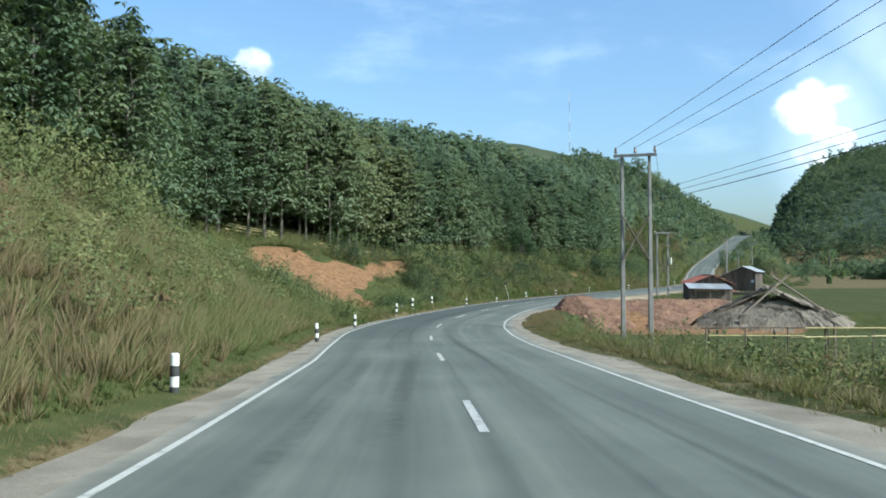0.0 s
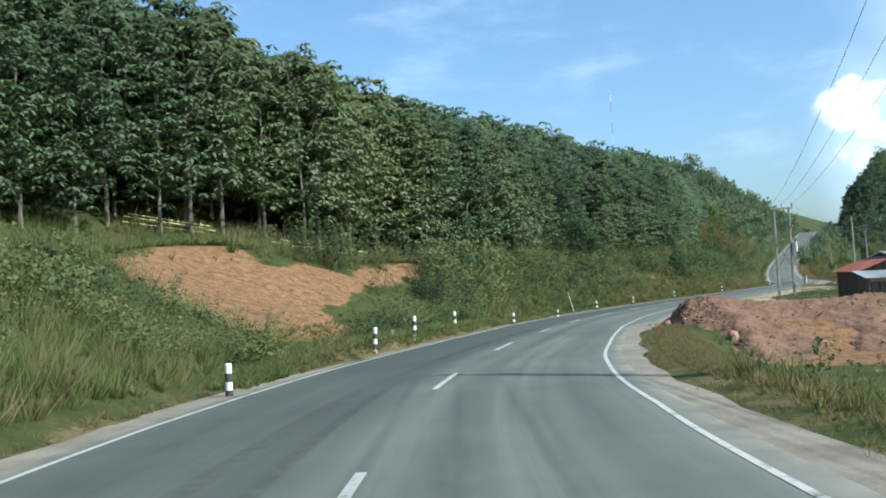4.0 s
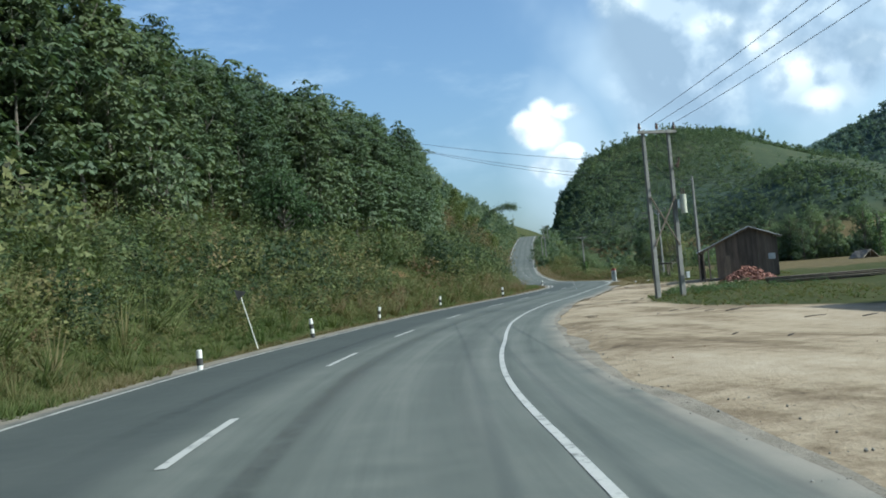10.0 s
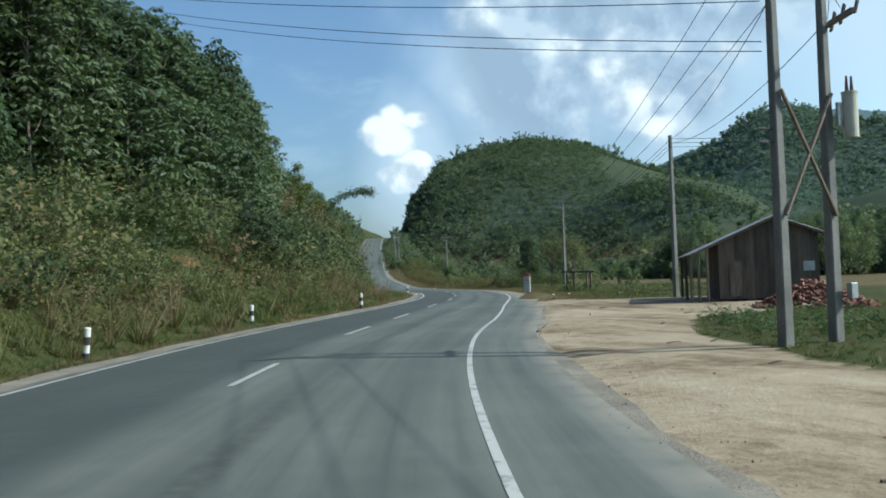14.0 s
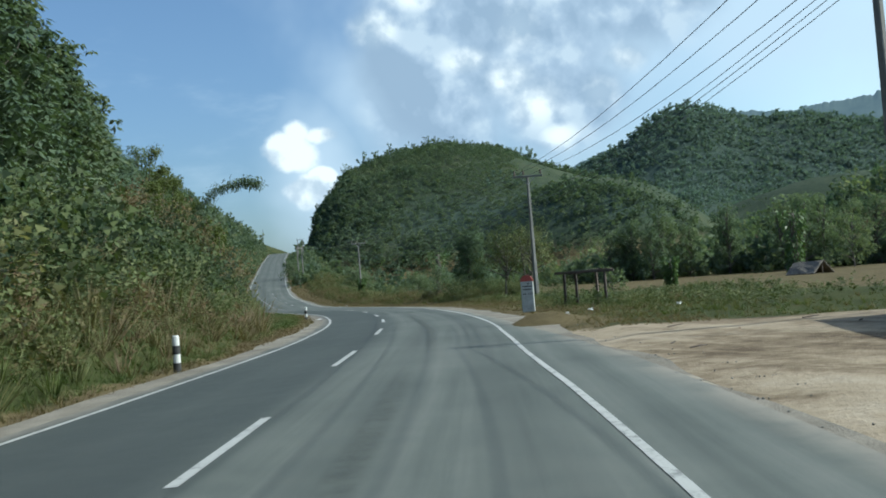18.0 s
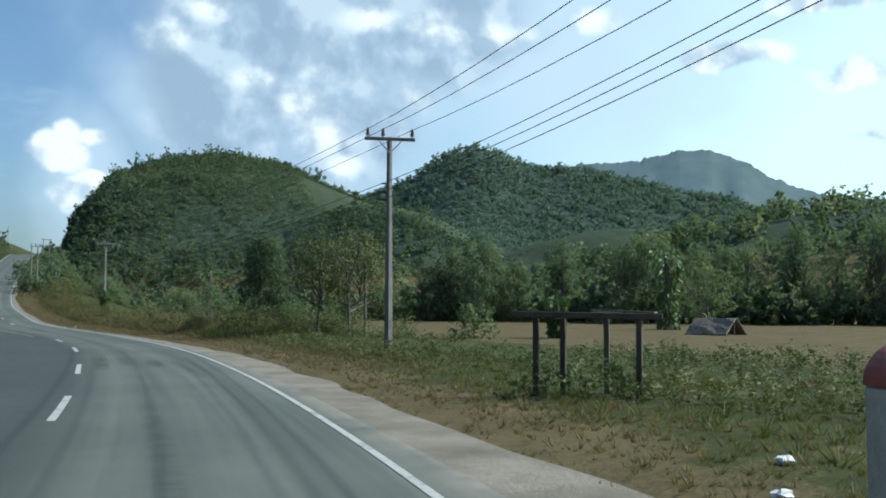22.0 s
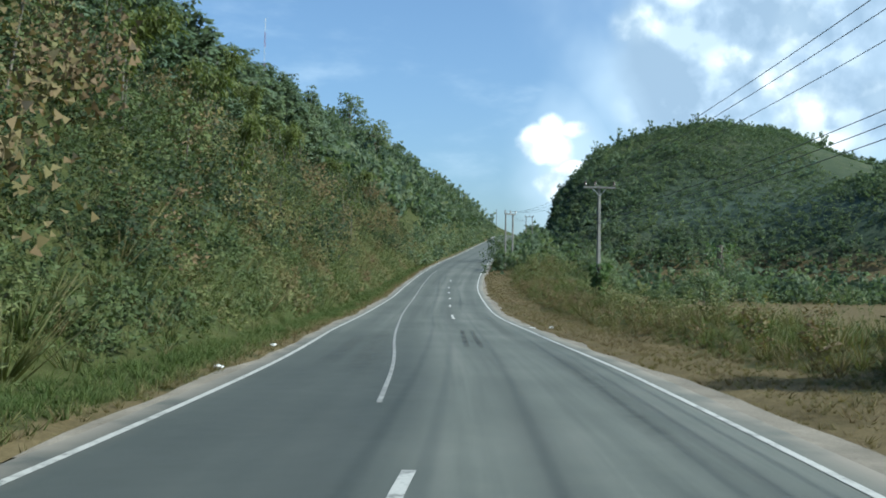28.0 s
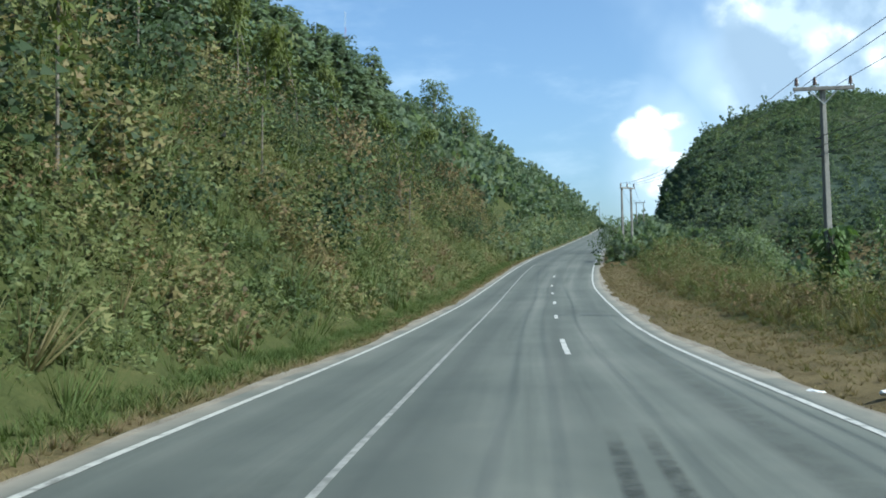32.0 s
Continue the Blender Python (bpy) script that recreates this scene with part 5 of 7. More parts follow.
mids = [rubber_crown(RNG, 165, 5, 0.48, 0.29, simple=True) for _ in range(5)]
fars = [rubber_crown(RNG, 75, 4, 0.78, 0.48, simple=True) for _ in range(4)]
a = rest[~deep]
b = rest[deep]
# the same reflection, painted as a browner tone on the trees behind
REFLECTION_TINT = smooth(1.0, 0.2, ((a[:, 0] + 16) / 16) ** 2 + ((a[:, 1] - 114) / 18) ** 2)
arr = joined(
    scatter(mids, a[:, :3] - [0, 0, 0.2], (1.06 + 0.36 * RNG.random(len(a))) * GROWN(a[:, 4]), 0.36 + RNG.normal(size=len(a)) * 0.12 + 0.10 * REFLECTION_TINT, RNG),
    scatter(fars, b[:, :3] - [0, 0, 0.2], (1.06 + 0.36 * RNG.random(len(b))) * GROWN(b[:, 4]), 0.38 + RNG.normal(size=len(b)) * 0.10, RNG),
)
stuff("rubber_plantation", arr, MAT_RUBBER, "rows of dark green rubber trees covering the hillside", "plantation")
stems = []
st_v, st_f = [], []
for q2 in a[a[:, 3] < 3]:
    j = len(st_v)
    w = 0.09
    for zz, r in ((-0.3, w), (6.5, w * 0.5)):
        for k in range(4):
            ang = k * 1.5708 + 0.4
            st_v.append((q2[0] + math.cos(ang) * r, q2[1] + math.sin(ang) * r, q2[2] + zz))
    for k in range(4):
        st_f.append((j + k, j + (k + 1) % 4, j + 4 + (k + 1) % 4, j + 4 + k))
tagged(new("plantation_stems", from_arrays("plantation_stems", st_v, st_f, MAT_BARK)), "pale thin trunks of the rubber trees behind", "trunks", kind="stuff")


# ---- woods and scrub far off ----


def woods():
    rng = RNG
    clump = [shrub_template(rng, 30, 1.0, 0.9, 0.38, 0.7) for _ in range(5)]
    bush = [shrub_template(rng, 80, 1.0, 0.9, 0.27, 0.7) for _ in range(5)]
    sprig = [shrub_template(rng, 16, 1.0, 0.7, 0.42, 0.7) for _ in range(5)]
    out = []
    # the wooded hill left of the climbing road
    p, e, yc = beside(1250, 335, 600, 3.5, lambda y: 80.0 + 0 * y, 1, rng)
    out.append(scatter(bush, p, (1.3 + 2.0 * rng.random(len(p))) * (0.5 + 0.5 * smooth(3, 9, e)), 0.35 + rng.normal(size=len(p)) * 0.14, rng, 1.0 + 0.7 * rng.random(len(p))))
    p, e, yc = beside(420, 325, 600, 1.2, 5.0, 1, rng)
    out.append(scatter(bush, p, 0.5 + 0.8 * rng.random(len(p)), 0.5 + rng.normal(size=len(p)) * 0.15, rng, 0.8 + 0.5 * rng.random(len(p))))
    p, e, yc = beside(420, 340, 600, 5.0, 60.0, -1, rng)
    out.append(scatter(bush, p, (0.9 + 1.3 * rng.random(len(p))) * (0.4 + 0.6 * smooth(4, 16, e)), 0.45 + rng.normal(size=len(p)) * 0.14, rng, 0.8 + 0.4 * rng.random(len(p))))

    def on_hill(hu, hv):
        x, y = 254 + hu * 0.396 + hv * 0.918, 653 + hu * 0.918 - hv * 0.396
        i, u, _ = nearest(x, y)
        ok = np.abs(u) > HALF(CY[i]) + 5
        return np.column_stack([x, y, height(x, y)])[ok]

    # low scrub on the round hill, thicker at its foot and in the gullies
    p = on_hill(-190 + 205 * rng.random(13000), -46 + 300 * rng.random(13000))
    hv = (p[:, 0] - 254) * 0.918 - (p[:, 1] - 653) * 0.396
    meadow = smooth(1.0, 0.5, ((hv - 26) / 20) ** 2 + ((p[:, 2] - 46) / 17) ** 2) * (ripple(p[:, 0], p[:, 1], 17, 0.8) > -0.3)
    thick = np.clip(smooth(0.0, 0.45, ripple(p[:, 0], p[:, 1], 24)) + smooth(36, 14, p[:, 2]) + smooth(14, -8, hv) + 0.7 * smooth(70, 78, p[:, 2]), 0, 1) * (1 - meadow)
    rows = (np.abs((p[:, 2] * 0.36 + 0.5 * ripple(p[:, 0], p[:, 1], 22, 0.5)) % 1.0 - 0.5) < 0.24) & (hv > 10)
    keep = rng.random(len(p)) < (0.55 + 0.45 * thick - 0.25 * meadow + 0.35 * rows * (1 - meadow)) * (1 - 0.9 * bare_spur(p[:, 0], p[:, 1]))
    p, thick = p[keep], thick[keep]
    out.append(scatter(clump, p, 0.5 + 0.5 * rng.random(len(p)) + 2.0 * thick * rng.random(len(p)) ** 1.6, 0.46 - 0.20 * thick + rng.normal(size=len(p)) * 0.12, rng, 0.7 + 0.5 * rng.random(len(p))))
    # knee-high scrub between, in loose rows along the slope
    n = 15000
    p = on_hill(-170 + 185 * rng.random(n), -20 + 190 * rng.random(n))
    level = (p[:, 2] * 0.36 + 0.5 * ripple(p[:, 0], p[:, 1], 22, 0.5) + 0.2 * ripple(p[:, 0], p[:, 1], 7, 1.5)) % 1.0
    p = p[(p[:, 2] > 12) & (bare_spur(p[:, 0], p[:, 1]) < 0.6) & (rng.random(len(p)) < 0.55 + 0.35 * (np.abs(level - 0.5) < 0.27))]
    out.append(scatter(sprig, p, 0.7 + 0.8 * rng.random(len(p)), 0.36 + 0.2 * ripple(p[:, 0], p[:, 1], 20, 2.0) + rng.normal(size=len(p)) * 0.1, rng, 0.6 + 0.4 * rng.random(len(p))))
    # small trees along its skyline
    p = on_hill(rng.normal(size=120) * 4, -34 + 230 * rng.random(120))
    out.append(scatter(bush, p, 1.0 + 2.4 * rng.random(len(p)) ** 3, 0.3 + rng.normal(size=len(p)) * 0.1, rng, 1.0 + 0.9 * rng.random(len(p))))
    # bushes that crowd the right edge of the climb
    p, e, yc = beside(130, 316, 480, 0.7, 7.0, -1, rng)
    out.append(scatter(bush, p - [0, 0, 0.2], (0.7 + 0.9 * rng.random(len(p))) * (0.6 + 0.6 * smooth(1, 4, e)), 0.35 + rng.normal(size=len(p)) * 0.14, rng, 0.9 + 0.5 * rng.random(len(p))))
    # thicket between the vine-hung trees and up the slope behind them
    n = 420
    k = rng.random(n)
    x, y = 116 + 62 * k + rng.normal(size=n) * 5 + 6, 264 - 74 * k + rng.normal(size=n) * 5 + 4
    p = np.column_stack([x, y, height(x, y) - 0.3])
    out.append(scatter(bush, p, 1.2 + 1.6 * rng.random(n) ** 1.5 + 0.6 * k, 0.42 + rng.normal(size=n) * 0.16, rng, 0.8 + 0.6 * rng.random(n)))
    n = 1700
    x, y = 190 + 190 * rng.random(n), 130 + 280 * rng.random(n)
    p = np.column_stack([x, y, height(x, y) - 0.3])
    ok = (p[:, 2] > 3.0) & (ripple(x, y, 24, 3.0) > -0.35)
    p = p[ok]
    out.append(scatter(bush, p, 1.6 + 2.8 * rng.random(len(p)) ** 1.5, 0.36 + rng.normal(size=len(p)) * 0.18, rng, 0.8 + 0.5 * rng.random(len(p))))
    # trees round the paddies
    n = 520
    t = rng.random(n)
    x = np.interp(t, [0, 0.35, 0.7, 1], [150, 195, 255, 300]) + rng.normal(size=n) * 14
    y = np.interp(t, [0, 0.35, 0.7, 1], [395, 335, 255, 150]) + rng.normal(size=n) * 14
    i, u, _ = nearest(x, y)
    p = np.column_stack([x, y, height(x, y)])[np.abs(u) > HALF(CY[i]) + 6]
    out.append(scatter(bush, p, 1.3 + 2.0 * rng.random(len(p)), 0.3 + rng.normal(size=len(p)) * 0.14, rng, 0.9 + 0.6 * rng.random(len(p))))
    return joined(*out)


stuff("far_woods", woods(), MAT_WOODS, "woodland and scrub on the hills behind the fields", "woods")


def ridge_woods():
    """Crowns over the ridges far behind, haze painted into their leaf colour."""
    rng = RNG
    clump = [shrub_template(rng, 22, 1.0, 0.8, 0.45, 0.65) for _ in range(5)]
    n = 14500
    bearing, reach = np.radians(33 + 45 * rng.random(n)), 430 + 680 * rng.random(n) ** 0.8
    x, y = 40 + reach * np.sin(bearing), 170 + reach * np.cos(bearing)
    p = np.column_stack([x, y, height(x, y)])
    far = np.hypot(x - 45, y - 175)
    ok = (p[:, 2] > 20) & (np.hypot(x - 300, y - 700) > 150) & (bare_spur(x, y) < 0.35 + 0.5 * (rng.random(n) < 0.06))
    p, far = p[ok], far[ok]
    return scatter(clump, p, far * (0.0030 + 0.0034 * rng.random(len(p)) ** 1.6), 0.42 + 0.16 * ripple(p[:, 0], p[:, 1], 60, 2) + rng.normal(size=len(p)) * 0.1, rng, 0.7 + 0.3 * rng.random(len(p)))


stuff("ridge_woods", ridge_woods(), MAT_RIDGE, "haze-paled forest covering the ridges beyond the valley", "woods")

def distant_ridge():
    """The farthest range, its haze painted in as pale blue emission."""
    bearing = np.linspace(34, 92, 1100)
    rise = np.interp(bearing, [34, 44, 46.8, 48.8, 50.3, 52.4, 55, 57.3, 59.1, 60.8, 62.5, 65, 72, 92], [240, 388, 397, 386, 376, 384, 388, 411, 407, 380, 332, 290, 250, 200])
    wob = 4.0 * ripple(bearing * 4, bearing * 3, 1.0, 0.3) + 2.5 * ripple(bearing * 11, bearing * 7, 1.0, 1.3) + 0.9 * RNG.normal(size=len(bearing))
    depth = np.linspace(0, 1, 26)
    b, k = np.meshgrid(np.radians(bearing), depth)
    reach = 1750 + 650 * k + 60 * ripple(b * 180, k * 3, 1.0, 0.7) * (1 - k)
    z = (rise[None] + wob[None] * (k > 0.99)) * k ** 0.9
    v = np.stack([40 + reach * np.sin(b), 170 + reach * np.cos(b), z - 2], 2).reshape(-1, 3)
    w = len(bearing)
    q5 = (np.arange(25)[:, None] * w + np.arange(w - 1)[None]).ravel()
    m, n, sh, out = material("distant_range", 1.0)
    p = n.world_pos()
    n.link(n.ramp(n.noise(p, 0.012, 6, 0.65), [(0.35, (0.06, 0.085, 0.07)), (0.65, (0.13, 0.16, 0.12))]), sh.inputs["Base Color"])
    # haze: blue emission mixed in, though the slope gives off no light
    haze_glow = n.add("ShaderNodeEmission")
    haze_glow.inputs[0].default_value = (0.24, 0.37, 0.46, 1)
    haze_glow.inputs[1].default_value = 0.50
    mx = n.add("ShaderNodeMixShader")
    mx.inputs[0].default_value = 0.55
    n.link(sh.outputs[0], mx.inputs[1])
    n.link(haze_glow.outputs[0], mx.inputs[2])
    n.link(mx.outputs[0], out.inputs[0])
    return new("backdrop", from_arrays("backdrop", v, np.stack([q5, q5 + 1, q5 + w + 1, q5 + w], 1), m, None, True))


tagged(distant_ridge(), "wooded mountain range on the horizon, pale blue with painted haze", "mountains", kind="structure")


# ---- roadside posts and signs ----


def guard_post():
    t = thing("guard_post", (0, 0, 0), "round concrete post banded in black and white beside the road", "guard post", "guard posts along the verge")
    part("shaft", rod((0, 0, -0.3), (0, 0, 0.80), 0.088, 0.082, 14), MAT_WHITE, t)
    bm = rod((0, 0, -0.02), (0, 0, 0.19), 0.0915, 0.0910, 14)
    part("band", bm, MAT_BLACK, t, "black painted band")
    part("band", rod((0, 0, 0.39), (0, 0, 0.59), 0.0895, 0.0885, 14), MAT_BLACK, t, "black painted band")
    part("cap", rod((0, 0, 0.80), (0, 0, 0.825), 0.082, 0.062, 14), MAT_WHITE, t)
    return t


first = None
for x, y, lean in ((-5.1, 18.05, 1), (-5.6, 42.2, -2), (-5.4, 58.2, 0), (-3.55, 71.9, -3), (-2.53, 78.4, 2), (-1.03, 87.2, 0), (2.5, 102.0, 3), (6.4, 113.5, -1),
                   (11.1, 126.9, 4), (16.7, 141.5, 6), (23.7, 154.2, -2), (32.3, 165.6, 0), (48.3, 198.6, 0)):
    z = zat(x, y) + 0.02
    if first is None:
        first = guard_post()
        first.matrix_basis = pose(x, y, z, 0, lean, 0)
    else:
        copy_thing(first, pose(x, y, z, 0, lean, RNG.random() * 360))
stub = thing("marker_stub", (-3.3, 76.0, zat(-3.3, 76.0)), "broken concrete marker stub in the grass", "post")
part("shaft", box((0.14, 0.14, 0.5), (0, 0, 0.1), (0, 0, 12), 0.02), MAT_CONCRETE, stub)

sign = thing("leaning_pole", (8.55, 122.6, zat(8.55, 122.6) + 0.1), "thin pale leaning sign pole with a small dark plate", "sign")
part("shaft", rod((0, 0, -0.2), (-0.56, -0.30, 2.05), 0.022, 0.02, 8), MAT_WHITE, sign)
plate = bmesh.new()
corners = [Vector((math.cos(k * 2.0944 + 0.5), 0.0, math.sin(k * 2.0944 + 0.5))) * 0.26 for k in range(3)]
front = [plate.verts.new(c) for c in corners]
back = [plate.verts.new(c + Vector((0, 0.012, 0))) for c in corners]
plate.faces.new(front)
plate.faces.new(back[::-1])
for k in range(3):
    plate.faces.new((front[k], back[k], back[(k + 1) % 3], front[(k + 1) % 3]))
bmesh.ops.transform(plate, matrix=pose(-0.57, -0.33, 2.0, 10, 14, 0), verts=plate.verts)
part("sign_plate", plate, MAT_BLACK, sign, "small dark weathered triangular sign plate")
part("cap", rod((-0.56, -0.30, 2.05), (-0.571, -0.306, 2.09), 0.022, 0.014, 8), MAT_STEEL, sign)

stone = thing("kilometre_stone", (44.5, 168.9, zat(44.5, 168.9) + 0.09), "white concrete milestone with a red rounded top", "milestone", rz=-38)
part("body", box((0.41, 0.24, 1.0), (0, 0, 0.225), (0, 0, 0), 0.02), MAT_FADED, stone)
bm = rod((0, -0.121, 0.72), (0, 0.121, 0.72), 0.207, 0.207, 28)
bmesh.ops.bisect_plane(bm, geom=bm.verts[:] + bm.edges[:] + bm.faces[:], plane_co=(0, 0, 0.721), plane_no=(0, 0, -1), clear_outer=True)
bmesh.ops.holes_fill(bm, edges=bm.edges)
part("top", bm, MAT_RED, stone, "red rounded top")
for z0, w in ((0.64, 0.07), (0.56, 0.30), (0.46, 0.27), (0.315, 0.11)):
    part("lettering", box((w, 0.004, 0.035), (0.04 if w < 0.1 else -0.10 if w < 0.2 else 0, -0.123, z0)), MAT_BLACK, stone, "faded black lettering")
tc = bpy.data.curves.new("km_text", "FONT")
tc.body, tc.size, tc.extrude, tc.align_x = "KM", 0.10, 0.001, "CENTER"
tc.materials.append(MAT_BLACK)
km = new("lettering", tc)
km.parent = stone
km.matrix_basis = pose(0.095, -0.124, 0.285, 90, 0, 0)

# ---- power line ----


def insulator(parent, at, s=1.0):
    bm = rod((0, 0, 0), (0, 0, 0.12), 0.02, 0.02, 8)
    for k in range(3):
        rod((0, 0, 0.08 + 0.075 * k), (0, 0, 0.15 + 0.075 * k), 0.095 - 0.014 * k, 0.05, 12, bm)
    rod((0, 0, 0.30), (0, 0, 0.36), 0.045, 0.035, 10, bm)
    bmesh.ops.transform(bm, matrix=Matrix.Translation(at) @ Matrix.Scale(s, 4), verts=bm.verts)
    return part("insulator", bm, MAT_PORCELAIN, parent, "brown ribbed insulator")


def shaft(parent, x, y, z0, z1, name="pole"):
    bm = bmesh.new()
    bmesh.ops.create_cone(bm, cap_ends=True, segments=4, radius1=0.185, radius2=0.115, depth=z1 - z0, matrix=pose(x, y, (z0 + z1) / 2, 0, 0, 45))
    bmesh.ops.bevel(bm, geom=[e for e in bm.edges if abs(e.verts[0].co.z - e.verts[1].co.z) > 1], offset=0.025, segments=1, affect="EDGES")
    return part(name, bm, MAT_CONCRETE, parent)


def h_frame(at, x1, y1, top, label, over=0.45, braced=False):
    """Two poles, a crossarm with three insulators, a pair of braces; at is the left pole's foot."""
    t = thing("utility_pole", at, label, "utility pole", "power line poles")
    shaft(t, 0, 0, -0.6, top + 0.12)
    shaft(t, x1, y1, -0.6, top + 0.12)
    d = Vector((x1, y1, 0)).normalized()
    ang = math.degrees(math.atan2(d.y, d.x))
    side = Vector((-d.y, d.x, 0)) * -0.16
    w = Vector((x1, y1, 0)).length
    m = Vector((x1 / 2, y1 / 2, top)) + side
    part("crossarm", box((w + 2 * over, 0.11, 0.16), m, (0, 0, ang), 0.012), MAT_CONCRETE, t)
    tips = []
    for k in (-1, 0, 1):
        p = m + d * k * (w / 2 + over - 0.12) + Vector((0, 0, 0.07))
        insulator(t, p, 1.15)
        tips.append(Vector(at) + p + Vector((0, 0, 0.36)))
    a = Vector((0, 0, 0)) + side
    b = Vector((x1, y1, 0)) + side
    z = top - 3.4
    mid = (a + b) / 2
    if not braced:
        return t, tips
    part("brace", rod(a + Vector((0, 0, z)), b + Vector((0, 0, z - 2.6)), 0.045, 0.045, 6), MAT_WOOD, t, "timber cross brace")
    part("brace", rod(b + Vector((0, 0, z)), a + Vector((0, 0, z - 2.6)), 0.045, 0.045, 6), MAT_WOOD, t, "timber cross brace")
    return t, tips


def t_pole(at, top, ang, label, arm=2.0):
    """One pole with a crossarm on a pair of struts, three insulators and low-voltage brackets."""
    t = thing("utility_pole", at, label, "utility pole", "power line poles")
    shaft(t, 0, 0, -0.6, top + 0.1)
    d = Vector((math.cos(radians(ang)), math.sin(radians(ang)), 0))
    side = Vector((-d.y, d.x, 0)) * -0.16
    tips = []
    if arm:
        part("crossarm", box((arm, 0.10, 0.13), Vector((0, 0, top)) + side, (0, 0, ang), 0.012), MAT_CONCRETE, t)
        for k in (-1, -0.32, 1):
            p = Vector((0, 0, top + 0.06)) + side + d * k * (arm / 2 - 0.12)
            insulator(t, p)
            tips.append(Vector(at) + p + Vector((0, 0, 0.32)))
        for k in (-1, 1):
            part("strut", rod(side + d * k * 0.5 + Vector((0, 0, top - 0.03)), side * 0.8 + Vector((0, 0, top - 0.55)), 0.022, 0.022, 6), MAT_STEEL, t)
    low = []
    for k in range(3):
        z = top - (1.75 if arm else 0.12) - (0.32 if arm else 0.22) * k
        part("bracket", rod(d * -0.10 + Vector((0, 0, z)), d * -0.32 + Vector((0, 0, z)), 0.03, 0.03, 8), MAT_BLACK, t)
        low.append(Vector(at) + d * -0.30 + Vector((0, 0, z)))
    return t, tips, low


def cable(a, b, sag, r=0.011, label="thin black overhead power cable", group="overhead cables"):
    c = bpy.data.curves.new("power_cable", "CURVE")
    c.dimensions, c.bevel_depth, c.bevel_resolution = "3D", r, 1
    s = c.splines.new("POLY")
    n = 16
    s.points.add(n)
    a, b = Vector(a), Vector(b)
    for k in range(n + 1):
        t = k / n
        p = a.lerp(b, t) - Vector((0, 0, 4 * sag * t * (1 - t)))
        s.points[k].co = (*p, 1)
    c.materials.append(MAT_RUBBERBLK)
    return tagged(new("power_cable", c), label, "cable", group)


GA = zat(10.1, 54.2) - 0.1
pole_a, tips_a = h_frame((10.25, 54.15, GA), 1.46, -0.5, 8.45 - GA, "tall pair of concrete poles joined by a crossarm and cross braces", 0.45, True)
GB = zat(29.6, 131.3) - 0.05
pole_b, tips_b = h_frame((29.6, 131.3, GB), 1.5, 0.1, 7.45 - GB, "pair of concrete poles with crossarm, fuses and a transformer", 0.4, True)
GC = zat(46.9, 157.1) - 0.05
pole_c, _, low_c = t_pole((46.9, 157.1, GC), 7.7 - GC, 60, "single concrete pole with low-voltage brackets and coiled wire", 0)
GD = zat(63.65, 195.7) - 0.05
pole_d, tips_d, low_d = t_pole((63.65, 195.7, GD), 7.85 - GD, -32, "single concrete pole with crossarm in green weeds")
GF = zat(82.4, 264.9) - 0.05
pole_f, tips_f, low_f = t_pole((82.4, 264.9, GF), 8.4 - GF, -14, "single concrete pole with crossarm and vines round its foot", 2.1)
GE = zat(96.6, 326.0) - 0.1
pole_e, tips_e = h_frame((96.6, 326.0, GE), 1.2, 0.6, 12.0 - GE, "pair of concrete poles with crossarm above roadside bushes", 0.4)
GH = zat(142.8, 446.0) - 0.1
pole_h, tips_h = h_frame((142.8, 446.0, GH), 1.6, -0.4, 22.4 - GH, "distant pair of concrete poles with crossarm beside the hill road", 0.4)
GX2 = zat(205.0, 662.0) - 0.1
pole_x, tips_x, _ = t_pole((205.0, 662.0, GX2), 14.0, -14, "distant single pole at the crest of the road", 0)

# fuse arm, fuses, transformer and meter box on the second pole of the pair in the yard
fx0, fz = 1.5, 6.95
part("fuse_arm", box((1.7, 0.10, 0.12), (fx0 + 0.15, -0.22, fz), (0, -4, 62), 0.01), MAT_WOOD, pole_b, "weathered timber arm")
for k in (-0.75, 0.1, 0.7):
    bm = rod((0, 0, -0.22), (0.09, -0.05, 0.22), 0.03, 0.03, 8)
    rod((0.05, 0, -0.2), (0.16, -0.03, 0.2), 0.014, 0.014, 6, bm)
    bmesh.ops.transform(bm, matrix=Matrix.Translation((fx0 + 0.15 + k * 0.47, -0.3 + k * 0.88, fz + 0.1)), verts=bm.verts)
    part("fuse", bm, MAT_PORCELAIN, pole_b, "cut-out fuse")
tank = part("transformer", rod((fx0 + 0.33, -0.25, 4.4), (fx0 + 0.33, -0.25, 5.35), 0.16, 0.16, 18), MAT_TANK, pole_b, "grey-green cylindrical transformer")
for k in (-0.07, 0.07):
    part("bushing", rod((fx0 + 0.33 + k, -0.25, 5.35), (fx0 + 0.33 + k, -0.25, 5.72), 0.045, 0.022, 10), MAT_PORCELAIN, tank)
part("hanger", box((0.24, 0.06, 0.5), (fx0 + 0.14, -0.18, 4.9)), MAT_STEEL, tank)
part("lid", rod((fx0 + 0.33, -0.25, 5.34), (fx0 + 0.33, -0.25, 5.38), 0.172, 0.172, 18), MAT_TANK, tank)
part("meter_box", box((0.2, 0.15, 0.34), (fx0 + 0.2, -0.2, 1.15), (0, 0, 0), 0.015), MAT_STEEL, pole_b, "small grey meter box")
for k in range(2):
    part("bracket", rod((-0.12, 0, 4.55 - 0.28 * k), (-0.5, 0, 4.55 - 0.28 * k), 0.025, 0.025, 6), MAT_BLACK, pole_b)

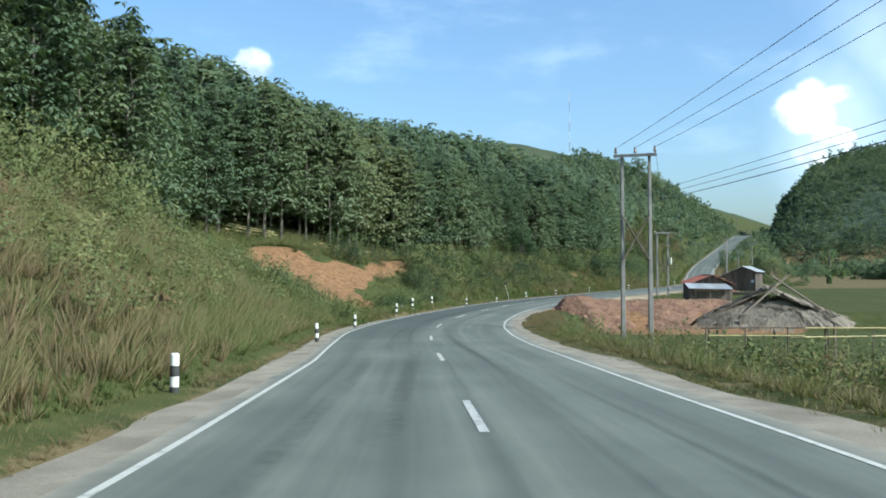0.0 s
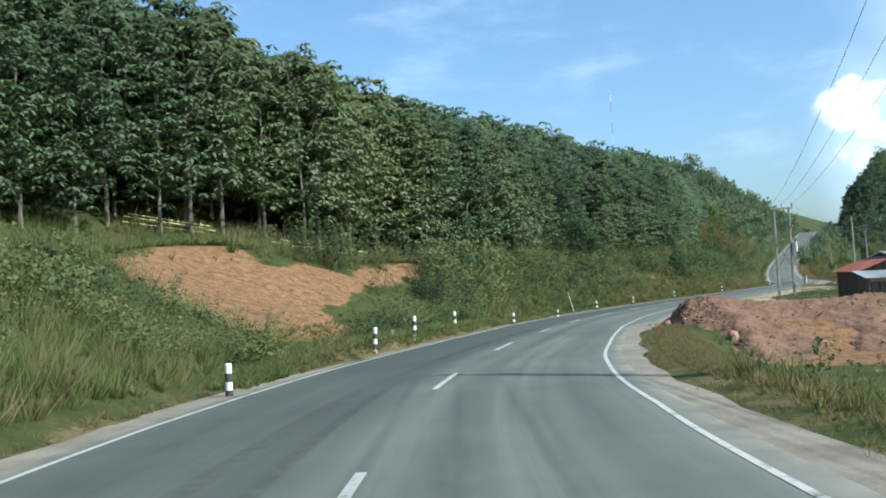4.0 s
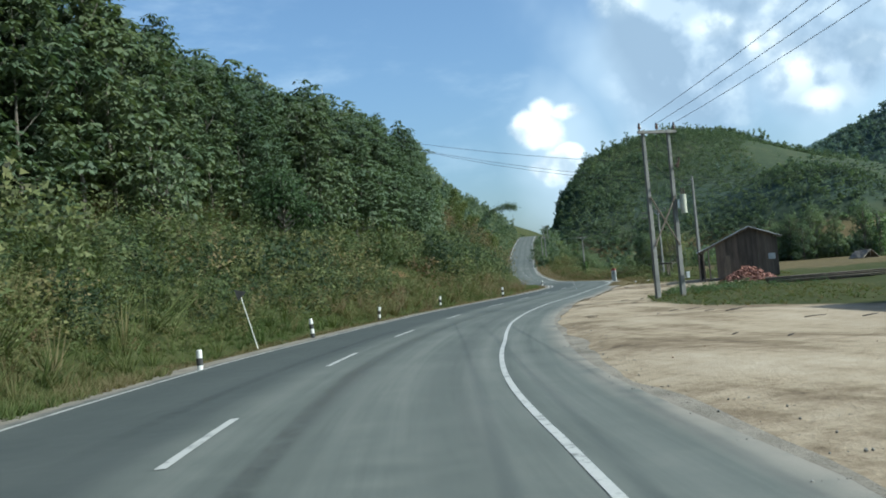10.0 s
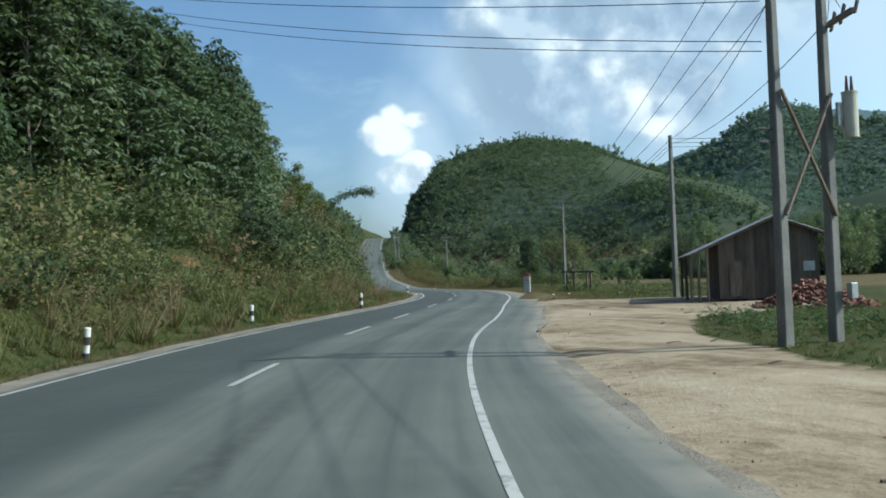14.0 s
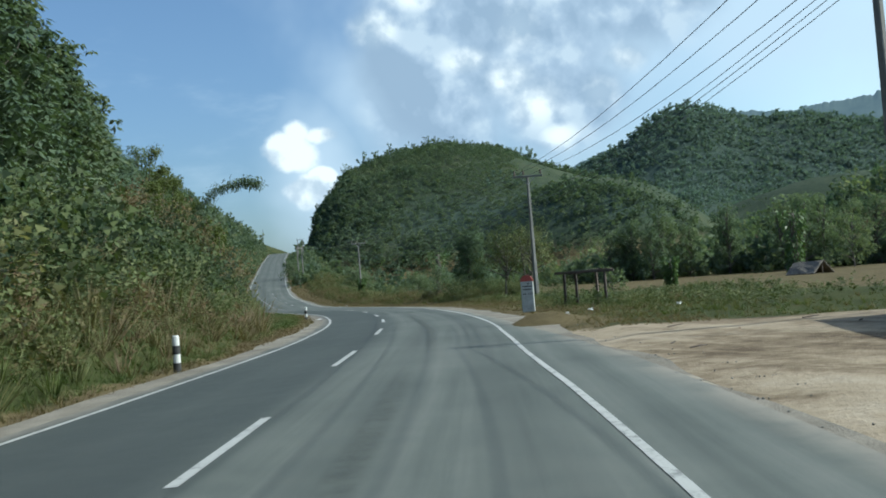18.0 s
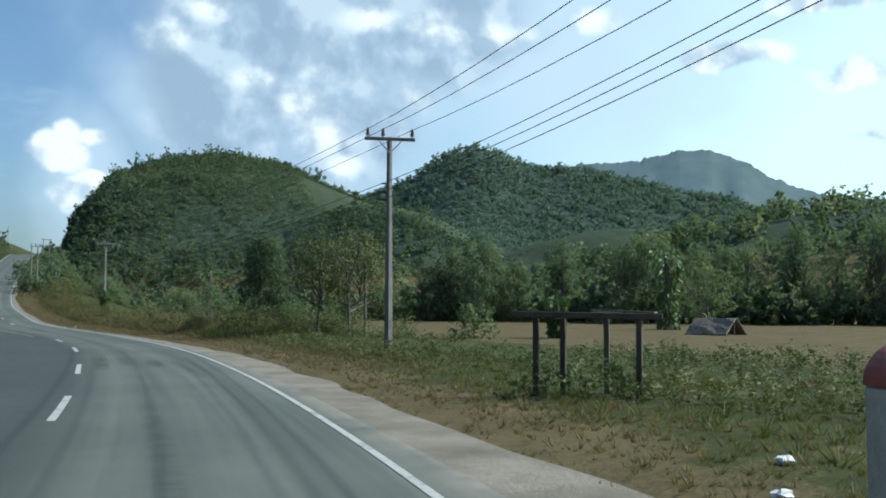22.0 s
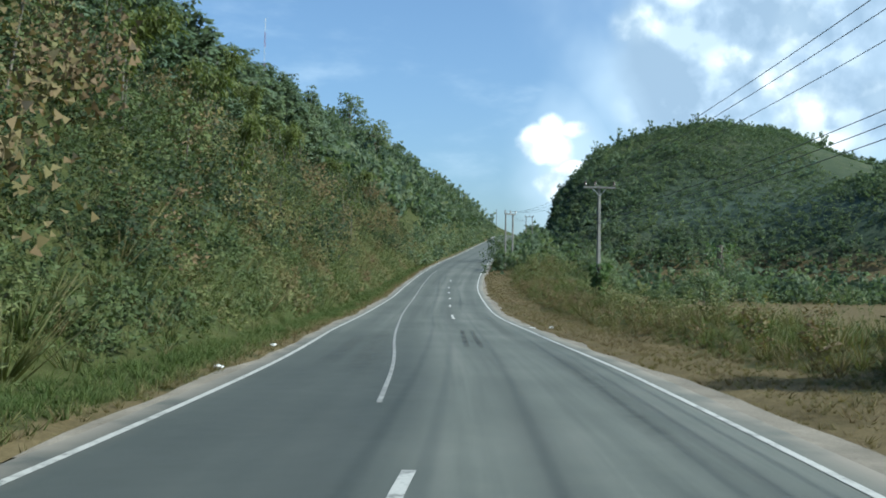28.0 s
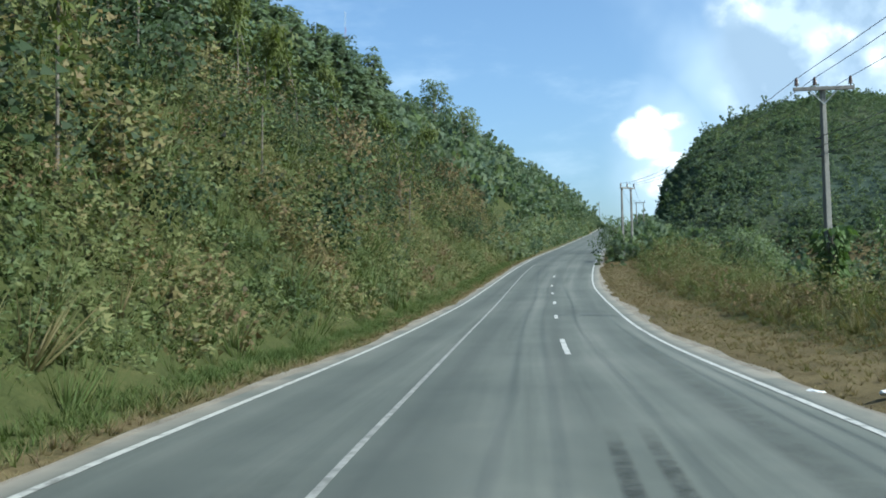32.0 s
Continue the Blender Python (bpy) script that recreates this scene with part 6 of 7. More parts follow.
for k in range(3):
    cable(tips_a[k], (10.4 + 1.3 * k, -45, 9.9), 0.7)
    cable(tips_a[k], tips_b[k], 0.9)
    cable(tips_b[k], tips_d[k], 1.5)
    cable(tips_d[k], tips_f[k], 0.8)
    cable(tips_f[k], tips_e[k], 0.8)
    cable(tips_e[k], tips_h[k], 1.5, 0.014)
    cable(low_c[k], low_d[k], 0.6)
    cable(low_d[k], low_f[k], 0.9)
    cable((11.9, 53.6, 6.4 - 0.3 * k), (14.6, -45, 7.4 - 0.3 * k), 0.8, 0.010 + 0.006 * (k == 2))
    cable((29.3, 131.3, (5.9, 5.05, 4.85)[k]), (15.0 + 2.0 * k, 165.0, 15.4 - 0.5 * k), 0.6)
    cable(low_c[k], (75.0, 128.0 - 2 * k, 7.5 - 0.3 * k), 0.8)
cable((29.6, 131.2, 6.1), low_c[0], 0.5)
cable((31.1, 131.3, 5.6), low_c[1], 0.6)
for k in range(3):
    cable(Vector(tips_b[k]) - Vector((0, 0, 0.3)), (fx0 + 29.75 + (k - 1) * 0.4, 131.0 + (k - 1) * 0.75, GB + fz + 0.2), 0.12, 0.008, "thin jumper wire between crossarm and fuses", "jumper wires")
for k in range(2):
    cable((9.8 + 1.35 * k, 54.25 - 0.45 * k, 8.3), (10.2 + 0.95 * k, 54.05 - 0.3 * k, 4.2), -0.05, 0.008, "thin wire hanging beside the pole", "jumper wires")

# the radio mast on the hill
MX, MY = 86.6, 645.5
mz = zat(MX, MY)
mast = thing("radio_mast", (MX, MY, mz), "thin lattice radio mast in red and white above the hill", "radio mast")
top_m = 127.0 - mz
for k in range(7):
    z0, z1 = top_m * k / 7, top_m * (k + 1) / 7
    bm = bmesh.new()
    for j in range(3):
        a, b2 = 2.094 * j, 2.094 * (j + 1)
        rod((0.35 * math.cos(a), 0.35 * math.sin(a), z0), (0.35 * math.cos(a), 0.35 * math.sin(a), z1), 0.03, 0.03, 5, bm)
        rod((0.35 * math.cos(a), 0.35 * math.sin(a), z0), (0.35 * math.cos(b2), 0.35 * math.sin(b2), (z0 + z1) / 2), 0.03, 0.03, 5, bm)
        rod((0.35 * math.cos(b2), 0.35 * math.sin(b2), (z0 + z1) / 2), (0.35 * math.cos(a), 0.35 * math.sin(a), z1), 0.03, 0.03, 5, bm)
    part("section", bm, MAT_RED if k % 2 else MAT_WHITE, mast)


# ---- red soil heaps with stones ----


def soil_heap():
    rng = np.random.default_rng(11)
    gx, gy = np.meshgrid(np.linspace(7.5, 33.0, 190), np.linspace(70.0, 93.0, 160))
    base = height(gx, gy)
    h = np.full(gx.shape, -9.0)
    # one long crest, blunt at its stony end, with a long slope into the lower plot
    crest = np.interp(gx, [10.2, 10.9, 12.3, 14.0, 16.0, 18.5, 21, 25, 29], [-0.70, -0.40, -0.22, -0.55, -0.70, -0.64, -0.58, -0.70, -1.0])
    cy = 85.2 + 0.06 * (gx - 11) + 0.7 * np.sin(gx * 0.55)
    nose = np.clip(10.9 - gx, 0, None) * 1.05 + np.clip(gx - 26.0, 0, None)
    dy = np.where(gy < cy, (cy - gy) * (0.46 + 0.16 * smooth(13, 10.5, gx)), (gy - cy) * 1.0)
    d = np.hypot(np.clip(dy - 0.5, 0, None), nose)
    h = crest - 0.64 * d
    gully = np.clip(np.sin(gx * 1.25 + 0.5 * np.sin(gy * 0.6)), 0, 1) ** 3 * smooth(0.6, 3.0, d)
    h = h - 0.28 * gully + 0.10 * ripple(gx, gy, 0.75, 1) + 0.10 * ripple(gx, gy, 0.33, 1) + 0.07 * ripple(gx, gy, 0.17, 3) + 0.035 * rng.normal(size=gx.shape)
    z = np.maximum(h, base - 0.25)
    v = np.stack([gx, gy, z], 2).reshape(-1, 3)
    ny2, nx2 = gx.shape
    k = (np.arange(ny2 - 1)[:, None] * nx2 + np.arange(nx2 - 1)[None]).ravel()
    f = np.stack([k, k + 1, k + nx2 + 1, k + nx2], 1)
    keep = (h.ravel()[f] > base.ravel()[f] - 0.22).any(1)
    used = np.unique(f[keep])
    remap = np.zeros(len(v), int)
    remap[used] = np.arange(len(used))
    return v[used], remap[f[keep]], gx, gy, h, base


def soil_material():
    m, n, b, _ = material("red_soil", 0.95)
    p = n.world_pos()
    f = n.math("ADD", n.math("MULTIPLY", n.noise(p, 0.7, 5, 0.6), 0.5), n.math("MULTIPLY", n.noise(p, 8, 5, 0.7), 0.5))
    n.link(n.ramp(f, [(0.32, (0.080, 0.042, 0.026)), (0.5, (0.165, 0.089, 0.055)), (0.68, (0.255, 0.146, 0.092))]), b.inputs["Base Color"])
    bump(n, b, n.math("ADD", n.noise(p, 3.5, 6, 0.7), n.math("MULTIPLY", n.noise(p, 20, 4, 0.7), 0.5)), 0.8, 0.12)
    return m


hv, hf, hgx, hgy, hh, hb = soil_heap()
heap = thing("soil_heap", (0, 0, 0), "heaps of red soil and broken stone dumped beside the road", "soil heap")
linked("soil", from_arrays("soil", hv, hf, soil_material(), None, True), heap)


def rock_mesh(seed):
    r = random.Random(seed)
    bm = bmesh.new()
    bmesh.ops.create_icosphere(bm, subdivisions=2, radius=0.5)
    for v in bm.verts:
        n = noise.noise(v.co * 2.2 + Vector((seed * 7, 0, 0))) * 0.6
        v.co *= 1 + n
        v.co.z *= 0.72
    for _ in range(11):
        d = Vector((r.uniform(-1, 1), r.uniform(-1, 1), r.uniform(-1, 1))).normalized()
        for v in bm.verts:
            k = v.co.dot(d) - 0.31
            if k > 0:
                v.co -= d * k
    me = bpy.data.meshes.new("rock")
    bm.to_mesh(me)
    bm.free()
    me.materials.append(MAT_ROCK)
    return me


rocks = [rock_mesh(k) for k in range(5)]
rr = random.Random(3)
count = 0
hflat = np.nonzero((hh > hb + 0.05).ravel())[0]
for _ in range(2000):
    if count >= 280:
        break
    k = int(hflat[rr.randrange(len(hflat))])
    x, y, z = float(hgx.ravel()[k]), float(hgy.ravel()[k]), float(hh.ravel()[k])
    if x > 12.2 and rr.random() < 0.93 or (y < 81 and x > 12.5 and rr.random() < 0.8):
        continue
    low = 1 - min(1, max(0, (z + 1.4) / 1.5))
    s = rr.choice((0.07, 0.09, 0.12, 0.17)) * (1 + 0.7 * low * rr.random())
    linked("rock", rocks[rr.randrange(5)], heap, pose(x, y, z + 0.02, rr.uniform(0, 360), rr.uniform(0, 360), rr.uniform(0, 360)) @ Matrix.Scale(s, 4))
    count += 1

for x, y, s in ((11.9, 79.9, 0.8), (9.3, 84.6, 0.42), (9.6, 83.4, 0.5), (9.1, 85.6, 0.32), (10.3, 82.6, 0.36)):
    k = int(np.argmin((hgx - x) ** 2 + (hgy - y) ** 2))
    linked("rock", rocks[rr.randrange(5)], heap, pose(x, y, max(float(hh.ravel()[k]), float(hb.ravel()[k])) + 0.12 * s, rr.uniform(0, 360), rr.uniform(-30, 30), rr.uniform(0, 360)) @ Matrix.Scale(s, 4))

rng_r = np.random.default_rng(31)
tet = np.array([(0, 0, 0.6), (0.55, 0, -0.1), (-0.3, 0.5, -0.1), (-0.3, -0.5, -0.15), (0.1, 0.1, -0.5)])
tef = np.array([(0, 1, 2), (0, 2, 3), (0, 3, 1), (4, 2, 1), (4, 3, 2), (4, 1, 3)])
stony = np.nonzero(((hh > hb + 0.02) & ((hgx < 12.0) | (rng_r.random(hgx.shape) < 0.05))).ravel())[0]
pick = stony[rng_r.integers(0, len(stony), 1500)]
rub_p = np.column_stack([hgx.ravel()[pick], hgy.ravel()[pick], hh.ravel()[pick]]) + rng_r.normal(size=(len(pick), 3)) * np.array([0.06, 0.06, 0.0])
rv, rf, _ = scatter([(tet, tef), (tet[:, [1, 0, 2]] * 0.9, tef[:, ::-1])], rub_p, 0.05 + 0.10 * rng_r.random(len(pick)) ** 2, np.zeros(len(pick)), rng_r)
tagged(linked("rubble", from_arrays("rubble", rv, rf, MAT_ROCK), heap), kind="stuff")

# clods and small stones on the slip of the bank
rr = random.Random(5)
slip = thing("bank_clods", (0, 0, 0), "loose red clods and stones on the bare bank", "stones")
count = 0
while count < 280:
    i = rr.randrange(index_at(64), index_at(98))
    e = rr.uniform(3.0, 18.0)
    p = CXY[i] + LEFT[i] * (HALF(CY[i]) + e)
    if red_mask(p[0], p[1], e, CY[i], 0.0) < 0.4:
        continue
    s = rr.choice((0.06, 0.09, 0.13, 0.2))
    linked("clod", rocks[rr.randrange(5)], slip, pose(p[0], p[1], zat(p[0], p[1]) + 0.01, rr.uniform(0, 360), rr.uniform(0, 360), 0) @ Matrix.Scale(s, 4))
    count += 1


# ---- buildings ----


def plank_wall(parent, a, b, z0, z1, mat, pitch=0.18, thick=0.025, top=None, gap=0.012):
    """Upright boards from a to b; top(t) gives the height of each board's top."""
    a, b = Vector((*a, 0)), Vector((*b, 0))
    d = b - a
    n = max(1, int(d.length / pitch))
    ang = math.degrees(math.atan2(d.y, d.x))
    for k in range(n):
        t = (k + 0.5) / n
        h = (z1 if top is None else top(t)) - z0
        if h < 0.1:
            continue
        p = a.lerp(b, t)
        part("plank", box((d.length / n - gap, thick, h), (p.x, p.y, z0 + h / 2), (0, rr.uniform(-0.6, 0.6), ang)), mat, parent)


def sheet_roof(parent, c00, c10, c11, c01, mat, waves=0.18, name="roof_sheet", amp=0.022, sheets=1):
    """Corrugated sheets over a sloping rectangle: c00-c10 along the eave, c01-c11 along the ridge."""
    c00, c10, c11, c01 = [Vector(c) for c in (c00, c10, c11, c01)]
    L = (c10 - c00).length
    up2 = (c10 - c00).cross(c01 - c00).normalized()
    for s in range(sheets):
        n = max(8, int(L / sheets / waves * 4))
        v, f = [], []
        for k in range(n + 1):
            t = (s + k / n * 1.01) / sheets
            w = math.sin(t * L / waves * 2 * math.pi) * amp + 0.006 * s
            for r in range(2):
                p = (c00.lerp(c10, t)).lerp(c01.lerp(c11, t), r)
                for q3 in (0, -0.012):
                    v.append(p + up2 * (w + q3))
        for k in range(n):
            a = 4 * k
            f += [(a, a + 4, a + 6, a + 2), (a + 1, a + 3, a + 7, a + 5)]
        linked(name, from_arrays(name, v, f, mat, None, True), parent)


# dark barn with a lean-to; its own x runs along the gable from the lean-to's eave, y goes back
BZ = zat(48.0, 153.0)
barn = thing("wooden_barn", (43.9, 152.3, 0), "dark plank barn with a grey metal roof and open lean-to", "barn", rz=-32.9)
BD = 5.0


def rise(x):
    return float(np.interp(x, [0.0, 4.0, 6.35], [1.27, 3.0, 2.08]))


for y in (0.35, BD - 0.35):
    plank_wall(barn, (1.45, y), (5.95, y), BZ, 2.0, MAT_DARKWOOD, top=lambda t: rise(1.45 + 4.5 * t) - 0.07, gap=0.004)
plank_wall(barn, (1.45, 0.35), (1.45, BD - 0.35), BZ, rise(1.45) - 0.08, MAT_DARKWOOD)
plank_wall(barn, (5.95, 0.35), (5.95, BD - 0.35), BZ, rise(5.95) - 0.08, MAT_DARKWOOD)
sheet_roof(barn, (0.0, BD, 1.27), (0.0, 0.0, 1.27), (4.0, 0.0, 3.0), (4.0, BD, 3.0), MAT_IRON, sheets=5)
sheet_roof(barn, (6.35, 0.0, 2.08), (6.35, BD, 2.08), (4.0, BD, 3.0), (4.0, 0.0, 3.0), MAT_IRON, sheets=5)
for x, y in ((0.15, 0.15), (0.5, 0.15), (0.9, 0.15), (0.15, 2.5), (0.15, 4.8)):
    part("post", rod((x, y, BZ - 0.3), (x, y, rise(x) - 0.05), 0.07, 0.06, 8), MAT_WOOD, barn)
part("beam", rod((0.12, 0.05, 1.24), (0.12, BD - 0.05, 1.24), 0.05, 0.05, 8), MAT_WOOD, barn)
part("rafter", rod((0.1, 0.1, 1.24), (4.0, 0.1, 2.92), 0.04, 0.04, 6), MAT_WOOD, barn)
part("rafter", rod((6.25, 0.1, 2.03), (4.0, 0.1, 2.92), 0.04, 0.04, 6), MAT_WOOD, barn)
part("door_panel", box((0.55, 0.03, 1.65), (2.2, 0.3, BZ + 0.95)), MAT_WOOD, barn, "paler plank door")
part("window_sheet", box((0.5, 0.03, 0.45), (5.5, 0.3, BZ + 1.45)), MAT_IRON, barn, "pale sheet over an opening")

# low house with a rusty roof and a metal porch roof towards the heaps
HZ = zat(29.5, 106.0)
house = thing("farm_house", (0, 0, 0), "low plank house with rusty red roof and pale metal porch", "house")
sheet_roof(house, (27.9, 112.0, 0.80), (27.0, 104.2, 0.68), (29.5, 104.0, 1.62), (30.4, 111.8, 1.70), MAT_REDROOF, sheets=6)
sheet_roof(house, (32.0, 103.8, 0.55), (32.9, 111.6, 0.62), (30.4, 111.8, 1.70), (29.5, 104.0, 1.62), MAT_REDROOF, sheets=6)
sheet_roof(house, (25.8, 99.9, 0.24), (30.4, 99.5, 0.12), (31.0, 103.9, 0.64), (26.5, 104.2, 0.76), MAT_IRON, sheets=5)
plank_wall(house, (28.2, 111.6), (27.4, 104.6), HZ, 0.78, MAT_DARKWOOD)
plank_wall(house, (28.2, 111.6), (32.5, 111.3), HZ, 1.5, MAT_DARKWOOD, top=lambda t: 0.72 + 0.85 * (1 - abs(t - 0.5) / 0.5))
plank_wall(house, (27.4, 104.6), (31.7, 104.3), HZ, 1.5, MAT_DARKWOOD, top=lambda t: 0.70 + 0.85 * (1 - abs(t - 0.5) / 0.5))
plank_wall(house, (31.7, 104.3), (32.5, 111.3), HZ, 0.6, MAT_DARKWOOD)
plank_wall(house, (26.4, 100.9), (29.9, 100.6), HZ, -0.05, MAT_WOOD)
plank_wall(house, (26.9, 104.2), (26.4, 100.9), HZ, 0.15, MAT_WOOD)
for x, y, z in ((26.1, 100.2, 0.2), (28.1, 100.0, 0.16), (30.2, 99.8, 0.1), (26.8, 103.8, 0.66), (30.8, 103.6, 0.6)):
    part("post", rod((x, y, HZ - 0.3), (x, y, z), 0.06, 0.055, 8), MAT_WOOD, house)
part("ridge_cap", box((0.35, 7.9, 0.05), (29.95, 107.9, 1.69), (0, 0, -6.6)), MAT_IRON, house)

# thatched shelter below the road
shelter = thing("thatched_shelter", (0, 0, 0), "low bamboo shelter with a shaggy dry thatch roof", "shelter")


def thatch_mesh(seed):
    r = np.random.default_rng(seed)
    v, f = [], []
    for k in range(26):
        x = (k / 26 - 0.5) * 0.9 + r.normal() * 0.02
        l = 0.62 + 0.25 * r.random()
        y1 = r.normal() * 0.05
        z = 0.02 + 0.05 * r.random()
        j = len(v)
        v += [(x - 0.02, 0.3, z), (x + 0.02, 0.3, z), (x + 0.03 + y1, 0.3 - l, z - 0.03), (x - 0.01 + y1, 0.3 - l, z - 0.05)]
        f.append((j, j + 1, j + 2, j + 3))
    return from_arrays("thatch_layer", v, f, MAT_THATCH)


bundles = [thatch_mesh(k) for k in range(4)]


def thatch_slope(parent, e0, e1, r0, r1):
    """Overlapping bundles from the eave e0-e1 up to the ridge r0-r1, over a thin underlay."""
    e0, e1, r0, r1 = [Vector(q4) for q4 in (e0, e1, r0, r1)]
    nrm = (e1 - e0).cross(r0 - e0).normalized()
    if nrm.z < 0:
        nrm = -nrm
    bm = bmesh.new()
    vs = [bm.verts.new(q4 - nrm * d) for d in (0.02, 0.10) for q4 in (e0, e1, r1, r0)]
    for ids in ((0, 1, 2, 3), (7, 6, 5, 4), (0, 4, 5, 1), (1, 5, 6, 2), (2, 6, 7, 3), (3, 7, 4, 0)):
        bm.faces.new([vs[i] for i in ids])
    part("thatch_underlay", bm, MAT_THATCH, parent)
    rows = max(3, int((r0 - e0).length / 0.42))
    for i in range(rows):
        t = (i + 0.3) / rows
        a, b = e0.lerp(r0, t), e1.lerp(r1, t)
        n = max(1, int((b - a).length / 0.7))
        for k in range(n):
            p = a.lerp(b, (k + 0.5) / n)
            x = (b - a).normalized()
            up3 = ((r0 - e0).lerp(r1 - e1, (k + 0.5) / n)).normalized()
            z = x.cross(up3).normalized()
            if z.z < 0:
                x, z = -x, -z
            m = Matrix((x, up3, z)).transposed().to_4x4()
            m.translation = p + z * 0.01
            linked("thatch_layer", bundles[rr.randrange(4)], parent, m @ pose(0, rr.uniform(-0.12, 0.12), 0, rr.uniform(-4, 13), rr.uniform(-7, 7), rr.uniform(-20, 20)))


thatch_slope(shelter, (12.2, 46.0, -0.62), (14.4, 52.0, -0.55), (15.6, 46.7, 0.85), (17.5, 51.4, 0.9))
thatch_slope(shelter, (21.6, 52.0, -0.6), (19.6, 46.0, -0.66), (17.6, 51.4, 0.95), (15.7, 46.7, 1.05))
thatch_slope(shelter, (12.2, 45.6, -0.68), (19.6, 45.6, -0.7), (14.8, 47.0, 0.3), (17.3, 47.0, 0.3))
thatch_slope(shelter, (21.4, 52.6, -0.62), (14.6, 52.6, -0.6), (18.6, 51.2, 0.4), (16.6, 51.2, 0.4))
part("rafter", rod((16.7, 45.9, 1.62), (14.3, 45.7, -0.35), 0.05, 0.045, 8), MAT_WOOD, shelter, "pale crossing gable pole")
part("rafter", rod((15.9, 46.0, 1.58), (18.2, 45.8, 0.0), 0.05, 0.045, 8), MAT_WOOD, shelter, "pale crossing gable pole")
part("ridge_pole", rod((16.1, 45.8, 1.2), (17.7, 51.6, 0.98), 0.055, 0.05, 8), MAT_BAMBOO, shelter)
for x, y in ((12.9, 46.2), (16.0, 46.0), (19.0, 46.2), (14.9, 51.8), (20.8, 51.8)):
    part("post", rod((x, y, zat(x, y) - 0.4), (x, y, -0.55), 0.07, 0.06, 8), MAT_WOOD, shelter)
part("hanging_mat", box((0.5, 0.04, 0.55), (14.4, 45.45, -0.5), (8, 10, 12), 0.01), MAT_THATCH, shelter, "loose mat of thatch hung under the eave")

fence = thing("bamboo_fence", (0, 0, 0), "sagging bamboo rail fence in the weeds", "fence")
for k in range(6):
    x, y = 11.2 + k * 1.75, 40.8 - 0.1 * k
    part("post", rod((x, y, zat(x, y) - 0.3), (x + rr.uniform(-0.1, 0.1), y, -0.55 + rr.uniform(-0.1, 0.1)), 0.035, 0.03, 7), MAT_WOOD, fence)
for k in range(2):
    z = -1.0 + 0.34 * k
    part("rail", rod((10.9 + rr.uniform(0, 0.5), 40.9, z + rr.uniform(-0.05, 0.05)), (15.4, 40.5, z + rr.uniform(-0.05, 0.08)), 0.032, 0.026, 7), MAT_WOOD if k else MAT_BAMBOO, fence)
    part("rail", rod((14.8, 40.6, z + rr.uniform(-0.05, 0.05)), (20.2, 40.2, z + 0.06 + rr.uniform(-0.05, 0.08)), 0.032, 0.026, 7), MAT_BAMBOO, fence)

for ax, ay, bx, by in ((-21.2, 93.5, -17.6, 98.6), (-13.6, 101.3, -8.3, 107.5)):
    rail_fence = thing("bamboo_rails", (0, 0, 0), "yellow bamboo rails along the top of the bank", "fence", "bamboo rails on the bank")
    za, zb = zat(ax, ay), zat(bx, by)
    for k in range(4):
        o = rr.uniform(-0.6, 0.6)
        part("rail", rod((ax + o * 0.5, ay + o, za + 0.2 + 0.17 * k), (bx + o * 0.5, by + o, zb + 0.22 + 0.15 * k), 0.05, 0.042, 7), MAT_BAMBOO, rail_fence)
    for t in (0.1, 0.5, 0.9):
        x, y = ax + (bx - ax) * t, ay + (by - ay) * t
        part("post", rod((x, y, zat(x, y) - 0.3), (x, y, zat(x, y) + 0.8), 0.04, 0.035, 7), MAT_BAMBOO, rail_fence)

def ground_at(x, y, d=0.0):
    return (x, y, zat(x, y) + d)


# timber frame in the weeds past the milestone
frame_t = thing("timber_frame", (0, 0, 0), "old grey timber posts with a crossbeam in creeping weeds", "timber frame")
FT = 0.90
for x, y in ((53.99, 179.61), (54.45, 179.30), (55.40, 178.95), (55.06, 177.92)):
    g = zat(x, y)
    part("post", box((0.12, 0.11, FT - g + 0.4), (x, y, (FT + g - 0.4) / 2), (0, rr.uniform(-2, 2), rr.uniform(0, 40)), 0.01), MAT_DARKWOOD, frame_t)
part("crossbeam", box((2.9, 0.12, 0.12), (54.52, 178.77, FT + 0.05), (0, 1, -57.7), 0.01), MAT_DARKWOOD, frame_t)
part("crossbeam", box((1.7, 0.11, 0.11), (54.92, 179.13, FT + 0.05), (0, -2, -20), 0.01), MAT_DARKWOOD, frame_t)
part("board", box((1.3, 0.20, 0.03), (55.1, 178.3, FT + 0.13), (0, 2, -75), 0.005), MAT_WOOD, frame_t, "loose grey board")

# dark collapsed shelter in the paddy
fh = thing("field_shelter", ground_at(98.6, 202.3), "low collapsed shelter with dark thatch in the paddy", "shelter")
for sx in (-1, 1):
    bm = box((1.7, 3.2, 0.12), (sx * 0.72, 0, 0.62), (0, sx * 40, 0), 0.03)
    bmesh.ops.subdivide_edges(bm, edges=bm.edges, cuts=3, use_grid_fill=True)
    for v in bm.verts:
        v.co += Vector(noise.noise_vector(v.co * 3)) * 0.08
    part("roof_slope", bm, MAT_THATCH, fh)
for sx in (-1, 1):
    part("post", rod((0, sx * 1.4, -0.3), (0, sx * 1.4, 1.1), 0.05, 0.05, 7), MAT_WOOD, fh)

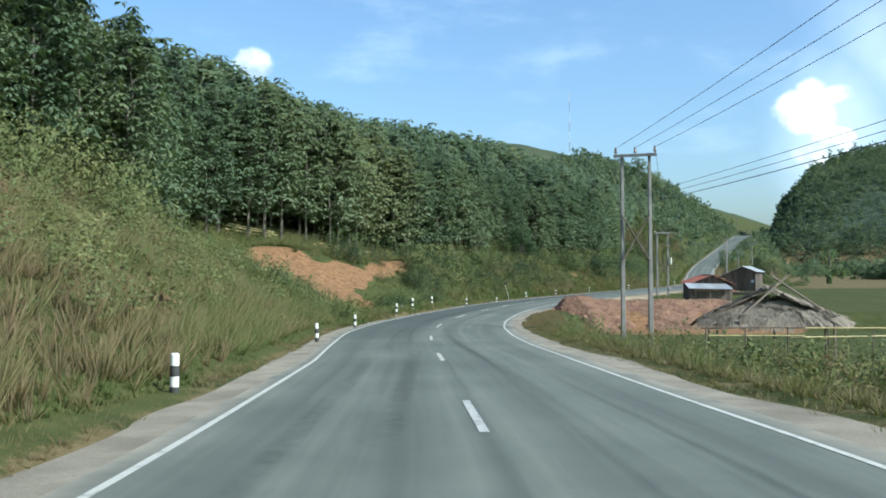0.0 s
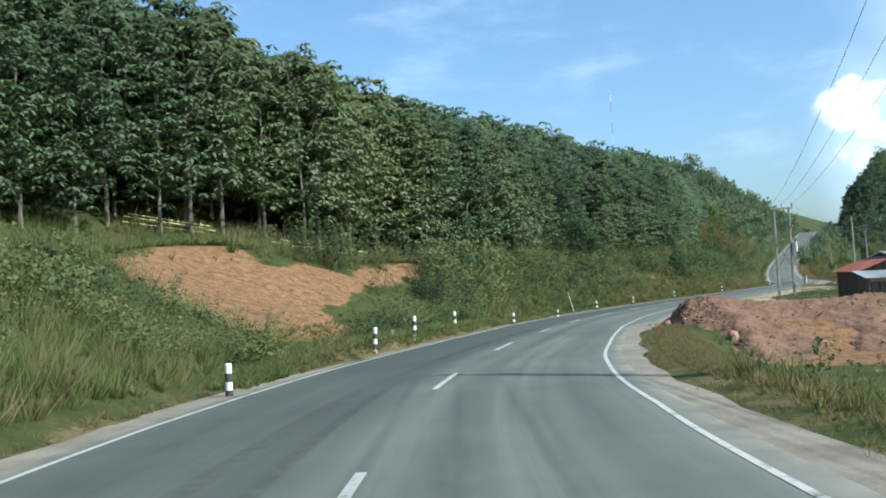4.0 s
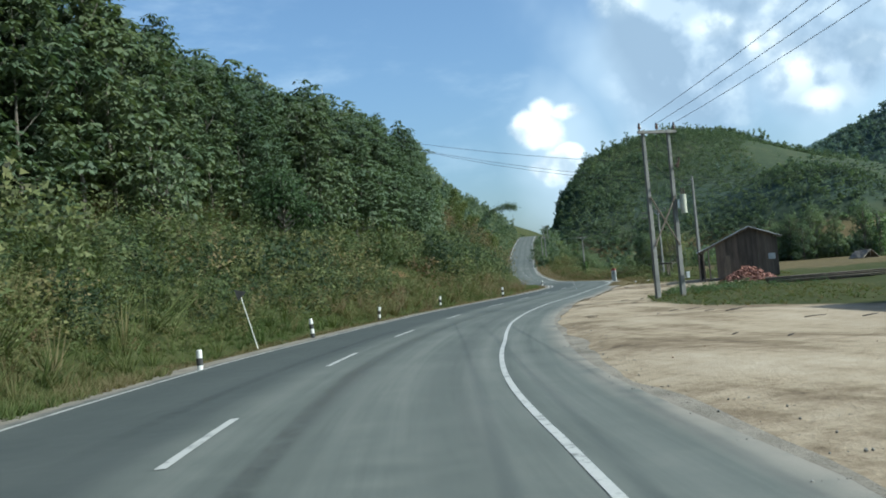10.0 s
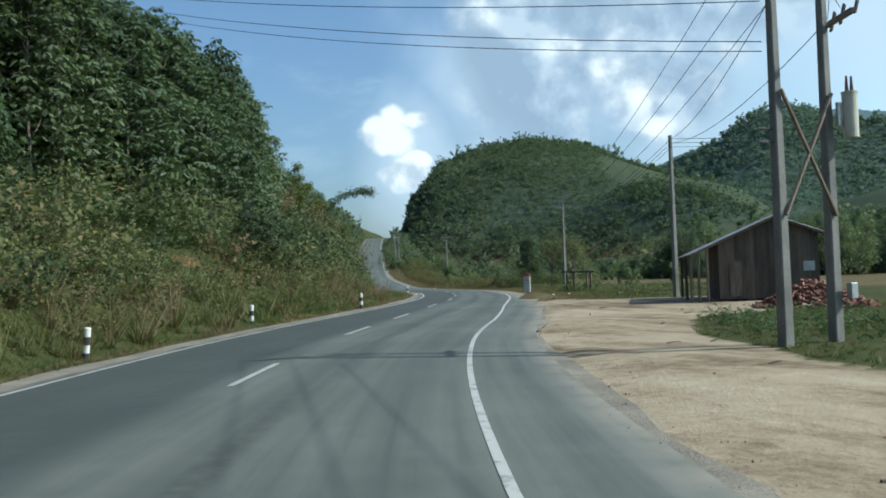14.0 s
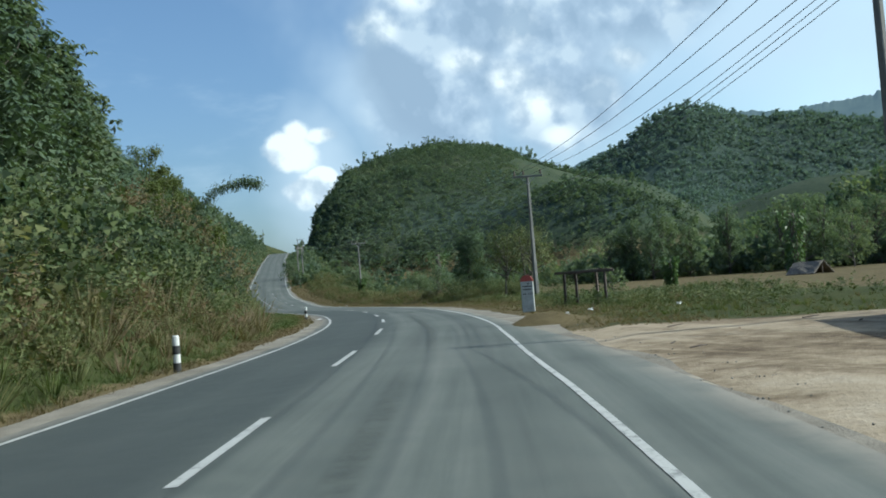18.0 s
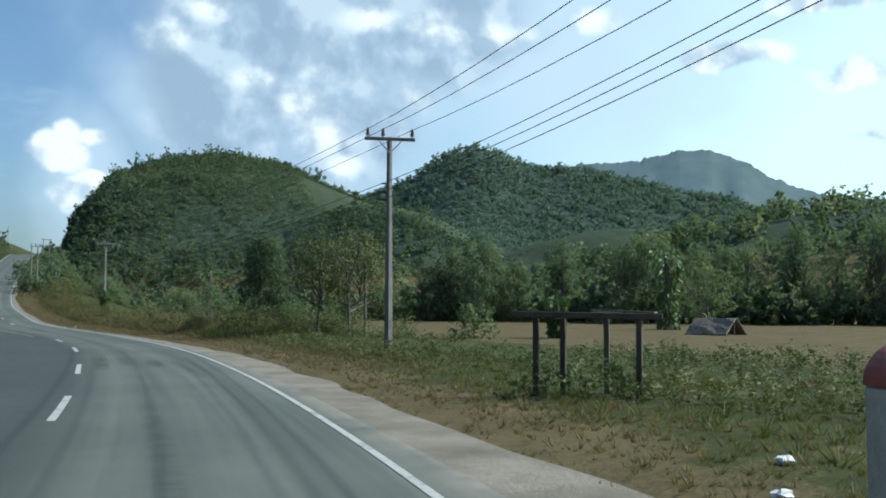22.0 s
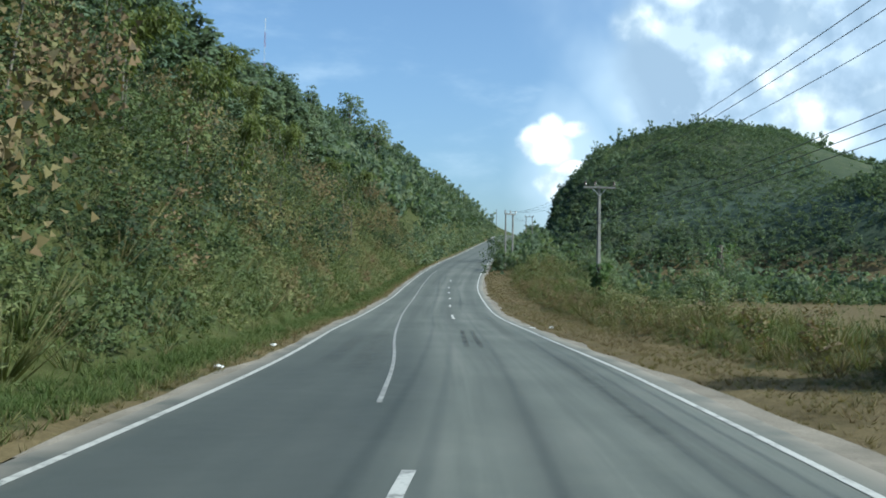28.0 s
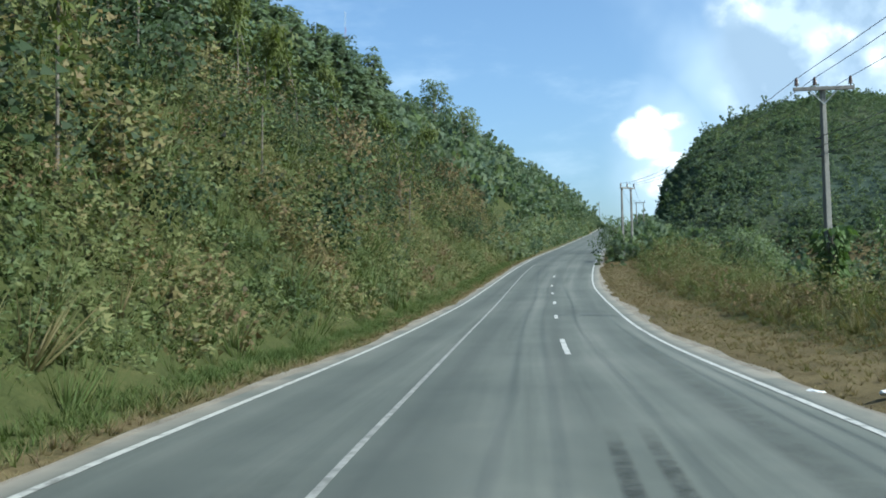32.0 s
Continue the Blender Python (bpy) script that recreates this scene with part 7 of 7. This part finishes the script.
# bricks and stacked rails by the barn
pile = thing("brick_pile", (0, 0, 0), "loose pile of red fired bricks", "brick pile")
bme = bpy.data.meshes.new("brick")
bm = box((0.2, 0.1, 0.07), bev=0.006)
bm.to_mesh(bme)
bm.free()
bme.materials.append(MAT_BRICK)
PZ = zat(42.8, 143.3)
for k in range(300):
    a, r = rr.uniform(0, 6.283), 2.3 * math.sqrt(rr.random())
    x, y = 42.6 + math.cos(a) * r * 0.7, 143.4 + math.sin(a) * r * 1.15
    z = PZ + max(0.03, 1.15 * (1 - r / 2.4) * (1.0 - 0.35 * rr.random() ** 2))
    linked("brick", bme, pile, pose(x, y, z, rr.uniform(-40, 40), rr.uniform(-40, 40), rr.uniform(0, 180)) @ Matrix.Scale(1.25, 4))
stack = thing("rail_stack", (0, 0, 0), "low stack of grey split rails", "timber stack")
for k in range(22):
    a = rr.uniform(-0.12, 0.12)
    t = k % 6
    part("rail", rod((40.2 + a, 137.6 - 0.2 * a, PZ - 0.3 + 0.10 * t), (45.4 + rr.uniform(-1, 1), 133.2 + a + rr.uniform(-0.3, 0.3), PZ - 0.3 + 0.10 * t), 0.05, 0.04, 6), MAT_WOOD, stack)

# ---- litter and stones on the verges and in the yard ----
bag_me = []
for k in range(3):
    bm = bmesh.new()
    bmesh.ops.create_icosphere(bm, subdivisions=2, radius=0.5)
    for v in bm.verts:
        v.co += Vector(noise.noise_vector(v.co * 2.4 + Vector((k * 5, 0, 0)))) * 0.32
        v.co.z *= 0.45
    me = bpy.data.meshes.new("litter_bag")
    bm.to_mesh(me)
    bm.free()
    me.materials.append(MAT_LITTER)
    bag_me.append(me)
for k, (x, y, s) in enumerate(((70.8, 247.4, 0.5), (71.1, 246.6, 0.4), (71.6, 245.6, 0.3), (59.0, 234.5, 0.22), (57.3, 227.4, 0.26), (48.6, 197.2, 0.45), (47.5, 176.8, 0.35), (49.6, 172.2, 0.3), (53.0, 171.0, 0.35), (47.8, 171.3, 0.25), (45.9, 175.4, 0.3), (8.9, 127.5, 0.25))):
    ob = new("litter_bag", bag_me[k % 3])
    ob.matrix_basis = pose(x, y, zat(x, y) + 0.05, 0, 0, rr.uniform(0, 360)) @ Matrix.Scale(s * 0.72, 4)
    tagged(ob, "crumpled white plastic bag lying on the verge", "litter", "litter along the road")
count = 0
while count < 50:
    i = rr.randrange(index_at(88), index_at(174))
    e = rr.uniform(1.6, 11.0)
    p = CXY[i] - LEFT[i] * (HALF(CY[i]) + e)
    if yard_mask(np.array([p[0]]), np.array([p[1]]), np.array([e]), np.array([CY[i]]), 1.0)[0] < 0.6:
        continue
    ob = new("stone", rocks[rr.randrange(5)])
    ob.matrix_basis = pose(p[0], p[1], zat(p[0], p[1]) + 0.0, rr.uniform(0, 360), rr.uniform(0, 360), 0) @ Matrix.Scale(rr.choice((0.025, 0.03, 0.04, 0.06)), 4)
    tagged(ob, "small reddish stone lying on the sandy yard", "stone", "stones in the yard")
    count += 1


# ---- single trees ----


def crown_arrays(rng, lobes, n, leaf, width):
    """Leaf sprays round a set of lobes (x, y, z, radius)."""
    vs, fs, os, b = [], [], [], 0
    for x, y, z, r in lobes:
        p, d = blob(rng, n, r, r * 0.8, 0, 0.5)
        p = p + np.array([x, y, z - r * 0.8])
        d = unit(d + rng.normal(size=d.shape) * 0.7 + np.array([0, 0, -0.1]))
        s = leaf * (0.6 + 0.8 * rng.random(n))
        v, f = leaves_at(p, d, s, s * width, rng, 0.3)
        vs.append(v)
        fs.append(f + b)
        os.append(outward(v))
        b += len(v)
    return np.concatenate(vs), np.concatenate(fs), np.concatenate(os)


def broad_tree(at, h, r, lobes, n, label, mat=None, tone=0.35, leaf=0.3, seed=1, bare=0.35, stems=1, name="tree"):
    """Tapered trunk, forked limbs to each lobe, crown of loose leaf masses."""
    rng = np.random.default_rng(seed)
    t = thing(name, at, label, "tree")
    bm = bmesh.new()
    tops = []
    for s in range(stems):
        ox, oy = (rng.normal(size=2) * 0.35 * (stems > 1))
        lean = rng.normal(size=2) * 0.06 * h
        tops.append((ox + lean[0], oy + lean[1]))
        tube([(ox, oy, -0.4), (ox + lean[0] * 0.3, oy + lean[1] * 0.3, h * 0.3), (ox + lean[0], oy + lean[1], h * 0.72), (ox + lean[0] * 1.2, oy + lean[1] * 1.2, h * 0.92)], [0.010 * h + 0.025, 0.008 * h + 0.018, 0.007 * h, 0.012], 8, bm)
    ls = []
    for k in range(lobes):
        a = k * 2.399 + rng.random()
        z = h * (bare + (0.95 - bare) * (k + 0.5) / lobes)
        rad = r * (0.55 + 0.45 * rng.random()) * (1.15 - 0.7 * (k / lobes))
        ls.append((math.cos(a) * rad, math.sin(a) * rad, z, r * (0.38 + 0.2 * rng.random())))
        tx, ty = tops[k % stems]
        tube([(tx * 0.6, ty * 0.6, z * 0.62), (math.cos(a) * rad * 0.5, math.sin(a) * rad * 0.5, z * 0.86), (math.cos(a) * rad, math.sin(a) * rad, z)], [0.012 * h, 0.008 * h, 0.012], 6, bm)
    part("trunk", bm, MAT_BARK, t)
    v, f, o = crown_arrays(rng, ls, n, leaf, 0.5)
    linked("crown", from_arrays("crown", v, f, mat or MAT_WOODS, {"tone": np.full(len(v), tone), "outward": o}), t)
    return t


broad_tree(ground_at(73.3, 219.5), 5.9, 1.55, 22, 460, "dense dark bushy tree beside the road", MAT_WOODS, 0.22, 0.17, 21, 0.03)
broad_tree(ground_at(72.6, 209.6), 5.8, 2.2, 15, 260, "slender open-crowned tree with yellowing leaves", MAT_SHRUB, 0.66, 0.15, 22, 0.35, 2)
broad_tree(ground_at(70.9, 210.6), 5.7, 2.0, 13, 200, "slender open-crowned tree with thin foliage", MAT_SHRUB, 0.56, 0.15, 23, 0.4, 1)
broad_tree(ground_at(78.5, 205.8), 1.9, 1.0, 7, 70, "small rounded dark bush in the weeds", MAT_WOODS, 0.5, 0.25, 24, 0.1)
broad_tree(ground_at(12.65, 152.3), 5.3, 2.0, 16, 230, "round dark leafy tree with a thin pale trunk on the bank", MAT_VINE, -0.05, 0.24, 25, 0.42)
broad_tree(ground_at(5.0, 139.0), 4.8, 1.8, 9, 110, "leafy young tree at the edge of the plantation", MAT_RUBBER, 0.5, 0.34, 26, 0.4)
broad_tree(ground_at(101.6, 343.0), 4.2, 2.4, 10, 110, "dark spreading bush at the edge of the road", MAT_WOODS, 0.35, 0.3, 27, 0.15)
broad_tree(ground_at(104.6, 350.0), 3.8, 2.3, 8, 100, "dark bush beside the climbing road", MAT_WOODS, 0.4, 0.3, 28, 0.15)
broad_tree(ground_at(104.0, 503.0), 15.0, 4.6, 10, 90, "tall tree standing above the wooded ridge", MAT_WOODS, 0.4, 0.9, 29, 0.35)
broad_tree(ground_at(113.0, 506.0), 11.0, 5.0, 9, 90, "broad tree standing above the wooded ridge", MAT_WOODS, 0.55, 0.9, 30, 0.35)
for k, (x, y, h, r) in enumerate(((106, 292, 3.6, 2.6), (118, 262, 4.0, 2.4), (121, 312, 5.5, 3.2), (128, 262, 6, 3.2), (104, 314, 3.6, 2.4), (110, 326, 4.5, 2.8), (140, 285, 9, 3.4), (150, 240, 9, 3.5), (135, 225, 7, 3.0))):
    broad_tree(ground_at(x, y), h, r, 10, 190, "bushy tree in the rough ground beside the fields", MAT_WOODS, 0.3 + 0.3 * rr.random(), 0.30, 40 + k, 0.15)


# dark wall of vine-hung trees beyond the paddy
for k in range(30):
    t = k / 29
    x, y = 118 + 52 * t + rr.uniform(-4, 4), 262 - 62 * t + rr.uniform(-5, 5)
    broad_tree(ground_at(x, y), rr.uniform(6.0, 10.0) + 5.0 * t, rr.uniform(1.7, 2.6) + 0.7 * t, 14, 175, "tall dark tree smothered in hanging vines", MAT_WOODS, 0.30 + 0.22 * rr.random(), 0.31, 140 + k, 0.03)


def vine_pillar(at, h, r, label, seed):
    rng = np.random.default_rng(seed)
    t = thing("vine_pillar", at, label, "vine-covered stump")
    part("stump", tube([(0, 0, -0.4), (0.1, 0, h * 0.5), (0, 0.1, h * 0.95)], [r * 0.4, r * 0.32, r * 0.25], 8), MAT_BARK, t)
    n = 700
    a = rng.random(n) * 6.283
    z = h * rng.random(n)
    w = r * (0.62 + 0.5 * smooth(0.5, 0.95, z / h) + 0.15 * np.sin(a * 3 + z)) * (0.75 + 0.35 * rng.random(n))
    p = np.stack([np.cos(a) * w, np.sin(a) * w, z], 1)
    d = unit(np.stack([np.cos(a), np.sin(a), -0.7 + 0 * a], 1) + rng.normal(size=(n, 3)) * 0.4)
    s = (0.12 * h ** 0.5 + 0.1) * (0.6 + 0.8 * rng.random(n))
    v, f = leaves_at(p, d, s, s * 0.6, rng, 0.3)
    linked("vines", from_arrays("vines", v, f, MAT_VINE, {"tone": np.full(len(v), 0.55)}), t)
    return t


vine_pillar(ground_at(82.4, 264.7), 3.5 - zat(82.4, 264.7), 0.42, "yellow-green vines wrapped round the foot of a pole", 61)
vine_pillar(ground_at(141.0, 347.0), 10.0, 2.0, "tall dead trunk smothered in hanging vines", 62)
vine_pillar(ground_at(82.5, 203.0), 2.4, 0.5, "leaning stump smothered in vines", 63)
vine_pillar(ground_at(112.0, 215.0), 7.0, 1.1, "tall tree smothered in dark hanging vines", 64)


def arching_stem(base, tip, label, seed, n=260, leaf_mat=MAT_RUBBER):
    """A bamboo-like stem that leans out over the bank, leaf sprays along its outer half."""
    rng = np.random.default_rng(seed)
    t = thing("overhanging_bamboo", base, label, "bamboo")
    b = Vector(tip) - Vector(base)
    pts = [Vector((0, 0, -0.4)), Vector((b.x * 0.08, b.y * 0.1, b.z * 0.55)), Vector((b.x * 0.38, b.y * 0.4, b.z * 0.92)), Vector((b.x * 0.75, b.y * 0.8, b.z * 1.03)), b]
    part("stem", tube(pts, [0.045, 0.038, 0.028, 0.016, 0.006], 7), MAT_BARK, t)
    k = 0.22 + 0.78 * rng.random(n) ** 0.9
    arr2 = np.array([list(p) for p in pts])
    par = np.linspace(0, 1, 5)
    p = np.stack([np.interp(k, par, arr2[:, j]) for j in range(3)], 1) + rng.normal(size=(n, 3)) * np.array([0.28, 0.28, 0.28])
    d = unit(rng.normal(size=(n, 3)) + np.array([0.2, 0, -0.6]))
    v, f = leaves_at(p, d, 0.34 * (0.6 + 0.7 * rng.random(n)), 0.11, rng, 0.3)
    crown = linked("crown", from_arrays("crown", v, f, leaf_mat, {"tone": np.full(len(v), 0.45)}), t)
    return t


arching_stem(ground_at(51.5, 236.5), (58.4, 234.9, 13.0), "leafy branch arching out high above the bank", 71, 1300)
for k in range(22):
    i = index_at(rr.uniform(212, 300))
    e = rr.uniform(5, 13)
    p = CXY[i] + LEFT[i] * (HALF(CY[i]) + e)
    hgt = rr.uniform(4.0, 7.5)
    a = rr.uniform(0, 6.283)
    arching_stem(ground_at(p[0], p[1]), (p[0] + math.cos(a) * 1.8, p[1] + math.sin(a) * 1.8, zat(p[0], p[1]) + hgt), "feathery bamboo stem leaning out of the thicket", 80 + k, 420, MAT_BAMBOO_LEAF)


# ---- crumbs of asphalt and dry sticks along the edges of the road and over the yard ----
rng_c = np.random.default_rng(77)
ci = rng_c.integers(index_at(86), index_at(178), 900)
ce2 = rng_c.uniform(1.4, 3.2, 900)
cp = CXY[ci] - LEFT[ci] * (HALF(CY[ci]) + ce2)[:, None]
cv, cf, _ = scatter([(tet, tef)], np.column_stack([cp, CZ[ci] - 0.012 * ce2]), 0.010 + 0.030 * rng_c.random(900) ** 2, np.zeros(900), rng_c)
tagged(new("gravel", from_arrays("gravel", cv, cf, MAT_CONCRETE)), "loose grey gravel along the crumbling edge of the asphalt", "gravel", kind="stuff")
for k in range(36):
    i = rr.randrange(index_at(92), index_at(172))
    e = rr.uniform(2.6, 11.0)
    p = CXY[i] - LEFT[i] * (HALF(CY[i]) + e)
    a, l = rr.uniform(-0.5, 0.9), rr.uniform(0.3, 0.9)
    z = zat(p[0], p[1]) + 0.015
    st = new("stick", None)
    st.matrix_basis = pose(p[0], p[1], z)
    tagged(st, "dry dark stick lying on the sandy yard", "stick", "sticks in the yard")
    part("twig", tube([(0, 0, 0), (l * 0.5 * math.cos(a), l * 0.5 * math.sin(a), 0.02), (l * math.cos(a + 0.2), l * math.sin(a + 0.2), 0.01)], [0.018, 0.015, 0.008], 5), MAT_DARKWOOD, st)
